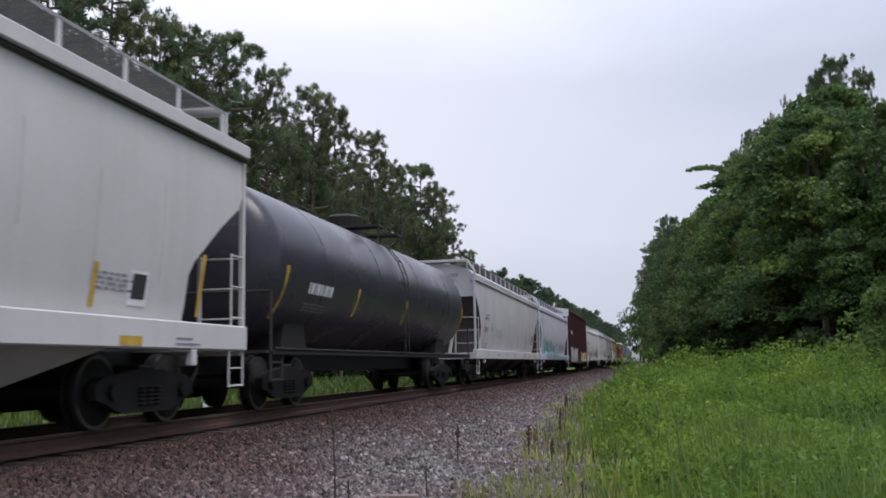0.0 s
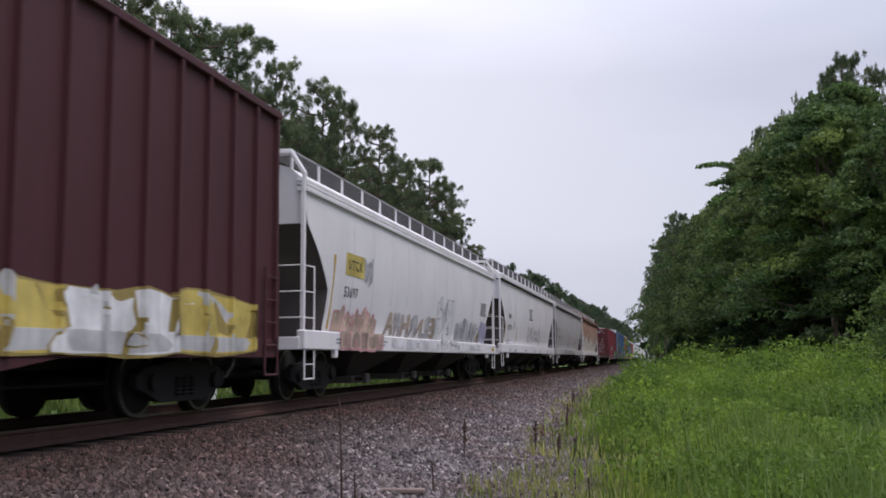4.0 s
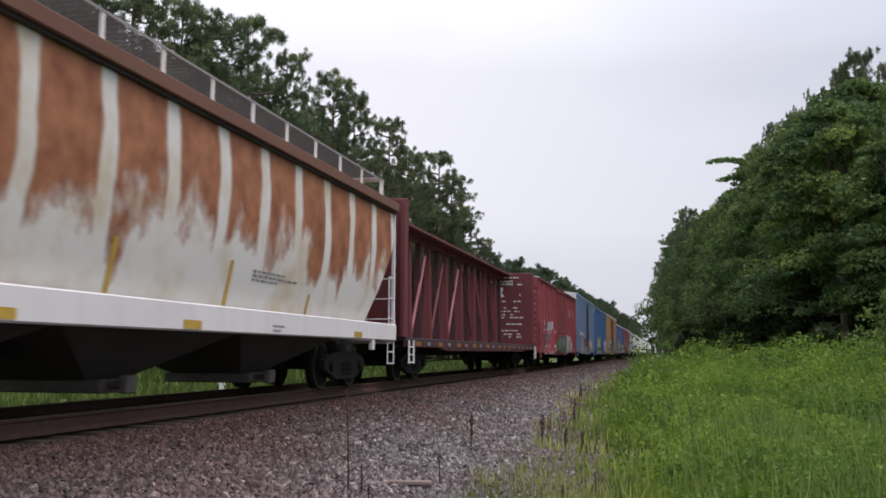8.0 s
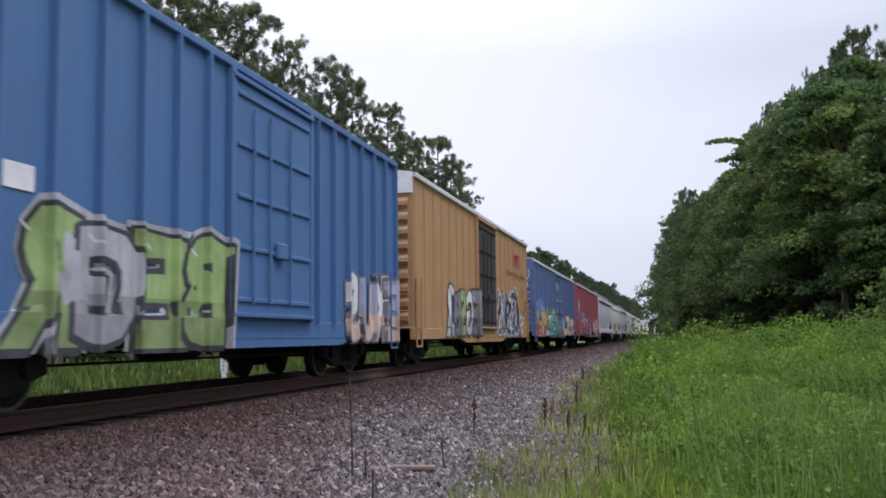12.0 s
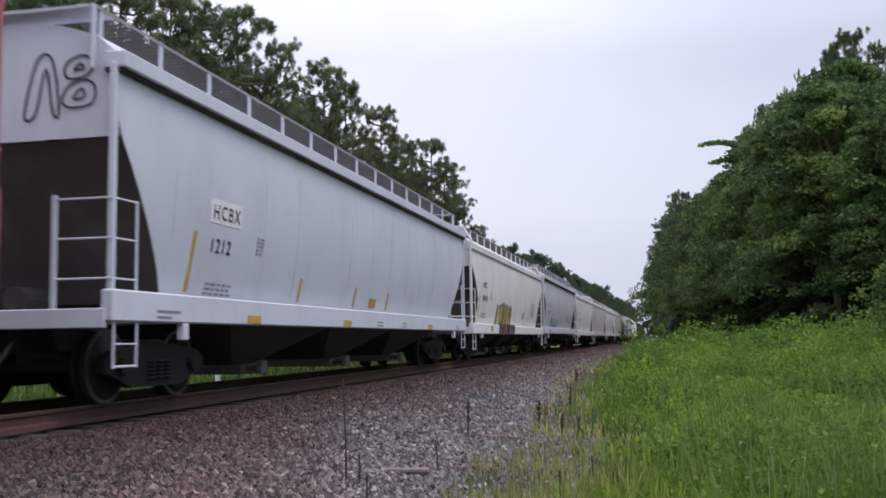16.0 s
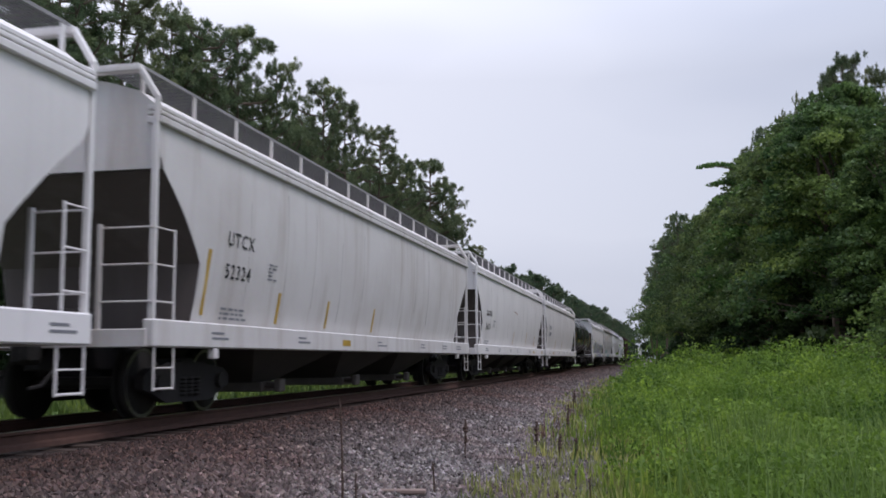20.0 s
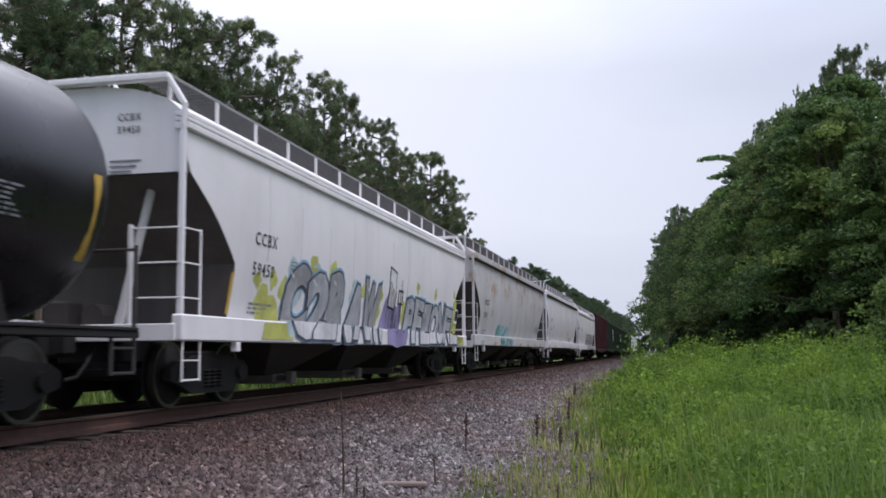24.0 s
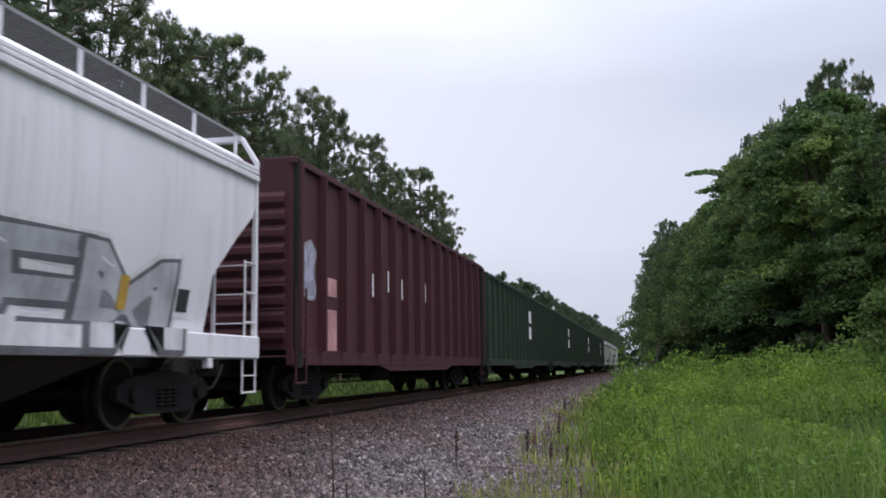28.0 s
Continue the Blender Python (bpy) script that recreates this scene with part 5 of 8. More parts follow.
# ---- tank cars ----
def tank(label, y0, y1, paint_key, stripes, vents=(0.5,), r=1.48, zc=2.55, hood=True):
    L = y1 - y0
    car = thing("tank_car", label, "freight car", group="cars of the freight train")
    TRAIN.append((car, y0))
    mat = M[paint_key]
    n = 40
    e0 = 0.2
    ring = []
    for k in range(8):
        a = math.pi / 2 * k / 7
        ring.append((e0 + 0.55 * (1 - math.sin(a)), r * math.cos(a) ** 0.8 if k < 7 else 0.02))
    ring = ring[::-1]
    mid = [(e0 + 0.55 + (L - 0.4 - 1.1) * k / 6, r) for k in range(1, 6)]
    far = [(L - y, q) for y, q in ring[::-1]]
    stations = ring + mid + far
    bm = bmesh.new()
    vs = [[bm.verts.new((q * math.cos(2 * math.pi * i / n), y, zc + q * math.sin(2 * math.pi * i / n))) for i in range(n)] for y, q in stations]
    for a, b in zip(vs, vs[1:]):
        for i in range(n):
            j = (i + 1) % n
            bm.faces.new((a[i], a[j], b[j], b[i]))
    bm.faces.new(vs[0])
    bm.faces.new(vs[-1][::-1])
    bmesh.ops.recalc_face_normals(bm, faces=bm.faces)
    part("tank", bm, mat, car, "long cylindrical steel tank with domed ends", True)

    def surf(z):
        u = max(-0.999, min(0.999, (z - zc) / r))
        return r * math.sqrt(1 - u * u)
    for y in np.linspace(3.0, L - 3.0, 4):
        bm = bmesh.new()
        loops = [[bm.verts.new((q * math.cos(0.19635 * k), y + dy, zc + q * math.sin(0.19635 * k))) for k in range(32)] for q, dy in ((r - 0.005, -0.02), (r + 0.010, -0.008), (r + 0.010, 0.008), (r - 0.005, 0.02))]
        for lo, hi in zip(loops, loops[1:]):
            for k in range(32):
                bm.faces.new((lo[k], lo[(k + 1) % 32], hi[(k + 1) % 32], hi[k]))
        part("weld_band", bm, mat, car)
    for y in (2.4, L - 2.4):
        bm = bmesh.new()
        prism(bm, [(y - 0.7, 0.95), (y + 0.7, 0.95), (y + 0.5, 1.55), (y - 0.5, 1.55)], -1.05, 1.05)
        part("saddle", bm, M["soot"], car)
        truck(car, y - 0.3 if y < L / 2 else y + 0.3)
    for s in (-1, 1):
        bm = bmesh.new()
        box(bm, s * 1.30, s * 1.58, 0.1, L - 0.1, 0.92, 1.0, 0.01)
        bar(bm, (s * 1.58, 0.15, 1.02), (s * 1.58, L - 0.15, 1.02), 0.022, 6)
        part("running_board", bm, M["soot"], car, "dark walkway beam with a handrail edge")
    put("centre_sill", shared("centre_sill%.1f" % L, lambda b: box(b, -0.22, 0.22, 0.1, L - 0.1, 0.62, 0.98, 0.02), M["soot"]), car)
    ends(car, L)
    for v in vents:
        y = L * v
        bm = bmesh.new()
        bar(bm, (0, y, zc + r - 0.1), (0, y, zc + r + 0.42), 0.46, 18)
        bar(bm, (0, y, zc + r + 0.42), (0, y, zc + r + 0.5), 0.46, 18, 0.3)
        hd = part("valve_housing", bm, M["soot"], car, "round black valve housing", False)
        bm = bmesh.new()
        box(bm, -1.2, 1.2, y - 1.1, y - 0.6, zc + r + 0.02, zc + r + 0.07)
        box(bm, -1.2, 1.2, y + 0.6, y + 1.1, zc + r + 0.02, zc + r + 0.07)
        part("top_platform", bm, M["grimy"], car, "platform beside the valve housing")
        for s in (-1, 1):
            bm = bmesh.new()
            for u in (-1.1, 1.1):
                bar(bm, (s * 1.2, y + u, zc + r - 0.35), (s * 1.2, y + u, zc + r + 0.8), 0.018, 6)
            bar(bm, (s * 1.2, y - 1.1, zc + r + 0.8), (s * 1.2, y + 1.1, zc + r + 0.8), 0.018, 6)
            bar(bm, (s * 1.2, y - 1.1, zc + r + 0.42), (s * 1.2, y + 1.1, zc + r + 0.42), 0.014, 6)
            part("platform_handrail", bm, M["grimy"], car, "thin dark handrail")
        bm = bmesh.new()
        for u in (-0.2, 0.2):
            prev = None
            for k in range(9):
                z = 1.0 + (zc + r - 1.0) * k / 8
                p = (surf(min(z, zc + r * 0.985)) + 0.14 if z > zc else 1.6, y + u, z)
                if prev:
                    bar(bm, prev, p, 0.016, 5)
                prev = p
        for k in range(9):
            z = 1.2 + 0.3 * k
            bar(bm, (surf(z) + 0.14 if z > zc else 1.6, y - 0.2, z), (surf(z) + 0.14 if z > zc else 1.6, y + 0.2, z), 0.013, 5)
        part("side_ladder", bm, M["grimy"], car, "dark side ladder")
    for far in (0, 1):
        e = L if far else 0.0
        d = -1 if far else 1
        bm = bmesh.new()
        for s in (-1, 1):
            bar(bm, (s * 1.52, e + d * 0.12, 0.5), (s * 1.52, e + d * 0.12, 2.0), 0.025, 6)
            bar(bm, (s * 1.52, e + d * 0.6, 0.5), (s * 1.52, e + d * 0.6, 1.0), 0.025, 6)
            for z in (0.52, 0.8):
                bar(bm, (s * 1.52, e + d * 0.12, z), (s * 1.52, e + d * 0.6, z), 0.018, 6)
        bar(bm, (-1.52, e + d * 0.12, 1.95), (1.52, e + d * 0.12, 1.95), 0.02, 6)
        box(bm, -1.5, 1.5, e, e + d * 0.8, 0.95, 1.0)
        part("end_platform", bm, M["grimy"], car, "end platform with grab rails")
    for y, z, h in stripes:
        decal(car, "reflector_stripe", [[(y, z), (y + 0.15, z), (y + 0.15, z + h), (y, z + h)]], surf, M["stripe"], 0.008, "yellow reflector stripe")
    return car, surf, L


# ---- centre-beam lumber car ----
def centrebeam(label, y0, y1):
    L = y1 - y0
    car = thing("centerbeam_flatcar", label, "freight car", group="cars of the freight train")
    TRAIN.append((car, y0))
    mat = M["maroon"]
    bm = bmesh.new()
    box(bm, -1.5, 1.5, 0.15, L - 0.15, 0.98, 1.06, 0.01)
    part("deck", bm, M["grimy"], car)
    for s in (-1, 1):
        bm = bmesh.new()
        prism(bm, [(0.1, 0.84), (3.4, 0.84), (4.2, 0.76), (L - 4.2, 0.76), (L - 3.4, 0.84), (L - 0.1, 0.84), (L - 0.1, 1.0), (0.1, 1.0)], s * 1.46, s * 1.58)
        sill = part("side_sill", bm, M["brown"], car)
        n = 18
        for k in range(n):
            y = 0.8 + (L - 1.6) * k / n
            me = shared("sill_plate_a", lambda b: box(b, -0.006, 0.006, 0.0, 0.5, 0.87, 0.975), M["dull"]) if k % 2 == 0 else shared("sill_plate_b", lambda b: box(b, -0.006, 0.006, 0.0, 0.3, 0.88, 0.965), M["inkgrey"])
            put("sill_plate", me, sill, pose(s * 1.588, y, 0))
    bm = bmesh.new()
    prism(bm, [(0.25, 4.08), (L - 0.25, 4.08), (L - 0.25, 4.28), (0.25, 4.28)], -0.09, 0.09)
    box(bm, -0.46, 0.46, 0.25, L - 0.25, 4.26, 4.34, 0.01)
    part("top_chord", bm, mat, car)
    n = 17
    for k in range(n + 1):
        y = 0.9 + (L - 1.8) * k / n
        wide = k % 2 == 0
        me = shared("beam_post%d" % wide, (lambda b: prism_taper(b, 0.22)) if wide else (lambda b: prism_taper(b, 0.15)), mat if wide else M["brown"])
        put("beam_post", me, car, pose(0, y, 0))
    for k in range(0, n - 1, 2):
        ya, yb = 0.9 + (L - 1.8) * k / n, 0.9 + (L - 1.8) * (k + 1) / n
        bm = bmesh.new()
        if k < n / 2:
            bar(bm, (0.1, ya + 0.1, 1.3), (0.1, yb + 0.55, 3.72), 0.042, 6)
        else:
            bar(bm, (0.1, yb + 0.55, 1.3), (0.1, ya + 0.1, 3.72), 0.042, 6)
        part("diagonal_brace", bm, M["rose"] if k % 4 == 0 else mat, car)
    for far in (0, 1):
        y = L - 0.3 if far else 0.3
        d = -1 if far else 1
        bm = bmesh.new()
        box(bm, -1.5, 1.5, y - 0.06, y + 0.06, 1.06, 4.38, 0.02)
        bh = part("bulkhead", bm, mat, car, "tall maroon end bulkhead with white stencils")
        for x in (-1.46, -0.5, 0.5, 1.46):
            bm = bmesh.new()
            box(bm, x - 0.06, x + 0.06, y - d * 0.34, y - d * 0.06, 1.06, 4.26, 0.02)
            part("bulkhead_post", bm, mat, bh)
        face = y + d * 0.068
        if far:
            rnd = random.Random(5)
            bm = bmesh.new()
            z = 4.2
            while z > 1.35:
                x = -0.9
                if 3.42 < z < 3.74:
                    z = 3.4
                while x < 0.95:
                    w = rnd.uniform(0.06, 0.22)
                    if rnd.random() < 0.62:
                        box(bm, x, x + w, face - 0.004, face, z - 0.055, z)
                    x += w + 0.05
                z -= rnd.choice((0.13, 0.16, 0.3))
            part("stencil_lines", bm, M["chalk"], bh)
            me = text_mesh("WARNING", 0.16)
            for v in me.vertices:
                v.co = (v.co.x * 0.85 - 0.45, face - 0.008, 3.86 + v.co.y)
            me.materials.clear()
            me.materials.append(M["chalk"])
            put("warning_lettering", me, bh)
            bm = bmesh.new()
            prism_x(bm, [(-0.12, 3.27), (0.18, 3.27), (0.05, 3.4), (0.14, 3.7), (0.02, 3.72), (-0.1, 3.5), (-0.02, 3.4)], face - 0.006)
            part("warning_symbol", bm, M["chalk"], bh)
        bm = bmesh.new()
        for s in (-1, 1):
            for u in (0.05, 0.5):
                bar(bm, (s * 1.6, y - d * 0.25 + d * u, 0.45), (s * 1.6, y - d * 0.25 + d * u, 1.0), 0.022, 6)
            for z in (0.48, 0.66, 0.84):
                bar(bm, (s * 1.6, y - d * 0.2, z), (s * 1.6, y + d * 0.25, z), 0.016, 6)
        part("step", bm, M["chalk"], car, "pale hanging foot step")
    put("centre_sill", shared("centre_sill%.1f" % L, lambda b: box(b, -0.22, 0.22, 0.1, L - 0.1, 0.62, 0.98, 0.02), M["soot"]), car)
    bm = bmesh.new()
    bar(bm, (0.9, 4.0, 0.55), (0.9, L * 0.45, 0.48), 0.02, 5)
    bar(bm, (0.6, 4.0, 0.42), (0.6, L - 4.0, 0.62), 0.02, 5)
    bar(bm, (0.3, L * 0.56, 0.6), (0.3, L * 0.62, 0.6), 0.2, 10)
    part("brake_rigging", bm, M["soot"], car)
    for y in (2.6, L - 2.6):
        truck(car, y)
    ends(car, L)
    return car, L


def prism_taper(b, w):
    a = [(-0.075, -w / 2), (0.075, -w / 2), (0.075, w / 2), (-0.075, w / 2)]
    lo = [b.verts.new((x * 1.9, y, 1.06)) for x, y in a]
    hi = [b.verts.new((x, y, 4.08)) for x, y in a]
    for i in range(4):
        j = (i + 1) % 4
        b.faces.new((lo[i], lo[j], hi[j], hi[i]))


def prism_x(b, pts, y):
    b.faces.new([b.verts.new((x, y, z)) for x, z in pts])


# ---- the train, from its first car in view to its last ----
ST = ((2.35, 1.35, 0.8), (15.6, 1.3, 0.8))
FLAT = lambda z: 1.602

c, s, sd, L = hopper("light grey covered hopper car with yellow stripes and a ladder", -6.3, 13.6, "putty", False, bay_key="putty", slope=1.7, steep=True, bays=3, stripes=((15.95, 1.42, 0.5), (18.55, 1.42, 0.85)))
placard(c, s, 16.75, 1.48)
bars(c, 10.5, 1.75, 1.6, 0.03, 3, s, M["inkgrey"], seed=2)
bars(c, 16.0, 1.8, 0.9, 0.03, 4, s, M["inkgrey"], seed=4)
sill_marks(c, sd, L, 1)

c, s, L = tank("dark grey tank car with yellow stripes", 14.6, 32.2, "slate", ((0.95, 1.55, 0.9), (5.2, 1.75, 0.6), (9.4, 1.75, 0.6), (16.72, 1.6, 0.9)), vents=(0.5,))
bars(c, 2.2, 2.05, 1.7, 0.2, 1, s, M["chalk"], "lettering", 7)
bars(c, 2.2, 1.85, 1.6, 0.03, 3, s, M["inkgrey"], seed=8)

c, s, sd, L = hopper("pale grey covered hopper car with black stencils", 33.4, 52.6, "grey", True, brace=True, stripes=((2.1, 1.35, 0.85), (14.65, 1.4, 0.7), (17.75, 1.3, 1.0)))
marks(c, s, "GGCX", "5962", 2.3, z=2.36)
scribble(c, 4.9, 6.6, 1.68, 2.12, 9, s, 3, "mid", 0.018)
end_lettering(c, ("GGCX", "5962"), 0.58, 3.80)
sill_marks(c, sd, L, 2)
bars(c, 16.5, 2.05, 1.0, 0.04, 6, s, M["ink"], seed=6)
decal(c, "yellow_label", [[(16.6, 0.95), (17.25, 0.95), (17.25, 1.19), (16.6, 1.19)]], FLAT, tint(SPRAY["acid"], "acid"), 0.004, "yellow-green label on the sill")

c, s, sd, L = hopper("pale grey covered hopper car with teal graffiti", 53.7, 72.5, "pale", True, stripes=((2.3, 1.35, 0.7),))
lettering(c, "GGCX", 2.6, 2.0, 0.2, s, M["inkgrey"], "reporting_mark")
scribble(c, 0.7, 1.9, 2.9, 3.3, 8, s, 33)
low = lambda z: 1.608 if z < 1.27 else s(z)
blotches(c, "teal_overspray", ((3.4, 1.5, 0.4), (4.0, 1.7, 0.45), (4.8, 1.6, 0.45), (5.5, 1.5, 0.4), (7.4, 1.4, 0.4), (8.2, 1.5, 0.45), (9.0, 1.4, 0.4)), "aqua", low, 16)
spray_word(c, "KIMWA", 3.0, 6.1, 0.94, 2.05, ("teal", "aqua", "teal"), "teal_pale", low, 11, foot="aqua", fat=0.05, edge=0.02, shadow=None, flip=True, name="teal_graffiti", label="teal spray-painted letters")
spray_word(c, "Y", 6.1, 7.1, 0.94, 2.15, ("mid",), "pink", low, 12, foot="mauve", fat=0.02, edge=0.02, shadow=None, flip=True, name="dark_graffiti", label="dark purple spray-painted form")
spray_word(c, "ENRI", 7.1, 9.5, 0.94, 1.95, ("teal", "aqua"), "teal_pale", low, 13, foot="aqua", fat=0.05, edge=0.02, shadow=None, flip=True, name="teal_graffiti", label="teal spray-painted letters")
scribble(c, 10.4, 15.4, 1.2, 2.0, 10, s, 14, w=0.04)
patches(c, 9.4, 17.6, 0.92, 1.2, 10, FLAT, 15, "aqua")
placard(c, s, 15.0, 1.5)

c, s, L = boxcar("brown-red high box car with pale graffiti along its foot", 73.8, 93.6, "brown", 4.70, 0.64, ribs=24, end_cap="chalk", edge_key="brown", rib_w=0.1)
graffiti(c, 0.6, 8.0, 0.8, 2.0, 8, ("aqua", "peach", "white"), "silver", s, 21, name="pale_graffiti")
graffiti(c, 11.8, 18.6, 0.8, 1.75, 3, ("yellow", "white"), "ochre", s, 22, name="yellow_graffiti")
number_boxes(c, lambda z: 1.61, (("", False),), 2.0, 3.0)
bars(c, 1.2, 2.9, 1.6, 0.3, 1, lambda z: 1.61, M["chalk"], "faded_lettering", 23)

c, s, sd, L = hopper("white covered hopper car with a yellow plate and faded graffiti", 94.7, 114.7, "white", True, stripes=((1.65, 1.3, 1.4),))
decal(c, "yellow_plate", [[(2.38, 2.38), (3.6, 2.38), (3.6, 2.82), (2.38, 2.82)]], s, tint(SPRAY["yellow"], "yellow"), 0.008, "yellow painted plate")
lettering(c, "UTCX", 2.5, 2.5, 0.2, lambda z: s(z) + 0.006, M["ink"], "reporting_mark", 0.9)
lettering(c, "53697", 2.38, 1.95, 0.21, s, M["ink"], "car_number", 0.85)
scribble(c, 3.6, 4.2, 2.3, 2.85, 10, s, 31, "grey")
low = lambda z: 1.608 if z < 1.27 else s(z)
graffiti(c, 2.0, 4.8, 0.94, 1.8, 5, ("tan", "peach"), "pink", low, 32, name="faded_graffiti", label="faded brown and pink spray-painted letters")
spray_word(c, "AWHRNLE", 5.6, 10.5, 1.28, 1.85, ("tan", "silver"), "dusty", s, 33, fat=0.03, edge=0.02, shadow="tan", flip=True, name="brown_graffiti", label="faded brown spray-painted letters")
spray_word(c, "GB", 10.7, 12.7, 1.1, 2.5, ("whitish",), "mid", low, 34, fat=0.045, edge=0.012, shadow=None, foot="whitish", flip=True, name="outlined_graffiti", label="tall outlined letters in the car's own white")
spray_word(c, "ILUII", 13.4, 15.2, 1.28, 1.98, ("silver", "grey"), "silver", s, 35, fat=0.05, edge=0.03, shadow=None, foot="silver", flip=True, name="grey_graffiti", label="smeared grey spray-painted strokes", wave=0.4)
spray_word(c, "UWNHT", 15.3, 17.0, 1.28, 1.95, ("silver",), "mid", s, 39, fat=0.0, edge=0.015, shadow=None, foot="silver", flip=True, name="grey_graffiti", label="smeared grey spray-painted strokes", wave=0.4)
blotches(c, "grey_overspray", ((13.6, 1.45, 0.22), (14.2, 1.5, 0.28), (14.9, 1.45, 0.26), (15.6, 1.45, 0.26), (16.3, 1.5, 0.28)), "silver", s, 40)
blotches(c, "lilac_graffiti", ((17.6, 1.6, 0.42), (18.1, 1.65, 0.46), (18.5, 1.55, 0.4)), "lilac", s, 36)
scribble(c, 17.3, 18.8, 1.35, 2.0, 6, s, 45, "violet", 0.02)
blotches(c, "ochre_overspray", ((17.2, 1.45, 0.2),), "ochre", s, 46)
patches(c, 5.6, 17.0, 0.94, 1.2, 9, FLAT, 38, "dusty")
bars(c, 17.25, 2.6, 1.2, 0.03, 8, s, M["ink"], seed=37)
sill_marks(c, sd, L, 5)

c, s, sd, L = hopper("clean white covered hopper car with black stencils", 116.2, 135.7, "white", False, slope=1.6, stripes=((1.6, 1.35, 0.85), (4.9, 1.35, 0.7), (13.2, 1.3, 0.7)))
marks(c, s, "WFRX", "883778", 2.25, z=2.38)
end_lettering(c, ("WFRX", "883778"), 0.75, 4.0)
scribble(c, 8.6, 13.2, 1.5, 2.2, 13, s, 41, "black", 0.03)
bars(c, 8.8, 3.0, 1.4, 0.06, 5, s, M["ink"], seed=42)
sill_marks(c, sd, L, 6)

c, s, sd, L = hopper("grey covered hopper car with a repainted sill", 137.2, 156.9, "grey", False, slope=1.5, stripes=((1.5, 1.3, 0.85), (4.0, 1.3, 0.55), (13.5, 1.3, 0.7), (16.5, 1.3, 0.6)))
marks(c, s, "FINX", "10489", 2.12, z=2.4, h=0.21, squeeze=1.05)
for q in ([(6.1, 1.42), (8.2, 1.42), (8.2, 1.78), (6.1, 1.80)], [(8.6, 1.42), (10.2, 1.42), (10.2, 1.84), (8.6, 1.82)]):
    decal(c, "fresh_paint_patch", [q], s, tint((0.53, 0.505, 0.50) if q[0][0] < 7 else (0.455, 0.435, 0.43), "patch_%d" % q[0][0]), 0.004)
end_lettering(c, ("FINX", "10489"), 0.75, 4.0)
placard(c, s, 13.9, 1.7)
patches(c, 4.7, 11.4, 0.99, 1.31, 4, FLAT, 43, "grey")
scribble(c, 10.9, 12.5, 0.96, 1.24, 5, FLAT, 44, "green", 0.06)
decal(c, "faded_red_line", [[(8.7, 2.14), (10.9, 2.14), (10.9, 2.20), (8.7, 2.20)]], s, tint(SPRAY["pink"], "pink"), 0.008)

c, s, sd, L = hopper("white covered hopper car with large rust fields", 158.3, 178.2, "rusty", False, sill_key="cream", slope=1.3, steep=False, stripes=((1.7, 1.3, 0.95), (5.0, 1.3, 0.5), (8.6, 1.3, 0.7), (11.6, 1.3, 0.7), (14.8, 1.3, 0.4)), bulge=0.26)
bars(c, 12.4, 1.9, 1.7, 0.035, 3, s, M["inkgrey"], seed=51)
bars(c, 2.35, 2.5, 0.7, 0.2, 1, s, M["inkgrey"], "faded_lettering", 52)
bars(c, 2.3, 2.1, 1.1, 0.2, 1, s, M["inkgrey"], "faded_lettering", 53)
sill_marks(c, sd, L, 7, 5)

c, L = centrebeam("maroon centre-beam lumber car, empty, with end bulkheads", 179.2, 202.2)

c, s, L = boxcar("red box car with red and white graffiti", 203.4, 222.8, "red", 4.32, 0.60, ribs=14, door="red", door_at=9.98, louvre=True, edge_key="maroon", dw=1.95)
for w_, y_, z_ in (("GA", 1.72, 2.08), ("CX", 2.35, 2.08), ("296", 1.66, 1.68), ("66", 2.4, 1.68)):
    lettering(c, w_, y_ - 0.02, z_, 0.23, s, M["chalk"], "reporting_mark", 0.8)
blotches(c, "green_overspray", ((2.2, 1.0, 0.35), (1.75, 1.25, 0.25), (2.6, 1.55, 0.4), (3.2, 1.75, 0.35), (4.4, 1.75, 0.4), (5.6, 1.75, 0.35), (6.5, 1.65, 0.3), (7.2, 1.5, 0.35), (7.6, 1.1, 0.35), (7.5, 0.8, 0.25)), "green", s, 60)
blotches(c, "black_overspray", ((2.5, 1.75, 0.22), (2.9, 1.85, 0.2), (1.95, 1.15, 0.16), (1.85, 0.95, 0.14), (4.9, 1.85, 0.2), (7.3, 1.7, 0.2), (7.7, 1.35, 0.16), (2.3, 0.8, 0.2)), "black", s, 64, 0.0045)
blotches(c, "white_overspray", ((3.9, 1.95, 0.36), (4.25, 2.05, 0.32), (5.2, 1.95, 0.36), (5.5, 2.1, 0.34)), "silver", s, 65, 0.0055)
spray_word(c, "DUPK", 2.35, 7.75, 0.66, 1.98, ("red", "wine", "red"), "white", s, 61, foot="red", fat=0.085, edge=0.022, shadow="black", name="red_graffiti", label="red letters with white outlines over green")
spray_word(c, "JLNXLA", 12.3, 16.6, 0.75, 1.75, ("white", "silver"), "silver", s, 62, fat=0.03, edge=0.04, shadow=None, flip=True, name="pale_graffiti", label="thin pale spray-painted strokes")
blotches(c, "grey_overspray", ((8.5, 1.1, 0.5), (9.2, 1.2, 0.55), (10.0, 1.1, 0.55), (10.8, 1.2, 0.5), (11.4, 1.05, 0.45)), "mid", s, 66)
spray_word(c, "HINL", 8.3, 11.7, 0.85, 1.55, ("silver", "green"), "black", s, 63, fat=0.02, edge=0.04, flip=True, name="grey_graffiti", label="grey spray-painted strokes on the louvred door")
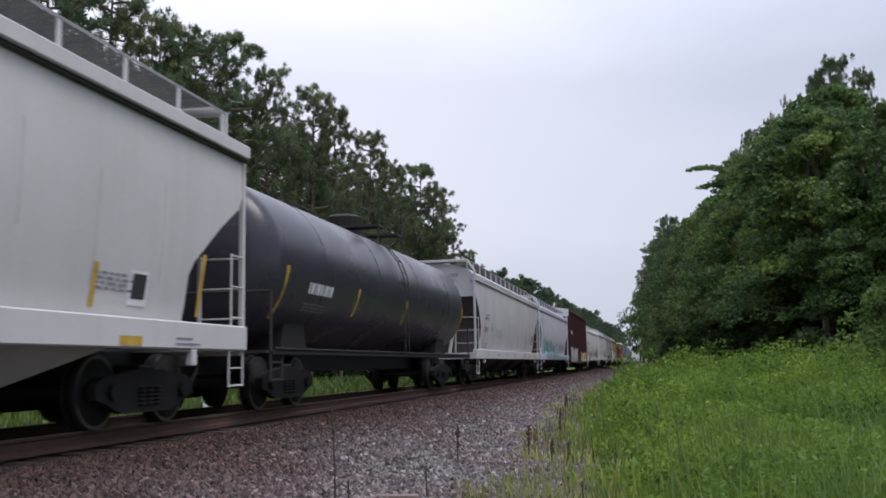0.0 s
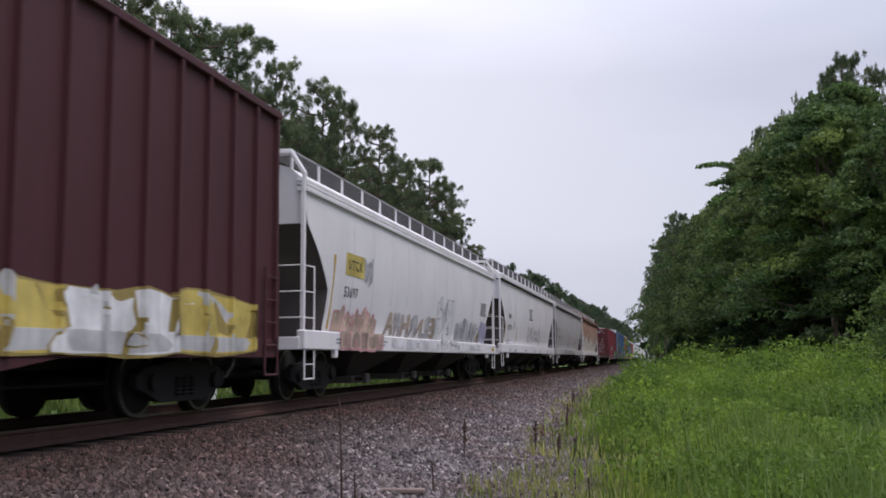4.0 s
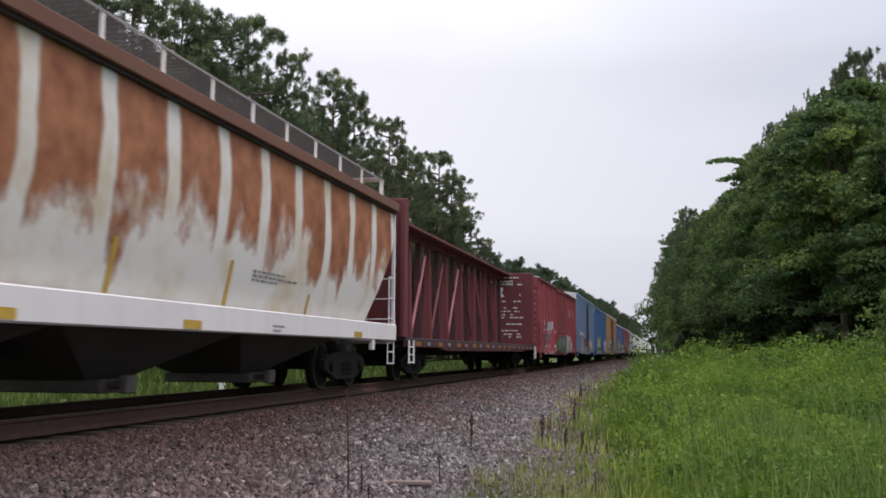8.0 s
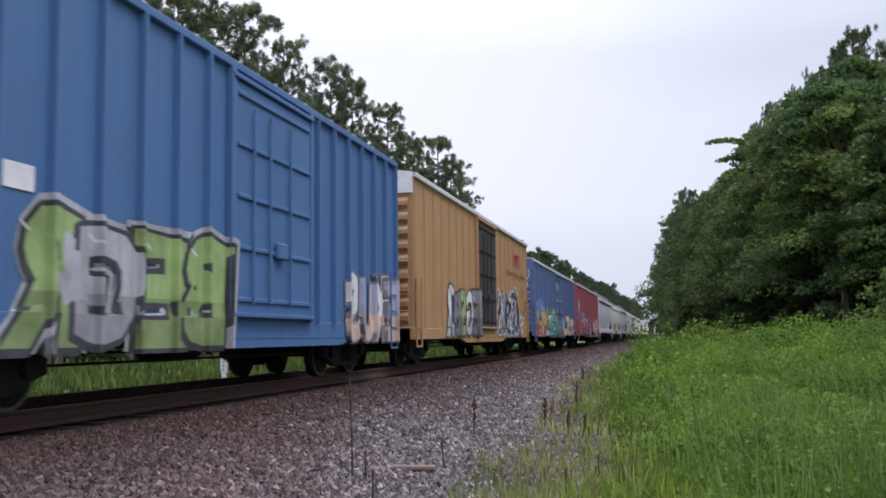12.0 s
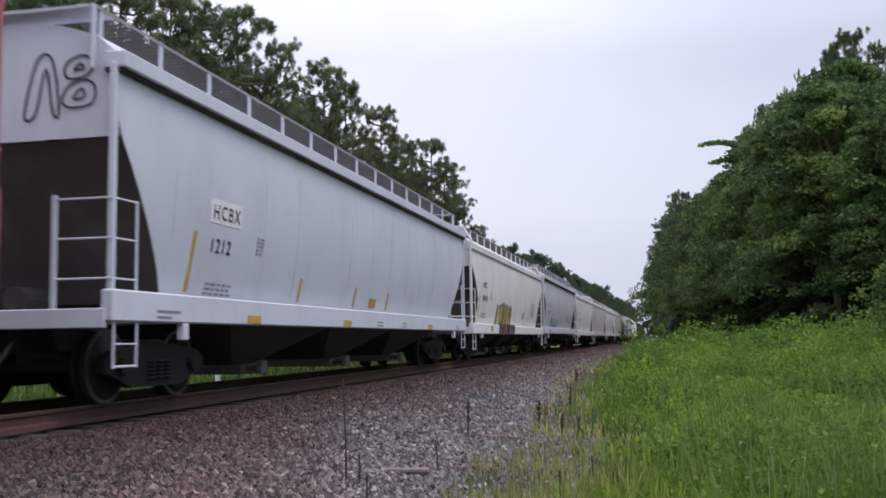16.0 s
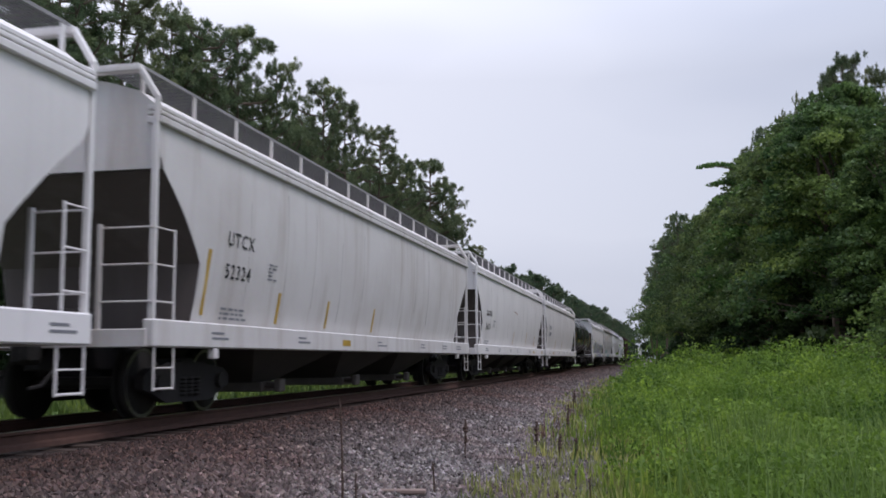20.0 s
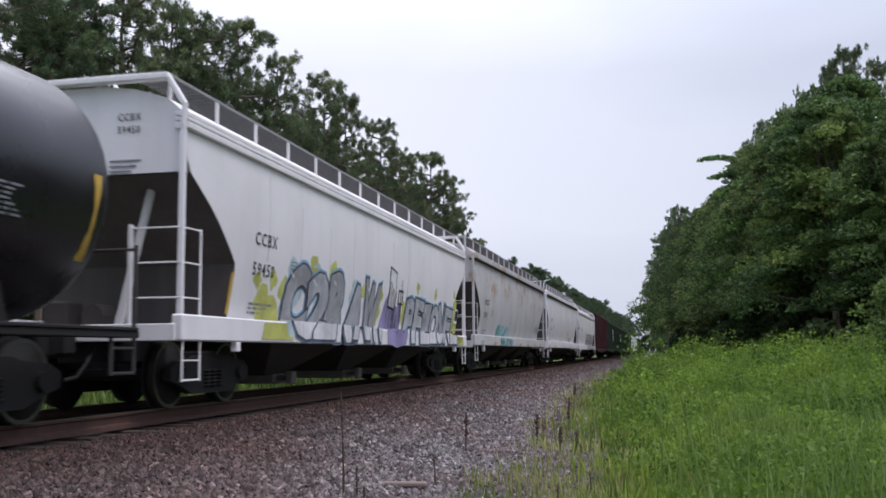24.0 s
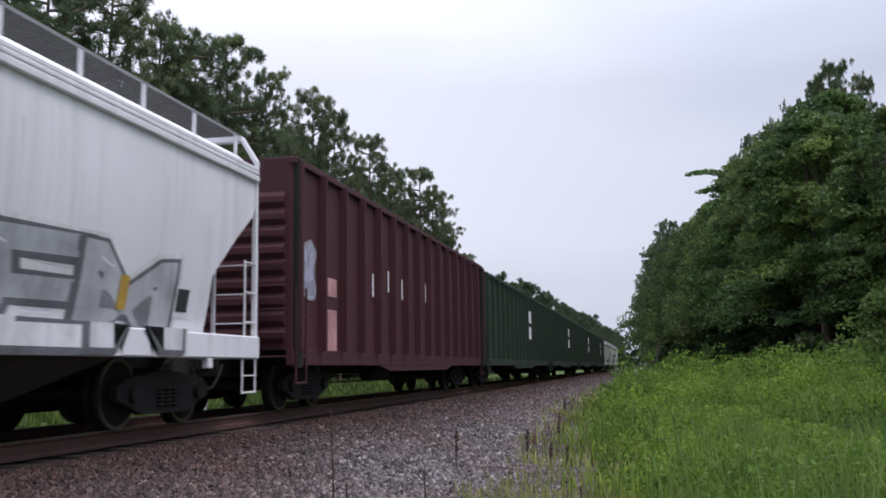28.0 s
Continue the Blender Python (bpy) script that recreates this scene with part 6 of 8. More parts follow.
for k in range(4):
    decal(c, "brand_block", [[(14.85 + 0.9 * k, 2.95), (15.1 + 0.9 * k, 2.95), (15.1 + 0.9 * k, 3.36), (14.85 + 0.9 * k, 3.36)]], s, M["chalk"], 0.012, "plain white block of old lettering")

c, s, L = boxcar("faded light blue box car with grey and white graffiti", 223.7, 239.5, "sky", 4.76, 0.62, ribs=19, door="skydoor", door_at=8.27, end_cap="chalk", rib_w=0.10, rib_d=0.07, dw=1.5)
number_boxes(c, s, (("AT", True), ("W", True), ("173", True), ("714", True)), 1.27, 2.20, 0.2, gap=0.81)
layered(c, "white_overspray", [([[(2.3, 1.7), (2.45, 1.75), (2.6, 2.3), (2.9, 1.95), (4.0, 1.98), (4.25, 2.2), (4.4, 1.95), (5.5, 1.9), (5.75, 2.08), (5.95, 1.85), (6.8, 1.8), (6.75, 1.5), (2.4, 1.5)]], tint(SPRAY["white"], "white"), 0.003)], s, "white halo with spikes")
spray_word(c, "GHRF", 2.3, 6.75, 0.66, 1.98, ("mid", "grey", "mid"), "black", s, 71, fat=0.085, edge=0.014, shadow="black", foot="grey", flip=True, name="grey_graffiti", label="fat grey spray-painted letters", wave=0.08)
blotches(c, "rust_overspray", ((5.7, 1.6, 0.3), (6.1, 1.5, 0.35), (6.4, 1.2, 0.3), (6.6, 1.6, 0.2)), "mauve", s, 77, 0.019)
scribble(c, 1.15, 1.85, 2.6, 3.3, 5, s, 72, "white", 0.03)
blotches(c, "peach_overspray", ((10.6, 1.3, 0.4), (11.0, 1.3, 0.42), (12.2, 1.3, 0.4), (12.7, 1.3, 0.42)), "peach", s, 73)
spray_word(c, "OO", 10.3, 13.1, 0.85, 1.72, ("peach",), "tan", s, 73, fat=0.08, edge=0.02, shadow=None, name="peach_graffiti", label="rounded peach letters")
for y_, z_ in ((0.4, 1.05), (1.2, 0.83), (3.75, 1.05), (5.15, 1.05), (12.0, 0.95), (14.0, 0.95)):
    layered(c, "reflector_patch", [([[(y_, z_), (y_ + 0.48, z_), (y_ + 0.48, z_ + 0.17), (y_, z_ + 0.17)]], tint(SPRAY["orange"], "orange"), 0.024)], s)

c, s, L = boxcar("blue box car with green and white graffiti", 241.0, 256.4, "blue", 4.66, 0.60, ribs=18, door="blue", door_at=8.25, end_cap="chalk", rib_w=0.09, rib_d=0.07, dw=1.45)
for y_, z_ in ((1.28, 2.15), (1.98, 2.15), (1.28, 1.83)):
    decal(c, "number_panel", [[(y_, z_), (y_ + 0.5, z_), (y_ + 0.5, z_ + 0.25), (y_, z_ + 0.25)]], s, M["chalk"], 0.007)
spray_word(c, "RGEB", 2.1, 6.6, 0.62, 2.1, ("lime", "silver", "lime"), "black", s, 81, halo="silver", fat=0.05, flip=True, name="green_graffiti", label="pale green letters with drips")
spray_word(c, "SUKE", 11.8, 15.2, 0.65, 2.0, ("white", "lilac"), "mid", s, 82, fat=0.05, foot="peach", flip=True, name="white_graffiti", label="white and lilac spray-painted letters")

c, s, L = boxcar("tan-yellow box car with a dark doorway panel and black graffiti", 257.8, 277.5, "yellow", 4.72, 0.55, ribs=20, door="grimy", door_at=9.6, end_cap="chalk", rib_w=0.06, rib_d=0.02, edge_key="roofw", dw=1.6)
spray_word(c, "RBSGE", 3.6, 8.2, 0.74, 2.2, ("white", "mid", "lime"), "black", s, 91, fat=0.05, flip=True, name="grey_graffiti", label="grey, white and lime spray-painted letters")
blotches(c, "white_overspray", ((12.2, 1.6, 0.55), (13.0, 1.9, 0.6), (13.9, 1.6, 0.6), (14.8, 1.9, 0.6), (15.6, 1.5, 0.55), (16.3, 1.3, 0.45)), "lilac", s, 94)
spray_word(c, "SGSBS", 11.7, 16.7, 0.74, 2.6, ("black", "mid", "black"), "white", s, 92, foot="slateblue", fat=0.03, edge=0.03, shadow="black", flip=True, name="black_graffiti", label="swirling black and white spray-painted forms", wave=0.25)
spray_word(c, "CSJCSC", 12.0, 16.6, 0.9, 2.4, ("white", "lilac", "black"), "black", s, 95, fat=-0.01, edge=0.014, shadow=None, flip=True, lift=0.016, name="white_strokes", label="white curling strokes")
spray_word(c, "EMS", 16.6, 17.8, 0.74, 1.7, ("silver", "tan", "white"), "mid", s, 93, fat=0.04, shadow="black", flip=True, name="small_graffiti", label="small grey and white spray-painted letters")
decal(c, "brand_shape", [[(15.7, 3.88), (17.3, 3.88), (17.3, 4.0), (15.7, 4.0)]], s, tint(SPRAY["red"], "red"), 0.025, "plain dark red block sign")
for a_ in (15.75, 16.4, 17.05):
    decal(c, "brand_block", [[(a_, 3.5), (a_ + 0.18, 3.5), (a_ + 0.18, 3.875), (a_, 3.875)]], s, tint(SPRAY["red"], "red"), 0.025)
for w_, a_, b_ in (("Railcar", 14.0, 15.5), ("Pooling", 15.9, 17.1), ("Experts", 17.5, 18.8)):
    fit_lettering(c, w_, a_, b_, 3.08, 0.22, lambda z: s(z) + 0.03, M["ink"], "slogan")
placard(c, lambda z: s(z) + 0.02, 17.9, 1.45)
scribble(c, 18.6, 19.0, 1.75, 2.35, 4, s, 97, "mauve", 0.07)
bars(c, 17.9, 2.6, 0.5, 0.03, 5, s, M["dull"], seed=98)
bars(c, 17.9, 1.3, 0.5, 0.03, 3, s, M["chalk"], seed=99)
decal(c, "yellow_label", [[(18.5, 1.0), (18.95, 1.0), (18.95, 1.14), (18.5, 1.14)]], s, M["stripe"], 0.025)

c, s, L = boxcar("slate-blue box car with orange, teal and peach graffiti", 279.3, 299.0, "navy", 4.25, 0.62, ribs=20, door="navy", door_at=10.25, edge_key="roofw", rib_w=0.08, rib_d=0.06, dw=1.65)
blotches(c, "blue_overspray", ((1.2, 2.0, 0.45), (2.2, 2.05, 0.5), (3.1, 2.0, 0.45), (3.9, 1.8, 0.4), (4.4, 1.3, 0.35), (4.4, 0.9, 0.3)), "blue", s, 100)
spray_word(c, "GAH", 0.7, 4.3, 0.73, 1.95, ("yellow", "lemon", "yellow"), "ice", s, 101, foot="brick", fat=0.075, edge=0.02, split=0.42, flip=True, name="yellow_graffiti", label="yellow letters over a brick-red foot", wave=0.05)
blotches(c, "lime_overspray", ((4.7, 1.6, 0.4), (5.1, 1.8, 0.35), (4.6, 0.9, 0.3), (6.6, 1.9, 0.3), (7.9, 1.85, 0.25)), "lime", s, 105)
spray_word(c, "GSMRE", 4.7, 8.7, 0.73, 1.82, ("tan", "dusty", "aqua", "teal", "tan"), "black", s, 102, foot="ice", fat=0.05, edge=0.03, flip=True, name="teal_graffiti", label="tan, black and teal spray-painted letters")
spray_word(c, "XNK", 5.6, 8.6, 0.7, 1.7, ("teal",), "teal", s, 106, fat=0.012, edge=0.012, shadow="black", flip=True, lift=0.016, name="teal_graffiti", label="teal strokes with black shadows")
spray_word(c, "MAK", 8.7, 11.9, 0.66, 1.7, ("mid", "grey", "aqua"), "black", s, 103, foot="mid", fat=0.05, flip=True, name="grey_graffiti", label="grey spray-painted letters across the door")
spray_word(c, "DUOB", 12.0, 16.2, 0.73, 1.95, ("cream",), "peach", s, 104, foot="peach", fat=0.075, edge=0.02, shadow="mauve", name="peach_graffiti", label="peach spray-painted letters", wave=0.08)
spray_word(c, "GPOS", 16.2, 19.4, 0.73, 1.8, ("peach", "cream"), "peach", s, 107, foot="peach", fat=0.075, edge=0.02, shadow="mauve", name="peach_graffiti", label="peach spray-painted letters", wave=0.08)
for pts in ([(9.0, 3.1), (9.9, 3.1), (10.1, 3.4), (9.6, 3.6), (9.0, 3.5)], [(9.1, 2.5), (9.8, 2.5), (9.8, 2.8), (9.1, 2.8)], [(10.1, 2.5), (11.2, 2.5), (11.2, 2.7), (10.1, 2.7)]):
    decal(c, "door_emblem", [pts], lambda z: 1.642, tint(SPRAY["lilac"], "lilac"), 0.004)
end_tag(c, ([(0.55, 3.3), (0.75, 3.35), (0.8, 3.75), (0.6, 3.7)], [(0.9, 3.3), (1.0, 3.3), (1.05, 3.75), (0.95, 3.75)], [(1.15, 3.3), (1.35, 3.4), (1.4, 3.7), (1.2, 3.72), (1.28, 3.55)], [(0.6, 2.9), (0.85, 2.92), (0.82, 3.15), (0.62, 3.12)], [(1.0, 2.9), (1.25, 2.95), (1.3, 3.15), (1.1, 3.2)]), 0.045, "white", 0.05)
end_lettering(c, ("MNCX", "500530"), 0.35, 4.06, 0.13, 0.04, "chalk")
for w_, y_, z_ in (("MN", 1.75, 1.97), ("CX", 2.7, 1.97), ("500", 1.72, 1.58), ("530", 2.62, 1.58)):
    lettering(c, w_, y_, z_, 0.2, lambda z: 1.69, M["chalk"], "reporting_mark", 0.7)
for pts in ([(9.35, 3.0), (9.85, 2.9), (9.95, 3.3), (9.6, 3.45), (9.4, 3.3)],):
    decal(c, "pale_tag", [pts], lambda z: 1.65, tint(SPRAY["lilac"], "lilac"), 0.002)

c, s, L = boxcar("faded red box car with pink and blue graffiti", 301.4, 321.5, "rose", 4.26, 0.60, ribs=20, door="rose", door_at=10.6, edge_key="roofw", rib_w=0.08, rib_d=0.06, dw=1.7)
layered(c, "blue_graffiti", [([[(0.5, 2.55), (1.0, 2.35), (1.7, 2.2), (1.75, 2.6), (1.6, 2.95), (1.35, 3.05), (1.1, 3.25), (0.98, 3.12), (0.5, 3.08)]], tint(SPRAY["blue"], "blue"), 0.005), ([[(0.58, 2.6), (1.0, 2.42), (1.62, 2.3), (1.66, 2.6), (1.52, 2.9), (1.3, 2.97), (1.1, 3.12), (0.98, 3.03), (0.58, 3.0)]], tint(SPRAY["ice"], "ice"), 0.008)], s, "pale blue sprayed shape with a darker rim")
scribble(c, 0.65, 1.6, 2.5, 2.95, 6, lambda z: s(z) + 0.06, 115, "lilac", 0.03)
blotches(c, "blue_overspray", ((0.6, 1.95, 0.4), (1.2, 2.05, 0.4), (1.75, 2.1, 0.3), (3.5, 2.3, 0.4), (4.2, 2.15, 0.35), (5.0, 2.15, 0.35), (5.8, 2.1, 0.35), (6.7, 2.0, 0.35), (7.6, 1.95, 0.3), (8.7, 1.7, 0.5), (9.5, 1.5, 0.45), (10.3, 1.3, 0.4), (9.2, 1.0, 0.4)), "blue", s, 110)
spray_word(c, "ABRSEMR", 0.45, 8.4, 0.73, 2.22, ("pink", "cream", "pink", "peach", "cream", "pink"), "black", s, 112, foot="rosepink", fat=0.06, edge=0.016, shadow="navyline", flip=True, name="pink_graffiti", label="large pink letters with a blue and black rim", wave=0.15, split=0.5)
spray_word(c, "SCKSJYSCX", 0.6, 8.2, 0.8, 2.05, ("rosepink", "cream", "teal_dark", "pink", "salmon", "dustpeach"), "pink", s, 116, fat=-0.008, edge=0.010, shadow="navyline", flip=True, lift=0.016, name="inner_strokes", label="dark, orange and pink strokes inside the letters")
for a_ in (1.25, 4.35):
    layered(c, "orange_streak", [([[(a_, 1.15), (a_ + 0.16, 1.15), (a_ + 0.2, 1.95), (a_ + 0.04, 1.95)]], tint(SPRAY["amber"], "amber"), 0.03)], s)
spray_word(c, "KJ", 8.5, 10.3, 0.7, 1.75, ("rosepink", "ice"), "teal_dark", s, 117, fat=0.05, flip=True, name="rose_graffiti", label="rose and pale blue letters by the door")
spray_word(c, "SMRKSEN", 12.5, 19.2, 0.66, 1.95, ("pink", "rosepink", "peach"), "dusty", s, 113, fat=0.03, edge=0.035, shadow="black", flip=True, name="outlined_graffiti", label="pink letters outlined in white and black")
layered(c, "red_panel", [([[(1.85, 1.1), (3.55, 1.15), (3.6, 2.3), (1.85, 2.35)]], tint(SPRAY["salmon"], "salmon"), 0.034)], s, "repainted red number panel")
for w_, y_, z_ in (("MN", 2.0, 2.05), ("CX", 2.9, 2.05), ("500", 1.95, 1.65), ("490", 2.85, 1.65)):
    lettering(c, w_, y_, z_, 0.2, lambda z: 1.69, M["chalk"], "reporting_mark", 0.75)
end_lettering(c, ("500498",), 0.35, 4.02, 0.14, 0.04, "chalk")

c, s, sd, L = hopper("pale grey covered hopper car with a dark roof line", 323.3, 343.2, "pale", False, slope=1.2, steep=False, stripes=((2.05, 1.4, 0.8), (6.1, 1.4, 0.4), (9.2, 1.4, 0.4), (11.6, 1.4, 0.4)), bulge=0.26)
end_tag(c, ([(0.95, 3.42), (1.22, 3.46), (1.25, 3.66), (1.1, 3.74), (0.9, 3.66), (0.84, 3.5)], [(0.92, 3.76), (1.12, 3.78), (1.24, 3.9), (1.12, 4.02), (0.93, 3.98), (0.86, 3.86)], [(0.98, 3.52), (1.12, 3.54), (1.08, 3.64)], [(0.98, 3.86), (1.1, 3.87), (1.07, 3.93)], [(0.35, 3.36), (0.5, 3.38), (0.62, 3.9), (0.72, 3.38), (0.8, 3.4), (0.7, 4.0), (0.5, 4.0)]), 0.106, "black", 0.03)
decal(c, "white_panel", [[(2.47, 2.36), (3.5, 2.36), (3.5, 2.69), (2.47, 2.69)]], s, M["chalk"], 0.005)
marks(c, s, "HCBX", "1212", 2.55, z=2.42)
decal(c, "yellow_mark", [[(10.3, 1.42), (10.8, 1.42), (10.8, 1.62), (10.3, 1.62)]], s, M["stripe"], 0.008)
sill_marks(c, sd, L, 8)

c, s, sd, L = hopper("cream covered hopper car with ochre graffiti", 344.4, 363.4, "cream", True, slope=1.4, stripes=((1.6, 1.3, 0.95), (13.1, 1.35, 0.5), (14.2, 1.35, 0.5), (17.3, 1.35, 0.95)))
marks(c, s, "SHPX", "458652", 2.2, z=2.50, h=0.20)
spray_word(c, "AKHUVO", 5.15, 9.0, 0.92, 2.05, ("ochre", "yellow", "ochre"), "black", lambda z: 1.61 if z < 1.27 else s(z), 121, foot="umber", fat=0.06, edge=0.04, shadow="umber", flip=True, split=0.35, name="ochre_graffiti", label="ochre and brown spray-painted letters")
decal(c, "yellow_mark", [[(3.4, 1.0), (3.75, 1.0), (3.75, 1.2), (3.4, 1.2)]], FLAT, M["stripe"], 0.004)
bars(c, 15.0, 2.3, 1.3, 0.05, 7, s, M["inkgrey"], seed=122)
decal(c, "small_panel", [[(12.3, 1.55), (12.75, 1.55), (12.75, 1.85), (12.3, 1.85)]], s, M["inkgrey"], 0.006)

c, s, sd, L = hopper("pale blue-grey covered hopper car with a blue graffiti tag", 364.4, 383.4, "pale", False, slope=1.6, bulge=0.3)
lettering(c, "DAKX", 2.5, 2.4, 0.22, s, M["inkgrey"], "reporting_mark")
bars(c, 2.5, 2.05, 1.0, 0.18, 1, s, M["inkgrey"], "car_number", 131)
blotches(c, "peach_overspray", ((4.6, 1.95, 0.25), (5.4, 2.0, 0.3), (6.4, 1.95, 0.25)), "dustpeach", s, 135)
spray_word(c, "CHEMO", 4.3, 8.4, 1.27, 1.85, ("aqua", "ice"), "teal_dark", s, 132, foot="aqua", fat=0.05, edge=0.035, shadow="teal_dark", flip=True, name="blue_graffiti", label="pale blue outlined letters")
scribble(c, 14.2, 15.4, 1.5, 1.9, 6, s, 133, "teal")
decal(c, "orange_mark", [[(1.5, 1.05), (2.6, 1.05), (2.6, 1.16), (1.5, 1.16)]], FLAT, tint(SPRAY["orange"], "orange"), 0.004)
bars(c, 13.0, 2.0, 1.6, 0.035, 4, s, M["inkgrey"], seed=134)

c, s, sd, L = hopper("white covered hopper car with a ribbed top chord", 384.6, 401.6, "white", True, slope=1.35)
marks(c, s, "DAKX", "252421", 2.14, z=2.45, h=0.22)
end_lettering(c, ("DAKX", "252421"), 0.9, 3.93)
sill_marks(c, sd, L, 9, 9)

c, s, sd, L = hopper("dusty pale grey covered hopper car", 402.9, 422.7, "stained", True, slope=1.35, stripes=((1.55, 1.35, 0.9), (4.2, 1.32, 0.5), (6.6, 1.32, 0.5), (9.6, 1.32, 0.5)))
marks(c, s, "UTCX", "52324", 2.12, z=2.36, h=0.21)
sill_marks(c, sd, L, 10)

c, s, sd, L = hopper("cream covered hopper car with a rust scratch", 424.4, 443.4, "cream", True, slope=1.3, stripes=((9.0, 1.35, 0.5), (13.0, 1.35, 0.6), (16.0, 1.35, 0.5)))
marks(c, s, "DOWX", "21635", 2.05, z=2.27, h=0.21)
end_lettering(c, ("DOWX", "21635"), 0.75, 3.9)
decal(c, "rust_scratch", [[(8.7, 2.70), (9.2, 2.68), (9.6, 2.60), (9.6, 2.64), (9.2, 2.72), (8.7, 2.74)]], s, tint(SPRAY["rust"], "rust"), 0.008)
placard(c, s, 17.6, 1.5)
sill_marks(c, sd, L, 11)

c, s, sd, L = hopper("pale covered hopper car behind a tank car", 444.6, 463.6, "cream", True, slope=1.35, stripes=((6.0, 1.35, 0.5), (10.0, 1.35, 0.5)))
bars(c, 2.2, 2.4, 1.2, 0.2, 2, s, M["inkgrey"], "faded_lettering", 141)
sill_marks(c, sd, L, 12)

c, s, L = tank("black tank car with yellow stripes", 464.5, 481.5, "black", ((1.2, 1.7, 1.0), (6.8, 1.9, 0.55), (10.7, 1.9, 0.55), (13.3, 1.9, 0.5), (16.05, 1.75, 0.95)), vents=(0.42,))
for k in range(4):
    decal(c, "yellow_number_bar", [[(3.4 + 0.4 * k, 2.0), (3.68 + 0.4 * k, 2.0), (3.68 + 0.4 * k, 2.22), (3.4 + 0.4 * k, 2.22)]], s, M["stripe"], 0.008)
bars(c, 13.6, 2.35, 1.3, 0.025, 8, s, M["inkgrey"], seed=151)
decal(c, "small_sign", [[(13.9, 1.6), (14.2, 1.6), (14.2, 1.95), (13.9, 1.95)]], s, M["chalk"], 0.008)

c, s, sd, L = hopper("white covered hopper car with purple and yellow graffiti", 482.4, 501.0, "white", True, slope=1.75, brace=True, stripes=((1.65, 1.3, 0.6),))
marks(c, s, "CCBX", "59450", 2.36, z=2.38, h=0.2)
low = lambda z: 1.608 if z < 1.27 else s(z)
blotches(c, "blue_overspray", ((4.2, 1.9, 0.45), (5.2, 2.0, 0.35), (6.2, 1.9, 0.3), (7.4, 1.85, 0.3), (8.4, 1.7, 0.3), (3.8, 1.3, 0.3)), "ice", low, 166)
spray_word(c, "C2RAW", 3.75, 9.2, 0.93, 2.3, ("grey", "steel"), "black", low, 161, foot="dusty", split=0.26, halo="blueline", fat=0.07, edge=0.024, shadow="slateblue", name="purple_graffiti", label="silver letters outlined in black with a blue halo", wave=0.12, lean=0.05)
layered(c, "tall_graffiti", [([smooth([(9.5, 0.94), (11.1, 0.94), (11.2, 1.5), (10.9, 2.0), (10.6, 1.6), (10.2, 2.1), (9.7, 1.9)], 2)], tint(SPRAY["violet"], "violet"), 0.006), ([[(9.9, 1.75), (10.5, 1.7), (10.55, 2.6), (9.95, 2.7)], [(10.75, 1.85), (11.2, 1.85), (11.2, 2.2), (10.75, 2.2)]], tint(SPRAY["black"], "black"), 0.008), ([[(9.95, 1.8), (10.45, 1.75), (10.5, 2.55), (10.0, 2.64)], [(10.8, 1.9), (11.15, 1.9), (11.15, 2.15), (10.8, 2.15)]], tint(SPRAY["white"], "white"), 0.0105)], low, "purple and white spray-painted shape")
scribble(c, 9.95, 11.1, 1.1, 2.5, 6, lambda z: low(z) + 0.008, 167, "black", 0.03)
spray_word(c, "PEIONE", 11.6, 16.9, 0.93, 2.1, ("steel", "silver"), "black", low, 163, foot="dusty", split=0.3, fat=0.055, edge=0.028, shadow="slateblue", halo="blueline", name="silver_graffiti", label="silver and white letters")
blotches(c, "yellow_overspray", ((2.9, 1.5, 0.3), (3.3, 1.3, 0.42), (3.7, 1.75, 0.25), (3.2, 1.9, 0.16), (2.6, 1.85, 0.14), (5.0, 2.3, 0.2), (6.0, 2.25, 0.22), (6.5, 2.2, 0.14), (8.0, 2.0, 0.16), (9.1, 1.6, 0.3), (9.3, 2.0, 0.2), (11.4, 1.7, 0.3), (12.6, 2.35, 0.16), (14.6, 2.3, 0.16), (17.0, 1.5, 0.3), (17.4, 1.8, 0.28), (17.2, 2.15, 0.2), (17.6, 1.4, 0.22), (17.05, 2.4, 0.12)), "acid", s, 168)
layered(c, "yellow_overspray", [([[(16.9, 0.95), (18.0, 0.95), (17.9, 1.2), (17.0, 1.22)], [(2.5, 0.95), (3.8, 0.95), (3.7, 1.22), (2.6, 1.2)]], tint(SPRAY["acid"], "acid"), 0.003)], low)
scribble(c, 17.2, 18.0, 0.98, 1.2, 4, FLAT, 169, "black", 0.03)
placard(c, s, 17.3, 1.6)
end_lettering(c, ("CCBX", "59450"), 0.55, 3.80)

c, s, sd, L = hopper("stained grey covered hopper car with rust streaks and a green tag", 502.5, 522.3, "smeared", False, slope=1.6, bulge=0.26)
marks(c, s, "DCLX", "7570", 2.2, z=2.40, h=0.2)
end_lettering(c, ("DCLX", "7570"), 0.75, 3.9)
spray_word(c, "BENO", 5.2, 8.3, 1.0, 1.8, ("teal", "aqua"), "teal", lambda z: 1.608 if z < 1.27 else s(z), 171, fat=0.03, edge=0.02, shadow=None, flip=True, name="green_graffiti", label="sea-green spray-painted tag")
bars(c, 16.6, 1.9, 1.8, 0.035, 4, s, M["inkgrey"], seed=172)
sill_marks(c, sd, L, 13)

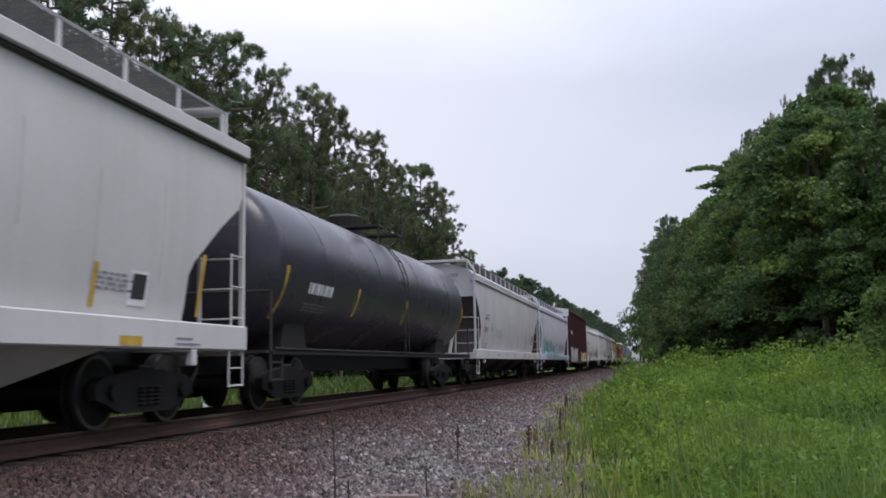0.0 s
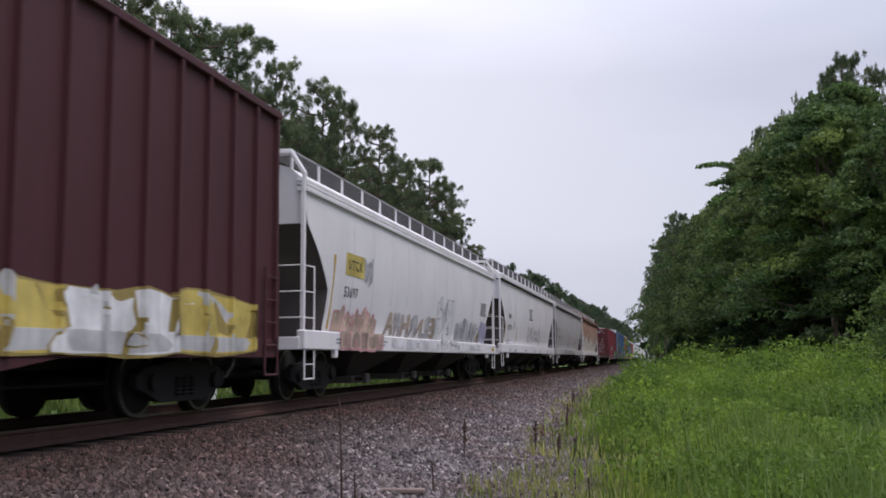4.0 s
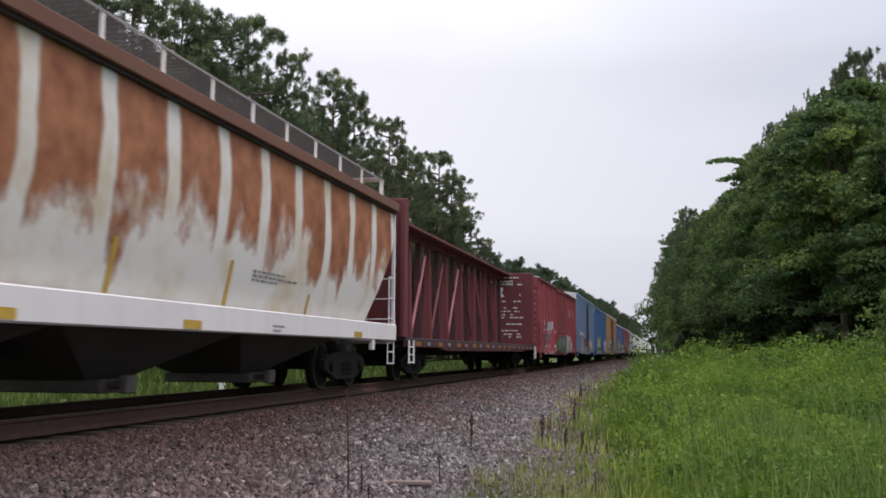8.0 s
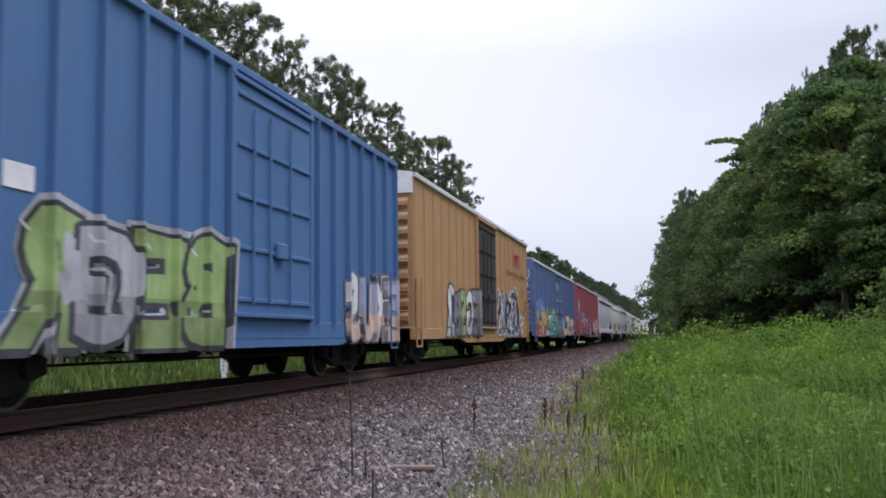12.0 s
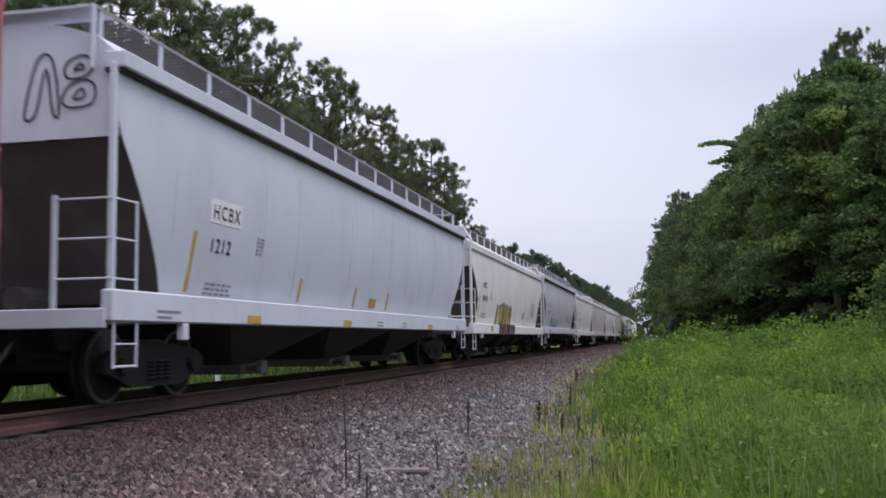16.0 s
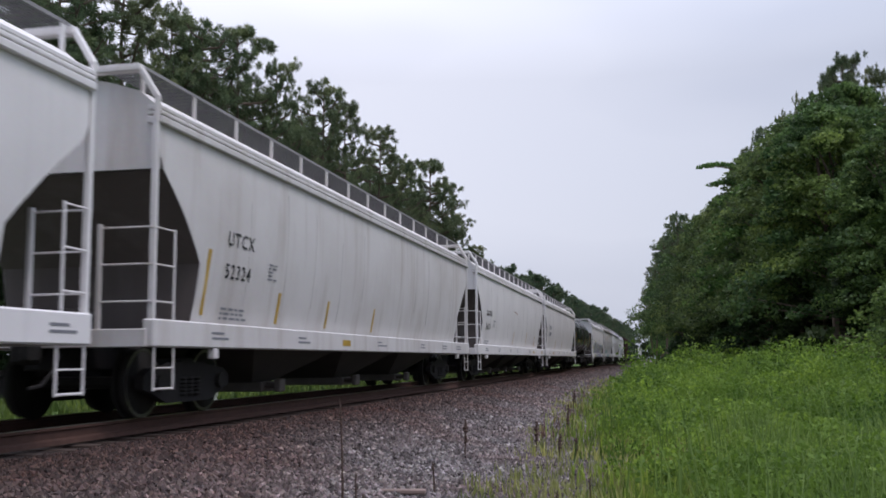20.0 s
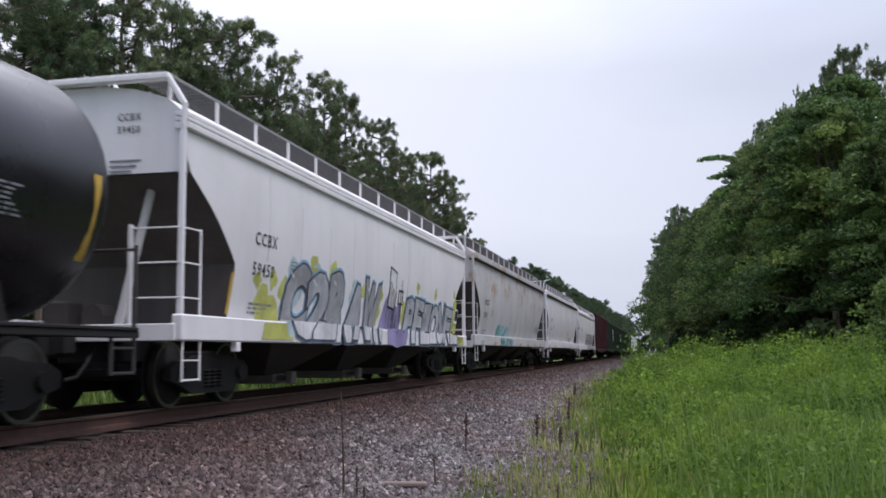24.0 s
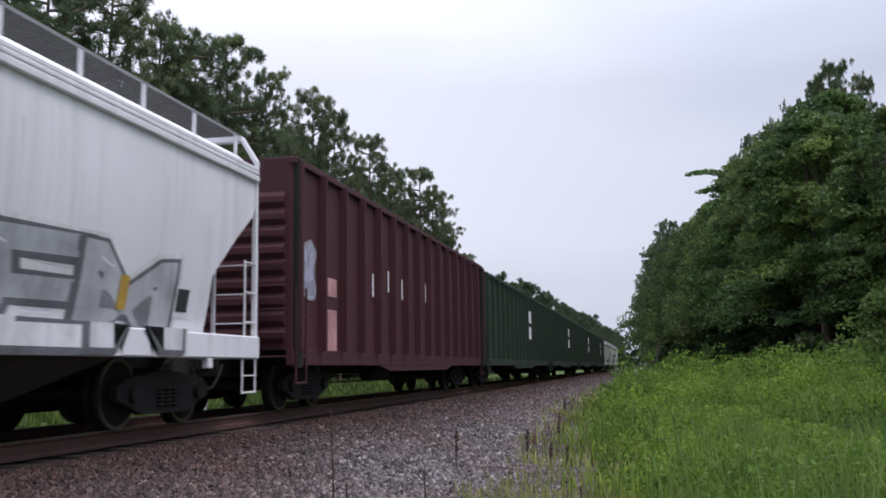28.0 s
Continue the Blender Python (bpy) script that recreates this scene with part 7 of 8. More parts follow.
c, s, sd, L = hopper("rain-streaked white covered hopper car", 523.7, 543.7, "washed", False, slope=1.5, stripes=((12.9, 1.3, 0.8), (16.9, 1.3, 1.0), (2.0, 1.3, 0.8)), bulge=0.24)
marks(c, s, "CCBX", "71682", 2.2, z=2.42, h=0.2)
bars(c, 14.0, 1.6, 2.2, 0.05, 3, s, M["inkgrey"], seed=181)
sill_marks(c, sd, L, 14)

c, s, sd, L = hopper("streaked white covered hopper car with silver graffiti", 544.9, 563.8, "washed", True, slope=1.5, stripes=((2.1, 1.3, 0.5), (5.2, 1.3, 0.5)))
bars(c, 3.2, 2.35, 1.0, 0.22, 1, s, M["inkgrey"], "faded_lettering", 191)
spray_word(c, "HVEM", 8.5, 16.2, 0.93, 2.2, ("steel", "silver"), "dim", lambda z: 1.608 if z < 1.27 else s(z), 192, foot="dusty", halo="white", fat=0.03, edge=0.03, shadow="dim", split=0.27, lean=0.06, wave=0.06, name="silver_graffiti", label="square silver letters with white outlines")
scribble(c, 8.0, 11.5, 0.95, 1.2, 7, FLAT, 193, "grey", 0.03)
decal(c, "yellow_mark", [[(15.0, 1.45), (15.2, 1.45), (15.2, 1.85), (15.0, 1.85)]], s, M["stripe"], 0.03)
placard(c, s, 16.4, 1.42)

c, s, L = boxcar("dark brown-red high-sided open car with white stencils", 565.2, 584.6, "brown", 4.40, 0.68, ribs=15, edge_key="brown", rib_w=0.14, rib_d=0.12, open_top=True, name="woodchip_car")
decal(c, "number_panel", [[(1.9, 2.1), (2.5, 2.1), (2.5, 2.45), (1.9, 2.45)], [(1.9, 1.0), (2.5, 1.0), (2.5, 1.85), (1.9, 1.85)]], s, tint(SPRAY["pink"], "pink"), 0.01)
graffiti(c, 0.5, 1.2, 2.0, 3.0, 1, ("lilac",), "grey", s, 201, lift=0.0, name="pale_patch")
for k, (y_, z_) in enumerate(((4.6, 2.3), (5.9, 2.5), (7.2, 2.4), (9.8, 2.5), (12.4, 1.2), (15.0, 1.2))):
    decal(c, "white_stencil", [[(y_ + 0.4, z_), (y_ + 0.52, z_), (y_ + 0.52, z_ + 0.5), (y_ + 0.4, z_ + 0.5)]], s, M["chalk"], 0.01)
for y_ in (0.15, 19.05):
    bm = bmesh.new()
    box(bm, 1.5, 1.66, y_, y_ + 0.22, 0.75, 4.38, 0.02)
    part("corner_post", bm, M["soot"], c)
for k in range(4):
    y = 585.4 + 24.2 * k
    c, s, L = boxcar("dark green high-sided open car", y, y + 23.4, "green", 4.30, 0.68, ribs=17, edge_key="green", rib_w=0.12, rib_d=0.1, open_top=True, name="woodchip_car")
    decal(c, "number_panel", [[(12.4, 2.1), (13.4, 2.1), (13.4, 2.7), (12.4, 2.7)], [(12.4, 2.9), (13.4, 2.9), (13.4, 3.5), (12.4, 3.5)]], s, M["chalk"], 0.14)
for k in range(3):
    y = 682.4 + 20.4 * k
    c, s, sd, L = hopper("pale covered hopper car at the tail of the train", y, y + 19.2, "grey", True)


# ---- trees ----
def tri_leaves(pts, size, rnd, aspect=0.5, up=0.3, level=0.0):
    """Small bent leaf triangles round the given points: vertices and faces."""
    n = len(pts)
    d = rnd.normal(size=(n, 3))
    d[:, 2] = d[:, 2] * (1 - level * 0.75) + up
    d /= np.linalg.norm(d, axis=1)[:, None]
    e = np.cross(d, rnd.normal(size=(n, 3)) * (1 - level * 0.6) + np.array((0, 0, 1.6 * level)))
    e /= np.linalg.norm(e, axis=1)[:, None] + 1e-9
    s = size * rnd.uniform(0.6, 1.35, size=(n, 1))
    a = pts - d * s * 0.5
    b = pts + e * s * aspect * 0.5
    c = pts + d * s * 0.5
    f = pts - e * s * aspect * 0.5
    v = np.stack([a, b, c, f], 1).reshape(-1, 3)
    faces = [(4 * i, 4 * i + 1, 4 * i + 2, 4 * i + 3) for i in range(n)]
    return v, faces


def leaf_object(name, pts, size, mat, seed, aspect=0.5, up=0.3, level=0.0):
    v, f = tri_leaves(np.asarray(pts, float), size, np.random.RandomState(seed), aspect, up, level)
    me = bpy.data.meshes.new(name)
    me.from_pydata(v.tolist(), [], f)
    me.materials.append(mat)
    return me


def clump(rs, centre, r, n, flat=0.75):
    d = rs.normal(size=(n, 3))
    d /= np.linalg.norm(d, axis=1)[:, None]
    q = d * (rs.uniform(0.25, 1.0, size=(n, 1)) ** 0.5) * r
    q[:, 2] *= flat
    return np.asarray(centre) + q


def limb(bm, a, b, r0, r1, rnd, seg=3):
    p = Vector(a)
    for k in range(1, seg + 1):
        t = k / seg
        q = Vector(a).lerp(Vector(b), t) + (Vector((rnd.uniform(-1, 1), rnd.uniform(-1, 1), rnd.uniform(-0.4, 0.8))) * 0.12 if k < seg else Vector())
        bar(bm, p, q, r0 + (r1 - r0) * (k - 1) / seg, 6, r0 + (r1 - r0) * t)
        p = q


def tufts(centres, rs, length, width, per, up=0.35):
    """Pine tufts: needles that stand out from each centre, as thin diamonds."""
    c = np.repeat(np.asarray(centres, float), per, axis=0)
    n = len(c)
    d = rs.normal(size=(n, 3))
    d[:, 2] += up
    d /= np.linalg.norm(d, axis=1)[:, None]
    e = np.cross(d, rs.normal(size=(n, 3)))
    e /= np.linalg.norm(e, axis=1)[:, None] + 1e-9
    ln = length * rs.uniform(0.65, 1.25, size=(n, 1))
    v = np.stack([c + d * ln * 0.05, c + d * ln * 0.6 + e * width, c + d * ln, c + d * ln * 0.6 - e * width], 1).reshape(-1, 3)
    return v.tolist(), [(4 * i, 4 * i + 1, 4 * i + 2, 4 * i + 3) for i in range(n)]


def pine(seed, h=20.0, low=0.38, spread=3.0, far=False):
    """A tall loblolly-like pine: bare trunk, limbs that bend up into pads of needle tufts, rounded ragged crown with gaps."""
    rnd, rs = random.Random(seed), np.random.RandomState(seed)
    tree = thing("pine_tree", "tall pine with an open ragged crown of dark needles", "tree", group="pines along the track")
    bm = bmesh.new()
    lean = Vector((rnd.uniform(-0.6, 0.6), rnd.uniform(-0.6, 0.6), 0))
    limb(bm, (0, 0, -0.3), Vector((0, 0, h * 0.95)) + lean, 0.24, 0.05, rnd, 6)
    pads = []
    n = 30 if not far else 18
    for k in range(n):
        u = (k + rnd.uniform(-0.4, 0.4)) / (n - 1)
        t = low + (0.93 - low) * min(1.0, max(0.0, u))
        ang = k * 2.4 + rnd.uniform(-0.6, 0.6)
        reach = spread * (0.30 + 0.70 * math.sin(math.pi * (0.16 + 0.76 * u)) ** 0.8) * rnd.uniform(0.55, 1.2)
        a = Vector((0, 0, h * t)) + lean * t
        mid = a + Vector((math.cos(ang) * reach * 0.55, math.sin(ang) * reach * 0.55, 0.08 * reach))
        b = a + Vector((math.cos(ang) * reach, math.sin(ang) * reach, rnd.uniform(0.22, 0.60) * reach))
        limb(bm, a, mid, 0.075, 0.05, rnd, 2)
        limb(bm, mid, b, 0.05, 0.02, rnd, 2)
        for j in range(rnd.randint(10, 14) if not far else 6):
            f = rnd.uniform(0.45, 1.08)
            c = (a.lerp(mid, f * 2) if f < 0.5 else mid.lerp(b, f * 2 - 1)) + Vector((rnd.gauss(0, 0.42), rnd.gauss(0, 0.42), rnd.uniform(-0.12, 0.50)))
            pads.append(tuple(c))
            if j % 4 == 0 and not far:
                limb(bm, mid.lerp(b, 0.4), c, 0.022, 0.01, rnd, 1)
    for j in range(26 if not far else 12):
        a = rnd.uniform(0, 6.283)
        q = rnd.random() ** 0.5
        pads.append((lean.x + 1.5 * q * math.cos(a), lean.y + 1.5 * q * math.sin(a), h * (0.985 - 0.055 * q * q) - rnd.uniform(0, 0.5)))
    part("trunk", bm, M["bark"], tree, "grey-brown pine trunk and limbs")
    v, f = tufts(pads, rs, 0.34 if not far else 0.75, 0.021 if not far else 0.10, 64 if not far else 26)
    me = bpy.data.meshes.new("needles")
    me.from_pydata(v, [], f)
    me.materials.append(M["pinefar"] if far else M["pine"])
    put("needles", me, tree, None, "pads of dark green needle tufts")
    return tree


def broadleaf(seed, h=13.0, r=4.2, mat="leaf", n_clumps=120, per=85, size=0.30, name="broadleaf_tree", label="dense broadleaf tree with layered drooping foliage", low=0.05):
    """A leafy edge-of-wood tree: long drooping boughs with flat sprays of leaves, dark gaps between them."""
    rnd, rs = random.Random(seed), np.random.RandomState(seed)
    tree = thing(name, label, "tree", group="broadleaf trees along the field")
    bm = bmesh.new()
    limb(bm, (0, 0, -0.3), (rnd.uniform(-0.5, 0.5), rnd.uniform(-0.5, 0.5), h * 0.85), 0.22, 0.06, rnd, 5)
    pts = []
    for k in range(n_clumps):
        t = low + (1.0 - low) * rnd.random() ** 0.9
        rr = r * (math.sin(math.pi * min(0.96, 0.26 + 0.7 * t)) ** 0.75) * (0.56 + 0.56 * rnd.random())
        a = rnd.uniform(0, 2 * math.pi)
        lob = 1 + 0.20 * math.sin(3 * a + seed) + 0.16 * math.sin(9 * t + seed)
        ox, oy, z = math.cos(a) * rr * lob, math.sin(a) * rr * lob, h * t * 0.97
        w = rnd.uniform(0.7, 1.35) * (1.0 - 0.35 * t)
        q = clump(rs, (0, 0, 0), w, per, 0.46)
        out, sid = q[:, 0] * 1.15, q[:, 1] * 0.95
        q = np.stack([out * math.cos(a) - sid * math.sin(a), out * math.sin(a) + sid * math.cos(a), q[:, 2] - 0.26 * np.maximum(out + 0.3 * w, 0) ** 1.5 - 0.15 * sid * sid], 1)
        pts.append(q + np.array((ox, oy, z)))
        if k % 4 == 0:
            limb(bm, (0, 0, h * t * 0.75), (ox, oy, z), 0.06, 0.015, rnd, 2)
    part("trunk", bm, M["bark"], tree, "dark trunk and limbs")
    put("foliage", leaf_object("foliage", np.concatenate(pts), size, M[mat], seed, 0.6, 0.1, 0.35), tree, None, "layered sprays of green leaves")
    return tree


PLANTED = set()      # trees that stand in their own first place


def plant(protos, places, seed, sink=0.0):
    rnd = random.Random(seed)
    for k, (x, y, sc) in enumerate(places):
        proto = protos[k % len(protos)]
        m = pose(x, y, ground_z(x, y) - sink, 0, 0, rnd.uniform(0, 360)) @ Matrix.Diagonal((sc, sc, sc, 1))
        if proto.name not in PLANTED:
            PLANTED.add(proto.name)
            proto.matrix_basis = m
        else:
            q = copy_thing(proto, pose(0, 0, 0))
            q.matrix_basis = m


def skyline(x, y, table, lower=1.0):
    """The height at (x, y) that reaches the tree line, given as (bearing, elevation) in degrees from the field."""
    az, d = math.degrees(math.atan2(x, y)), math.hypot(x, y)
    el = float(np.interp(az, [p[0] for p in table], [p[1] for p in table])) * lower
    return EYE[2] + d * math.tan(radians(el)) - ground_z(x, y)


LEFT_LINE = ((-60, 27), (-34, 20.5), (-29, 18.5), (-25.6, 17.4), (-22.1, 15.3), (-19.9, 14.6), (-18.0, 13.2), (-15.9, 11.6), (-13.8, 10.4), (-12.5, 8.6), (-11.5, 6.5), (-9.0, 5.7), (-7.4, 5.2), (-5.1, 3.8), (-4.2, 3.3), (-1, 1.5), (8, 1.2))
RIGHT_LINE = ((-3, 1.2), (-0.9, 2.6), (-0.6, 4.8), (0.2, 6.6), (1.5, 8.2), (3.3, 8.7), (4.2, 9.9), (5.0, 11.0), (5.5, 11.9), (6.9, 13.0), (7.8, 14.1), (9.2, 15.2), (11, 15.4), (13, 14.5), (18, 15), (40, 19))


def grove(protos, spots, table, proto_h, seed, lower=1.0, sink=0.0, wide=1.0):
    rnd = random.Random(seed)
    plant(protos, [(x, y, max(0.3, skyline(x, y, table, lower * k) / proto_h)) for x, y, k in spots], seed, sink)


def stand(proto, bearing, elevation, dist, half, turn, native):
    """A tree that reaches a given height in the skyline, with a given half width of its crown."""
    x, y = dist * math.sin(radians(bearing)), dist * math.cos(radians(bearing))
    tall = (EYE[2] + dist * math.tan(radians(elevation)) - ground_z(x, y)) / 20.4
    wide = half / native
    q = copy_thing(proto, pose(0, 0, 0))
    q.matrix_basis = pose(x, y, ground_z(x, y), 0, 0, turn) @ Matrix.Diagonal((wide, wide, tall, 1))


rnd = random.Random(77)
pines = [pine(200 + k, 20.0, 0.42, 3.0) for k in range(6)]
# the tall pines that make the skyline beyond the track: bearing, elevation, distance, half width of the crown
for k, (b_, e_, d_, w_) in enumerate(((-43, 24.0, 36, 3.2), (-38.5, 23.4, 40, 3.0), (-34.5, 22.8, 43, 3.0), (-30.8, 22.2, 46, 2.9), (-28.6, 20.6, 53, 2.4), (-26.8, 20.1, 52, 2.5), (-24.4, 20.0, 55, 2.7), (-22.0, 18.0, 58, 1.7), (-19.7, 16.9, 65, 2.4), (-17.9, 15.6, 69, 1.9), (-16.4, 14.3, 76, 2.3), (-14.9, 12.5, 84, 2.2), (-13.4, 12.3, 94, 2.9), (-12.4, 10.9, 98, 2.4), (-11.9, 9.0, 104, 2.2), (-10.4, 7.0, 122, 2.2))):
    stand(pines[k % 6], b_, e_, d_, w_, 47 * k, 3.0)
front, back = [], []
for k in range(22):
    front.append((-23.5 - rnd.uniform(0, 2.0), 18 + 5.2 * k + rnd.uniform(-1.2, 1.2), rnd.choice((0.93, 0.85, 0.78, 0.97))))
for k in range(16):
    back.append((-28.5 - rnd.uniform(0, 3.5), 24 + 8.0 * k + rnd.uniform(-2.5, 2.5), rnd.uniform(0.85, 0.98)))
grove(pines, front + back, LEFT_LINE, 20.3, 5)
farpines = [pine(300 + k, 19.0, 0.22, 4.0, True) for k in range(3)]
farl = [(-23 - rnd.uniform(0, 4), 134 + 8 * k + rnd.uniform(-3, 3), rnd.choice((1.0, 0.86, 1.04, 0.94))) for k in range(40)]
farl += [(-19 - rnd.uniform(0, 4), 450 + 15 * k + rnd.uniform(-4, 4), rnd.uniform(0.9, 1.0)) for k in range(22)]
farl += [(-52 + 5.2 * k, 795 + rnd.uniform(0, 40), rnd.uniform(0.85, 1.05)) for k in range(20)]
grove(farpines, farl, LEFT_LINE, 19.3, 6)
# understory: the shade below the pines is put into its leaf colour
under = [broadleaf(400 + k, 7.5, 3.4, "leafd", 70, 44, 0.42, "understory_tree", "understory tree, leaf colour darkened for the shade under the crowns") for k in range(3)]
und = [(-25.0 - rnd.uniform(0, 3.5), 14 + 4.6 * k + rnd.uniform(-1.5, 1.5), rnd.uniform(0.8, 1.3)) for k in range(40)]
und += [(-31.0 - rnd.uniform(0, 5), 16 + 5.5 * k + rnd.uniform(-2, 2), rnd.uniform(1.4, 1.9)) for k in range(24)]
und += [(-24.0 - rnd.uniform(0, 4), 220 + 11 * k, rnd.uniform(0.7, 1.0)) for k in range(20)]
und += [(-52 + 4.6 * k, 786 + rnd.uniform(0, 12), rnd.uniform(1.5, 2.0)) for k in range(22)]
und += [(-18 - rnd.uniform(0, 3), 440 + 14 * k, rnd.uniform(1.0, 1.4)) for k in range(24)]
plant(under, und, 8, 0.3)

oaks = [broadleaf(500 + k, 13.0, 3.7, "leaf", 165, 150, 0.21, low=0.24) for k in range(4)]
right = [(13.5, 42, 0.93), (10.5, 46, 0.9), (9.0, 52, 0.95), (7.6, 58, 0.95), (6.9, 65, 0.98), (6.3, 74, 0.97), (5.8, 84, 0.98), (5.2, 95, 1.0), (5.0, 108, 0.97), (4.6, 122, 0.95), (4.9, 138, 0.93), (4.9, 156, 0.90), (4.9, 176, 0.86), (5.2, 200, 0.8),
         (16.5, 42, 0.95), (13.0, 52, 0.98), (11.2, 60, 1.0), (10.2, 70, 0.98), (9.2, 84, 0.95), (8.2, 100, 0.93), (7.0, 120, 0.95), (6.0, 145, 0.95), (5.0, 175, 0.95), (20, 44, 0.95), (16, 55, 0.98), (24, 42, 0.95), (5.2, 92, 0.95)]
grove(oaks, right, RIGHT_LINE, 13.3, 9, sink=0.2)
# same dark copies inside the right wood stand for its shaded interior
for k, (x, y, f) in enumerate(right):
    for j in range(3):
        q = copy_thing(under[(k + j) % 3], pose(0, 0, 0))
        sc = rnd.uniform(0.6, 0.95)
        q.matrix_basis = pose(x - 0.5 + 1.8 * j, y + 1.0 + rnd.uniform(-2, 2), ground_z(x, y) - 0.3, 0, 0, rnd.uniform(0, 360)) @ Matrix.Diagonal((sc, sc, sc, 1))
pale = [broadleaf(520 + k, 11.0, 3.4, "leafl", 120, 130, 0.20, label="paler green broadleaf tree with drooping sprays", low=0.42) for k in range(2)]
grove(pale, [(8.7, 50, 0.88), (6.6, 62, 0.86), (12.0, 46, 0.80), (5.9, 76, 0.82), (15.6, 43, 0.8), (7.6, 56, 0.66), (10.4, 45, 0.62)], RIGHT_LINE, 11.2, 10, sink=0.2)
plant(oaks, [(x_, y_, 1.3) for x_, y_ in ((4.4, 226), (4.0, 252), (3.6, 282), (3.2, 316), (2.9, 352), (2.6, 392), (2.6, 436), (2.4, 486), (2.4, 544), (2.2, 610), (2.0, 690), (2.0, 770))], 14, 0.2)
# pines behind the broadleaf trees
for k, (b_, e_, d_, w_) in enumerate(((9.7, 16.2, 66, 1.2), (10.8, 16.9, 64, 1.7), (12.1, 16.1, 65, 1.3), (8.3, 14.9, 70, 1.0), (6.3, 13.4, 78, 1.2), (5.4, 12.2, 84, 1.3), (7.3, 14.1, 76, 1.0), (1.3, 8.6, 120, 2.2), (0.5, 7.2, 130, 2.0), (-0.1, 5.6, 150, 1.9), (-0.3, 4.2, 180, 2.0), (14.5, 14.8, 66, 2.0), (2.0, 8.2, 112, 1.8))):
    stand(pines[(k + 2) % 6], b_, e_, d_, w_, 70 * k, 3.0)

# a drooping branch that reaches out over the field
bough = thing("overhanging_bough", "long leafy bough reaching out from the wood", "branch", at=(4.6, 66.0, 0.0))
bm = bmesh.new()
rs = np.random.RandomState(88)
pts = []
for x0, z0, x1, z1 in ((1.6, 13.9, -1.35, 14.4), (1.6, 12.7, -0.75, 13.15), (1.6, 11.9, -0.4, 12.2)):
    limb(bm, (x0, 1.0, z0), (x1, 0, z1), 0.06, 0.015, rnd, 4)
    for u in np.linspace(0.2, 1.0, 9):
        q = clump(rs, (0, 0, 0), 0.50, 80, 0.30)
        q[:, 2] -= 0.35 * q[:, 0] ** 2 + 0.35 * max(0.0, u - 0.6)
        pts.append(q + np.array((x0 + (x1 - x0) * u, 1 - u, z0 + (z1 - z0) * u + 0.25 * math.sin(3.14 * u))))
part("branch", bm, M["bark"], bough)
put("foliage", leaf_object("bough_foliage", np.concatenate(pts), 0.17, M["leafl"], 6, 0.6, 0.1), bough)
# the first shrub takes the leaves darkened for shade
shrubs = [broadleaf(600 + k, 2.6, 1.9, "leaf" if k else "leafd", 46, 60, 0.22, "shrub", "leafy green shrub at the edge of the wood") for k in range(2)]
plant(shrubs, [(4.3 + 0.62 * k + rnd.uniform(-0.6, 0.6), 76 - 2.5 * k + rnd.uniform(-2, 2), rnd.uniform(0.35, 0.6)) for k in range(16)] + [(2.5 - 0.02 * k * k, 84 + 9 * k, 0.8) for k in range(9)], 12, 0.2)
bushes = [broadleaf(640 + k, 3.6, 2.3, "leafl", 90, 90, 0.16, "bush", "bright green leafy bush before the dark wood") for k in range(2)]
plant(bushes, [(9.7, 38.5, 1.12), (11.6, 40.0, 1.3), (13.5, 39.0, 1.2), (4.3, 62.0, 0.42), (3.6, 60.5, 0.36)], 13, 0.2)

bm = bmesh.new()
rs = np.random.RandomState(9)
dead = thing("dead_shrub", "small rusty-brown dead shrub in the weeds", "shrub", at=(9.6, 47.0, 0.35))
limb(bm, (0, 0, -0.2), (0.1, 0, 1.3), 0.03, 0.01, rnd, 3)
part("stem", bm, M["dry"], dead)
put("dead_leaves", leaf_object("dead_leaves", np.concatenate([clump(rs, (rs.uniform(-.3, .3), rs.uniform(-.3, .3), rs.uniform(.7, 1.5)), .3, 40) for _ in range(7)]), 0.14, M["rustleaf"], 4), dead)


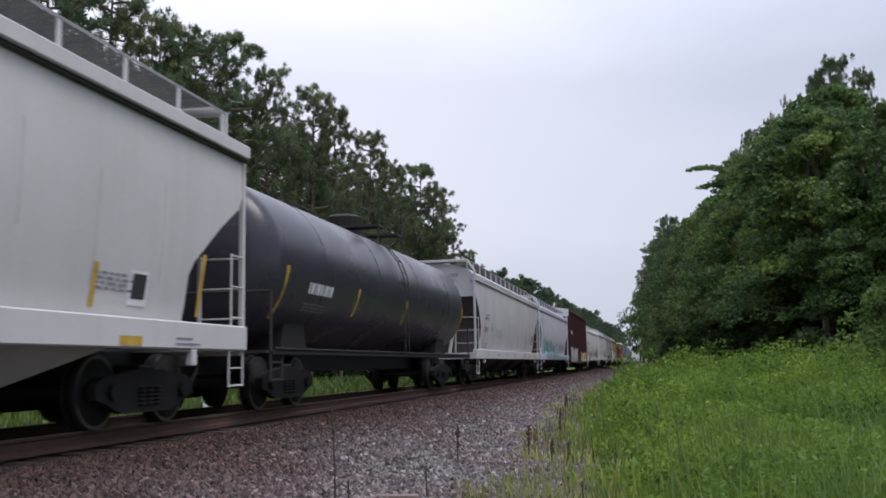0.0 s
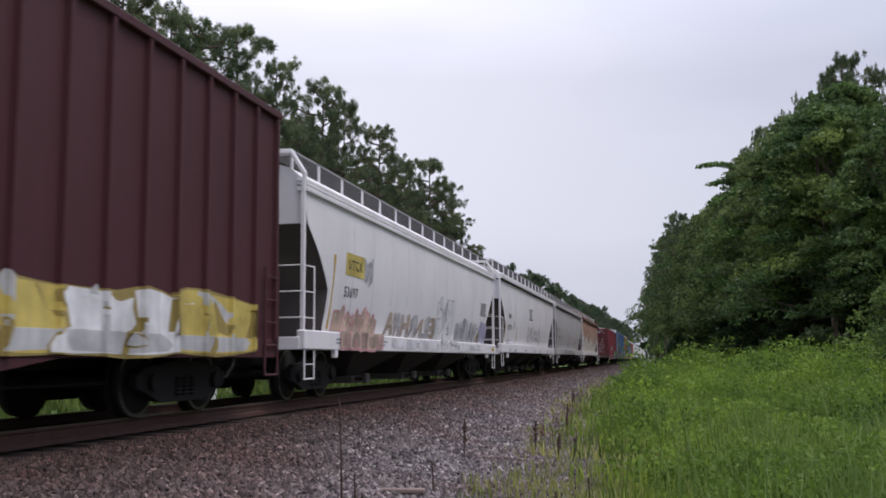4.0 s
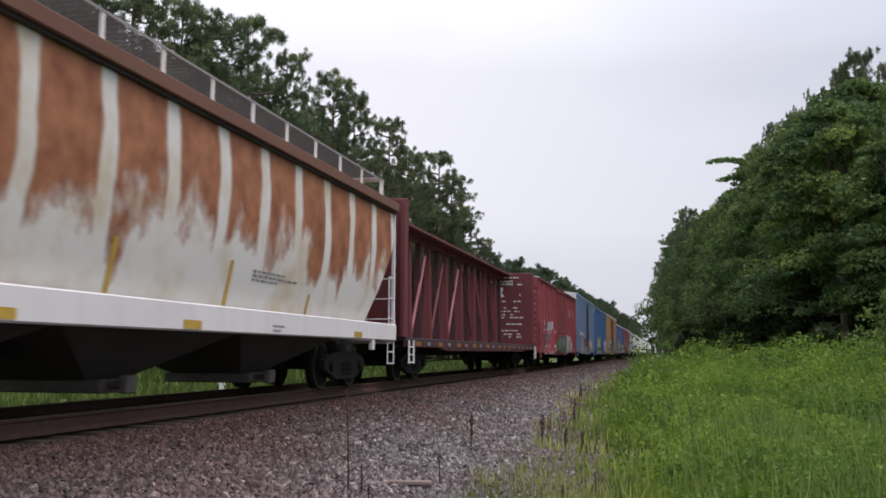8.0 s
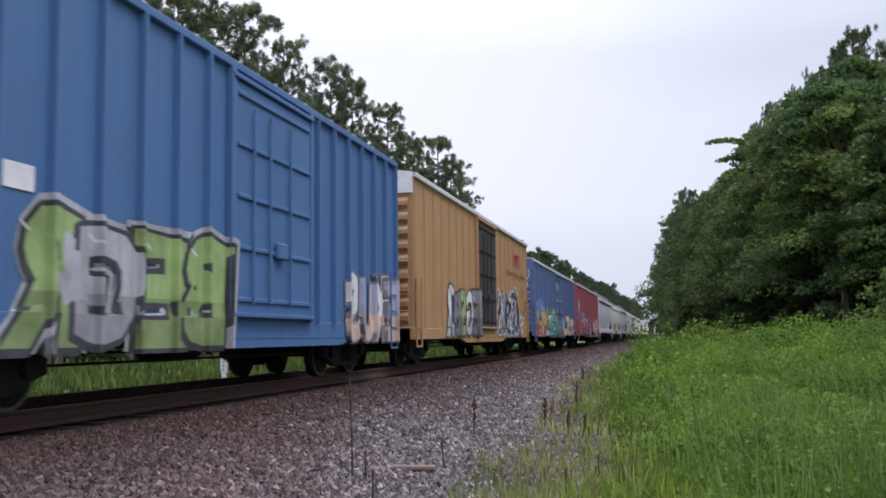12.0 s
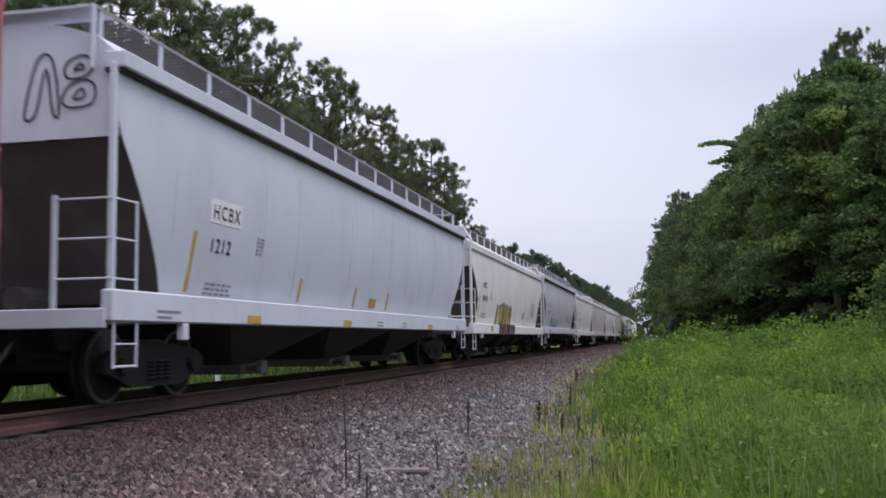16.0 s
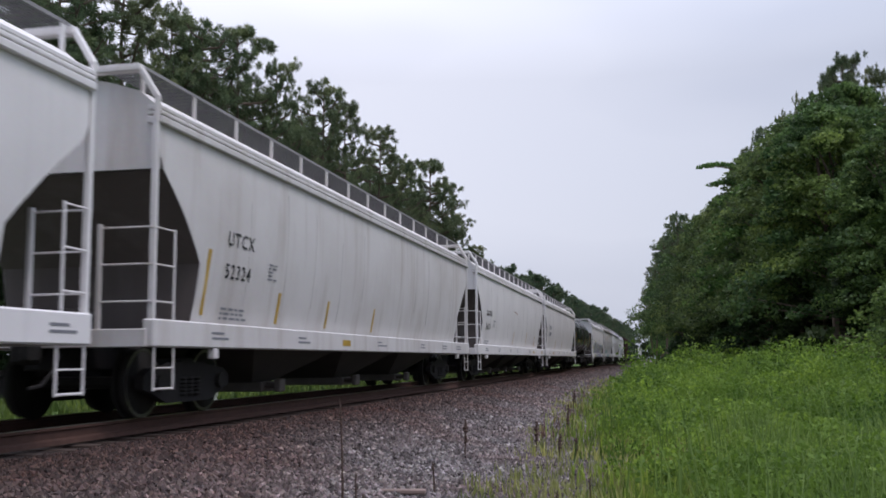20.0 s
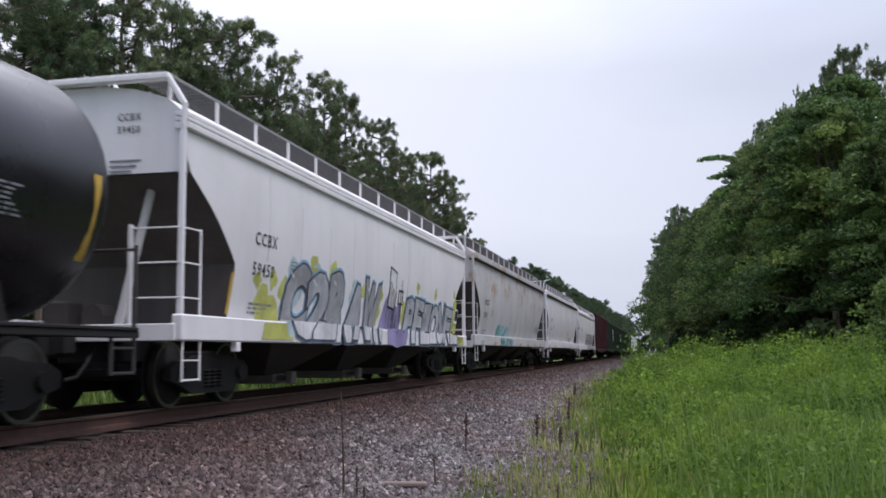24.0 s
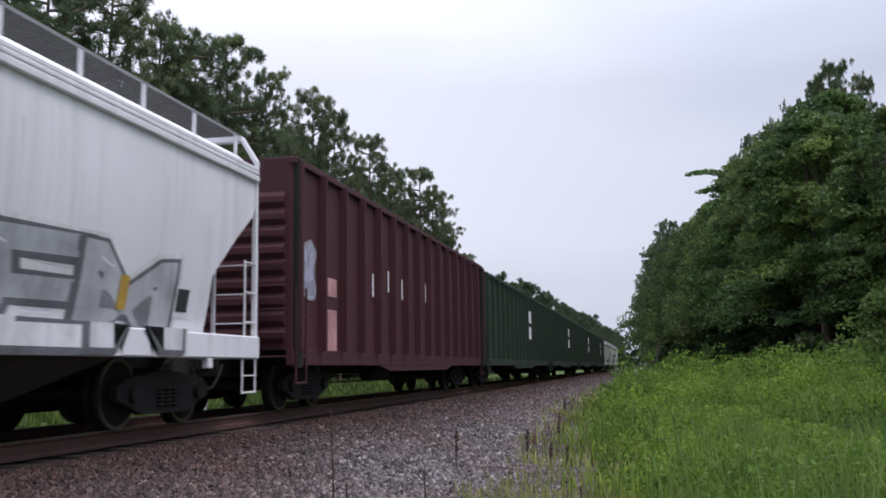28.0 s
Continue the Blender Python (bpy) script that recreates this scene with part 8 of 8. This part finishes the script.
# ---- ballast stones, grass, weeds ----
def make_stones(name, n, region, lo, hi, label):
    rs = np.random.RandomState(21)
    x0, x1, y0, y1 = region
    u = rs.uniform(size=n)
    ys = y0 * (y1 / y0) ** u
    xs = rs.uniform(x0, x1, size=n)
    keep = xs < -1.2 + 0.9 * np.sin(ys * 0.9) * np.sin(ys * 0.37 + 1) + rs.normal(size=n) * 0.45 - 0.012 * ys + 2.1 * np.exp(-((ys - 10.5) / 5.0) ** 2)
    xs, ys = xs[keep], ys[keep]
    n = len(xs)
    octa = np.array([(1, 0, 0), (-1, 0, 0), (0, 1, 0), (0, -1, 0), (0, 0, 1), (0, 0, -1)], float)
    tri = [(0, 2, 4), (2, 1, 4), (1, 3, 4), (3, 0, 4), (2, 0, 5), (1, 2, 5), (3, 1, 5), (0, 3, 5)]
    size = rs.uniform(lo, hi, size=(n, 1, 1)) * (1 + ys[:, None, None] / 60)
    v = octa[None] * size * rs.uniform(0.55, 1.25, size=(n, 6, 1))
    ang = rs.uniform(0, 6.28, size=n)
    ca, sa = np.cos(ang)[:, None], np.sin(ang)[:, None]
    tilt = rs.uniform(-0.7, 0.7, size=n)
    ct, st = np.cos(tilt)[:, None], np.sin(tilt)[:, None]
    X, Y, Z = v[..., 0], v[..., 1], v[..., 2]
    X, Z = X * ct - Z * st, X * st + Z * ct
    X, Y = X * ca - Y * sa, X * sa + Y * ca
    zs = np.array([ground_z(a, b) for a, b in zip(xs, ys)])
    V = np.stack([X + xs[:, None], Y + ys[:, None], Z + (zs + size[:, 0, 0] * 0.25)[:, None]], -1).reshape(-1, 3)
    F = [(6 * i + a, 6 * i + b, 6 * i + c) for i in range(n) for a, b, c in tri]
    me = bpy.data.meshes.new(name)
    me.from_pydata(V.tolist(), [], F)
    me.materials.append(M["stone"])
    tagged(new(name, me), label, "gravel", kind="stuff")


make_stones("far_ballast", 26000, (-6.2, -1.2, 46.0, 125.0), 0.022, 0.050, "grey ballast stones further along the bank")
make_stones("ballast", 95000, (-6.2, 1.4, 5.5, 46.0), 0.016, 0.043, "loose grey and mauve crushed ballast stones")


def make_blades(name, n, region, hmin, hmax, mat, edge, label, seed, width=0.0065, leafy=False, log=True):
    rs = np.random.RandomState(seed)
    x0, x1, y0, y1 = region
    u = rs.uniform(size=n)
    ys = y0 * (y1 / y0) ** u if log else rs.uniform(y0, y1, size=n)
    xs = rs.uniform(x0, x1, size=n) * (np.clip(ys / 30, 0.35, 1.6) if log else 1)
    pat = np.array([noise.noise(Vector((a * 0.55, b * 0.55, 7.0))) for a, b in zip(xs, ys)])
    keep = edge(xs, ys, pat, rs)
    xs, ys, pat = xs[keep], ys[keep], pat[keep]
    n = len(xs)
    zs = np.array([ground_z(a, b) for a, b in zip(xs, ys)])
    h = rs.uniform(hmin, hmax, size=n) * (1 + 0.45 * pat)
    ang = rs.uniform(0, 6.28, size=n)
    lean = rs.uniform(0.05, 0.55, size=n) * h
    w = width * rs.uniform(0.6, 1.5, size=n) * (1 + ys / 25)
    dx, dy = np.cos(ang), np.sin(ang)
    base0 = np.stack([xs - dy * w, ys + dx * w, zs - 0.02], -1)
    base1 = np.stack([xs + dy * w, ys - dx * w, zs - 0.02], -1)
    mid0 = np.stack([xs + dx * lean * 0.35 - dy * w * 0.8, ys + dy * lean * 0.35 + dx * w * 0.8, zs + h * 0.6], -1)
    mid1 = np.stack([xs + dx * lean * 0.35 + dy * w * 0.8, ys + dy * lean * 0.35 - dx * w * 0.8, zs + h * 0.6], -1)
    tip = np.stack([xs + dx * lean, ys + dy * lean, zs + h], -1)
    V = np.stack([base0, base1, mid1, mid0, tip], 1).reshape(-1, 3)
    F = []
    for i in range(n):
        F.append((5 * i, 5 * i + 1, 5 * i + 2, 5 * i + 3))
        F.append((5 * i + 3, 5 * i + 2, 5 * i + 4))
    me = bpy.data.meshes.new(name)
    me.from_pydata(V.tolist(), [], F)
    me.materials.append(mat)
    tagged(new(name, me), label, "grass", kind="stuff")


def bank_edge(y):
    return np.interp(y, (5, 10, 13, 17, 25, 34, 54, 76, 120), (-1.1, -1.35, -1.5, -1.8, -2.4, -2.75, -3.15, -3.1, -3.3)) + 0.22 * np.sin(y * 0.9) * np.sin(y * 0.37 + 1)


BARE = ((-0.45, 25.0, 0.9), (-0.6, 18.6, 0.8), (0.3, 12.8, 0.55), (0.0, 14.8, 0.7), (-0.9, 14.4, 0.6), (-1.5, 21.0, 0.6))


def right_edge(x, y, p, rs):
    """Thin on the gravel, closing to full cover within about two metres, with a few bare spots."""
    k = np.clip((x - bank_edge(y) + 0.5 * p) / (0.7 + 2.4 * np.exp(-y / 14)), 0, 1) ** (1.3 + 0.3 * np.exp(-((y - 9) / 7) ** 2))
    for a, b, r in BARE:
        k = k * (1 - 0.85 * np.exp(-((x - a) ** 2 + ((y - b) * 0.6) ** 2) / (r * r)))
    return rs.uniform(size=len(x)) < k


make_blades("grass", 84000, (-4, 16, 6.0, 75.0), 0.10, 0.42, M["grass"], right_edge, "bright green long grass beside the railway bank", 31)
make_blades("tall_grass", 24000, (-3, 17, 7.0, 75.0), 0.40, 0.95, M["tallgrass"], lambda x, y, p, rs: right_edge(x - 0.9, y, p, rs) & (p > -0.05), "tall pale green grass stems in clumps", 34, 0.005)
make_blades("dry_grass", 60000, (-6, 9, 6.0, 60.0), 0.07, 0.26, M["straw"], lambda x, y, p, rs: right_edge(x + 0.75 + 0.5 * np.exp(-((y - 10) / 5) ** 2), y, p, rs) & (p < 0.22), "thin straw-coloured dry grass", 32)
make_blades("brown_stems", 8000, (-4, 6, 8.0, 60.0), 0.10, 0.38, M["russet"], lambda x, y, p, rs: (np.abs(x - bank_edge(y) - 0.1) < 0.35) & (y > 18) & (rs.uniform(size=len(x)) < 0.5) | ((x - 0.5) ** 2 + ((y - 14.5) * 0.4) ** 2 < 0.5) & (rs.uniform(size=len(x)) < 0.5), "reddish-brown dead weed stems along the gravel", 35, 0.004)
make_blades("far_side_grass", 16000, (-22, -10.2, 10.0, 90.0), 0.2, 0.5, M["shadegrass"], lambda x, y, p, rs: x < -10.0, "green grass beyond the track", 33, 0.02, log=False)


def make_weeds(name, n, region, seed, label, mat="weed", tall=1.0, gate=-0.12):
    """Leafy weeds: each a loose upright column of small leaves, taller away from the bank."""
    rs = np.random.RandomState(seed)
    x0, x1, y0, y1 = region
    ys = y0 * (y1 / y0) ** rs.uniform(size=n)
    xs = rs.uniform(x0, x1, size=n) * np.clip(ys / 30, 0.4, 1.6)
    pat = np.array([noise.noise(Vector((a * 0.3, b * 0.3, 3.0 + seed))) for a, b in zip(xs, ys)])
    keep = right_edge(xs - 0.7 - rs.uniform(-0.3, 0.9, size=n), ys, pat, rs) & (pat > gate)
    xs, ys, pat = xs[keep], ys[keep], pat[keep]
    zs = np.array([ground_z(a, b) for a, b in zip(xs, ys)])
    h = tall * rs.uniform(0.25, 0.75, size=len(xs)) * (1 + 1.2 * np.maximum(pat, 0)) * (0.8 + 0.65 * np.clip((ys - 11) / 30, 0, 1))
    per = 38
    u = rs.uniform(0.1, 1.0, size=(len(xs), per)) ** 0.7
    ang = rs.uniform(0, 6.283, size=(len(xs), per))
    rad = (0.06 + 0.26 * h[:, None] * np.sqrt(rs.uniform(size=(len(xs), per)))) * (1.15 - 0.6 * u)
    pts = np.stack([xs[:, None] + rad * np.cos(ang), ys[:, None] + rad * np.sin(ang), zs[:, None] + u * h[:, None]], -1).reshape(-1, 3)
    size = np.repeat(0.045 + 0.0022 * ys, per)[:, None]
    me = leaf_object(name, pts, size, M[mat], seed, 0.6, 0.35)
    tagged(new(name, me), label, "weeds", kind="stuff")


make_weeds("weeds", 8600, (-3, 17, 7.0, 70.0), 41, "bright green leafy weeds among the grass")
make_weeds("low_weeds", 5200, (-6, 16, 6.5, 22.0), 47, "low leafy green weeds covering the ground", "weed", 0.62, -0.4)
make_weeds("tall_weeds", 2600, (-1, 17, 20.0, 75.0), 43, "tall yellow-green weeds before the wood", "weedpale", 1.45, 0.0)


def stalk(h, seed, seeds=True):
    rnd = random.Random(seed)
    ob = thing("weed_stalk", "thin dead brown weed stalk standing in the gravel", "weed stalk", group="dead weed stalks")
    bm = bmesh.new()
    lean = rnd.uniform(-0.05, 0.05) * h
    for k in range(4):
        bar(bm, (lean * (k / 4) ** 2, 0, h * k / 4 - 0.03), (lean * ((k + 1) / 4) ** 2, 0, h * (k + 1) / 4), 0.012 - 0.002 * k, 5)
    part("stem", bm, M["dry"], ob)
    bm = bmesh.new()
    rings = []
    z0 = 0.38 if seeds else 0.7
    for k in range(15):
        u = z0 + (1.0 - z0) * k / 14
        q = (0.026 if seeds else 0.012) * math.sin(math.pi * (0.08 + 0.88 * k / 14)) ** 0.5 * rnd.uniform(0.55, 1.5)
        ox, oy = rnd.uniform(-0.008, 0.008), rnd.uniform(-0.008, 0.008)
        rings.append([bm.verts.new((lean * u * u + ox + q * math.cos(1.0472 * i) * rnd.uniform(0.7, 1.3), oy + q * math.sin(1.0472 * i) * rnd.uniform(0.7, 1.3), h * u)) for i in range(6)])
    for lo, hi in zip(rings, rings[1:]):
        for i in range(6):
            bm.faces.new((lo[i], lo[(i + 1) % 6], hi[(i + 1) % 6], hi[i]))
    bm.faces.new(rings[-1])
    part("seed_head", bm, M["dry"], ob)
    return ob


for k, (x, y, h, fat) in enumerate(((-3.02, 9.15, 1.0, 0), (-2.75, 13.9, 0.56, 1), (-2.0, 16.1, 0.52, 1), (-2.40, 10.4, 0.36, 0), (-1.5, 14.9, 0.42, 1), (-1.28, 15.2, 0.36, 1), (-2.4, 28.0, 0.5, 1), (-2.6, 31.0, 0.5, 1), (-0.75, 10.6, 0.3, 0), (-1.0, 9.6, 0.3, 0), (-2.0, 22.0, 0.5, 1), (-1.75, 19.0, 0.5, 1), (-2.9, 9.2, 0.28, 0), (-2.55, 8.3, 0.3, 0))):
    st = stalk(h, 700 + k, bool(fat))
    st.matrix_basis = pose(x, y, ground_z(x, y))

# broken plank in the gravel and the white marker post beyond the track
bm = bmesh.new()
box(bm, -0.28, 0.28, -0.05, 0.05, 0.0, 0.05, 0.012)
plank = thing("broken_plank", "weathered pinkish broken plank lying in the gravel", "plank", at=(-2.72, 10.15, ground_z(-2.72, 10.15) + 0.02), rz=8)
part("board", bm, plain("weathered_plank", (0.20, 0.145, 0.125), 0.9, var=0.35), plank)

post = thing("marker_post", "short white trackside marker post in the grass", "post", at=(-11.2, 23.4, ground_z(-11.2, 23.4)))
bm = bmesh.new()
box(bm, -0.09, 0.09, -0.05, 0.05, -0.2, 0.86, 0.012)
part("board", bm, M["post"], post)
bm = bmesh.new()
for z in (0.5, 0.6, 0.7):
    box(bm, 0.005, 0.03, -0.056, -0.0505, z, z + 0.06)
part("figures", bm, M["ink"], post)


# ---- motion ----
def shift(t):
    """How far the train has come since the start, in metres."""
    u = (t - 14) / 14
    return 274.136 * u + 2.007 * u * u + 0.705 * u ** 3 - 1.629 * u ** 4 + 274.463


def motions():
    for car, y0 in TRAIN:
        walk(car, [(t, pose(TRACK, y0 - shift(t), RAIL)) for t in (0, 2, 4, 6, 8, 10, 12, 14, 16, 18, 20, 22, 24, 26, 28)])


motions()
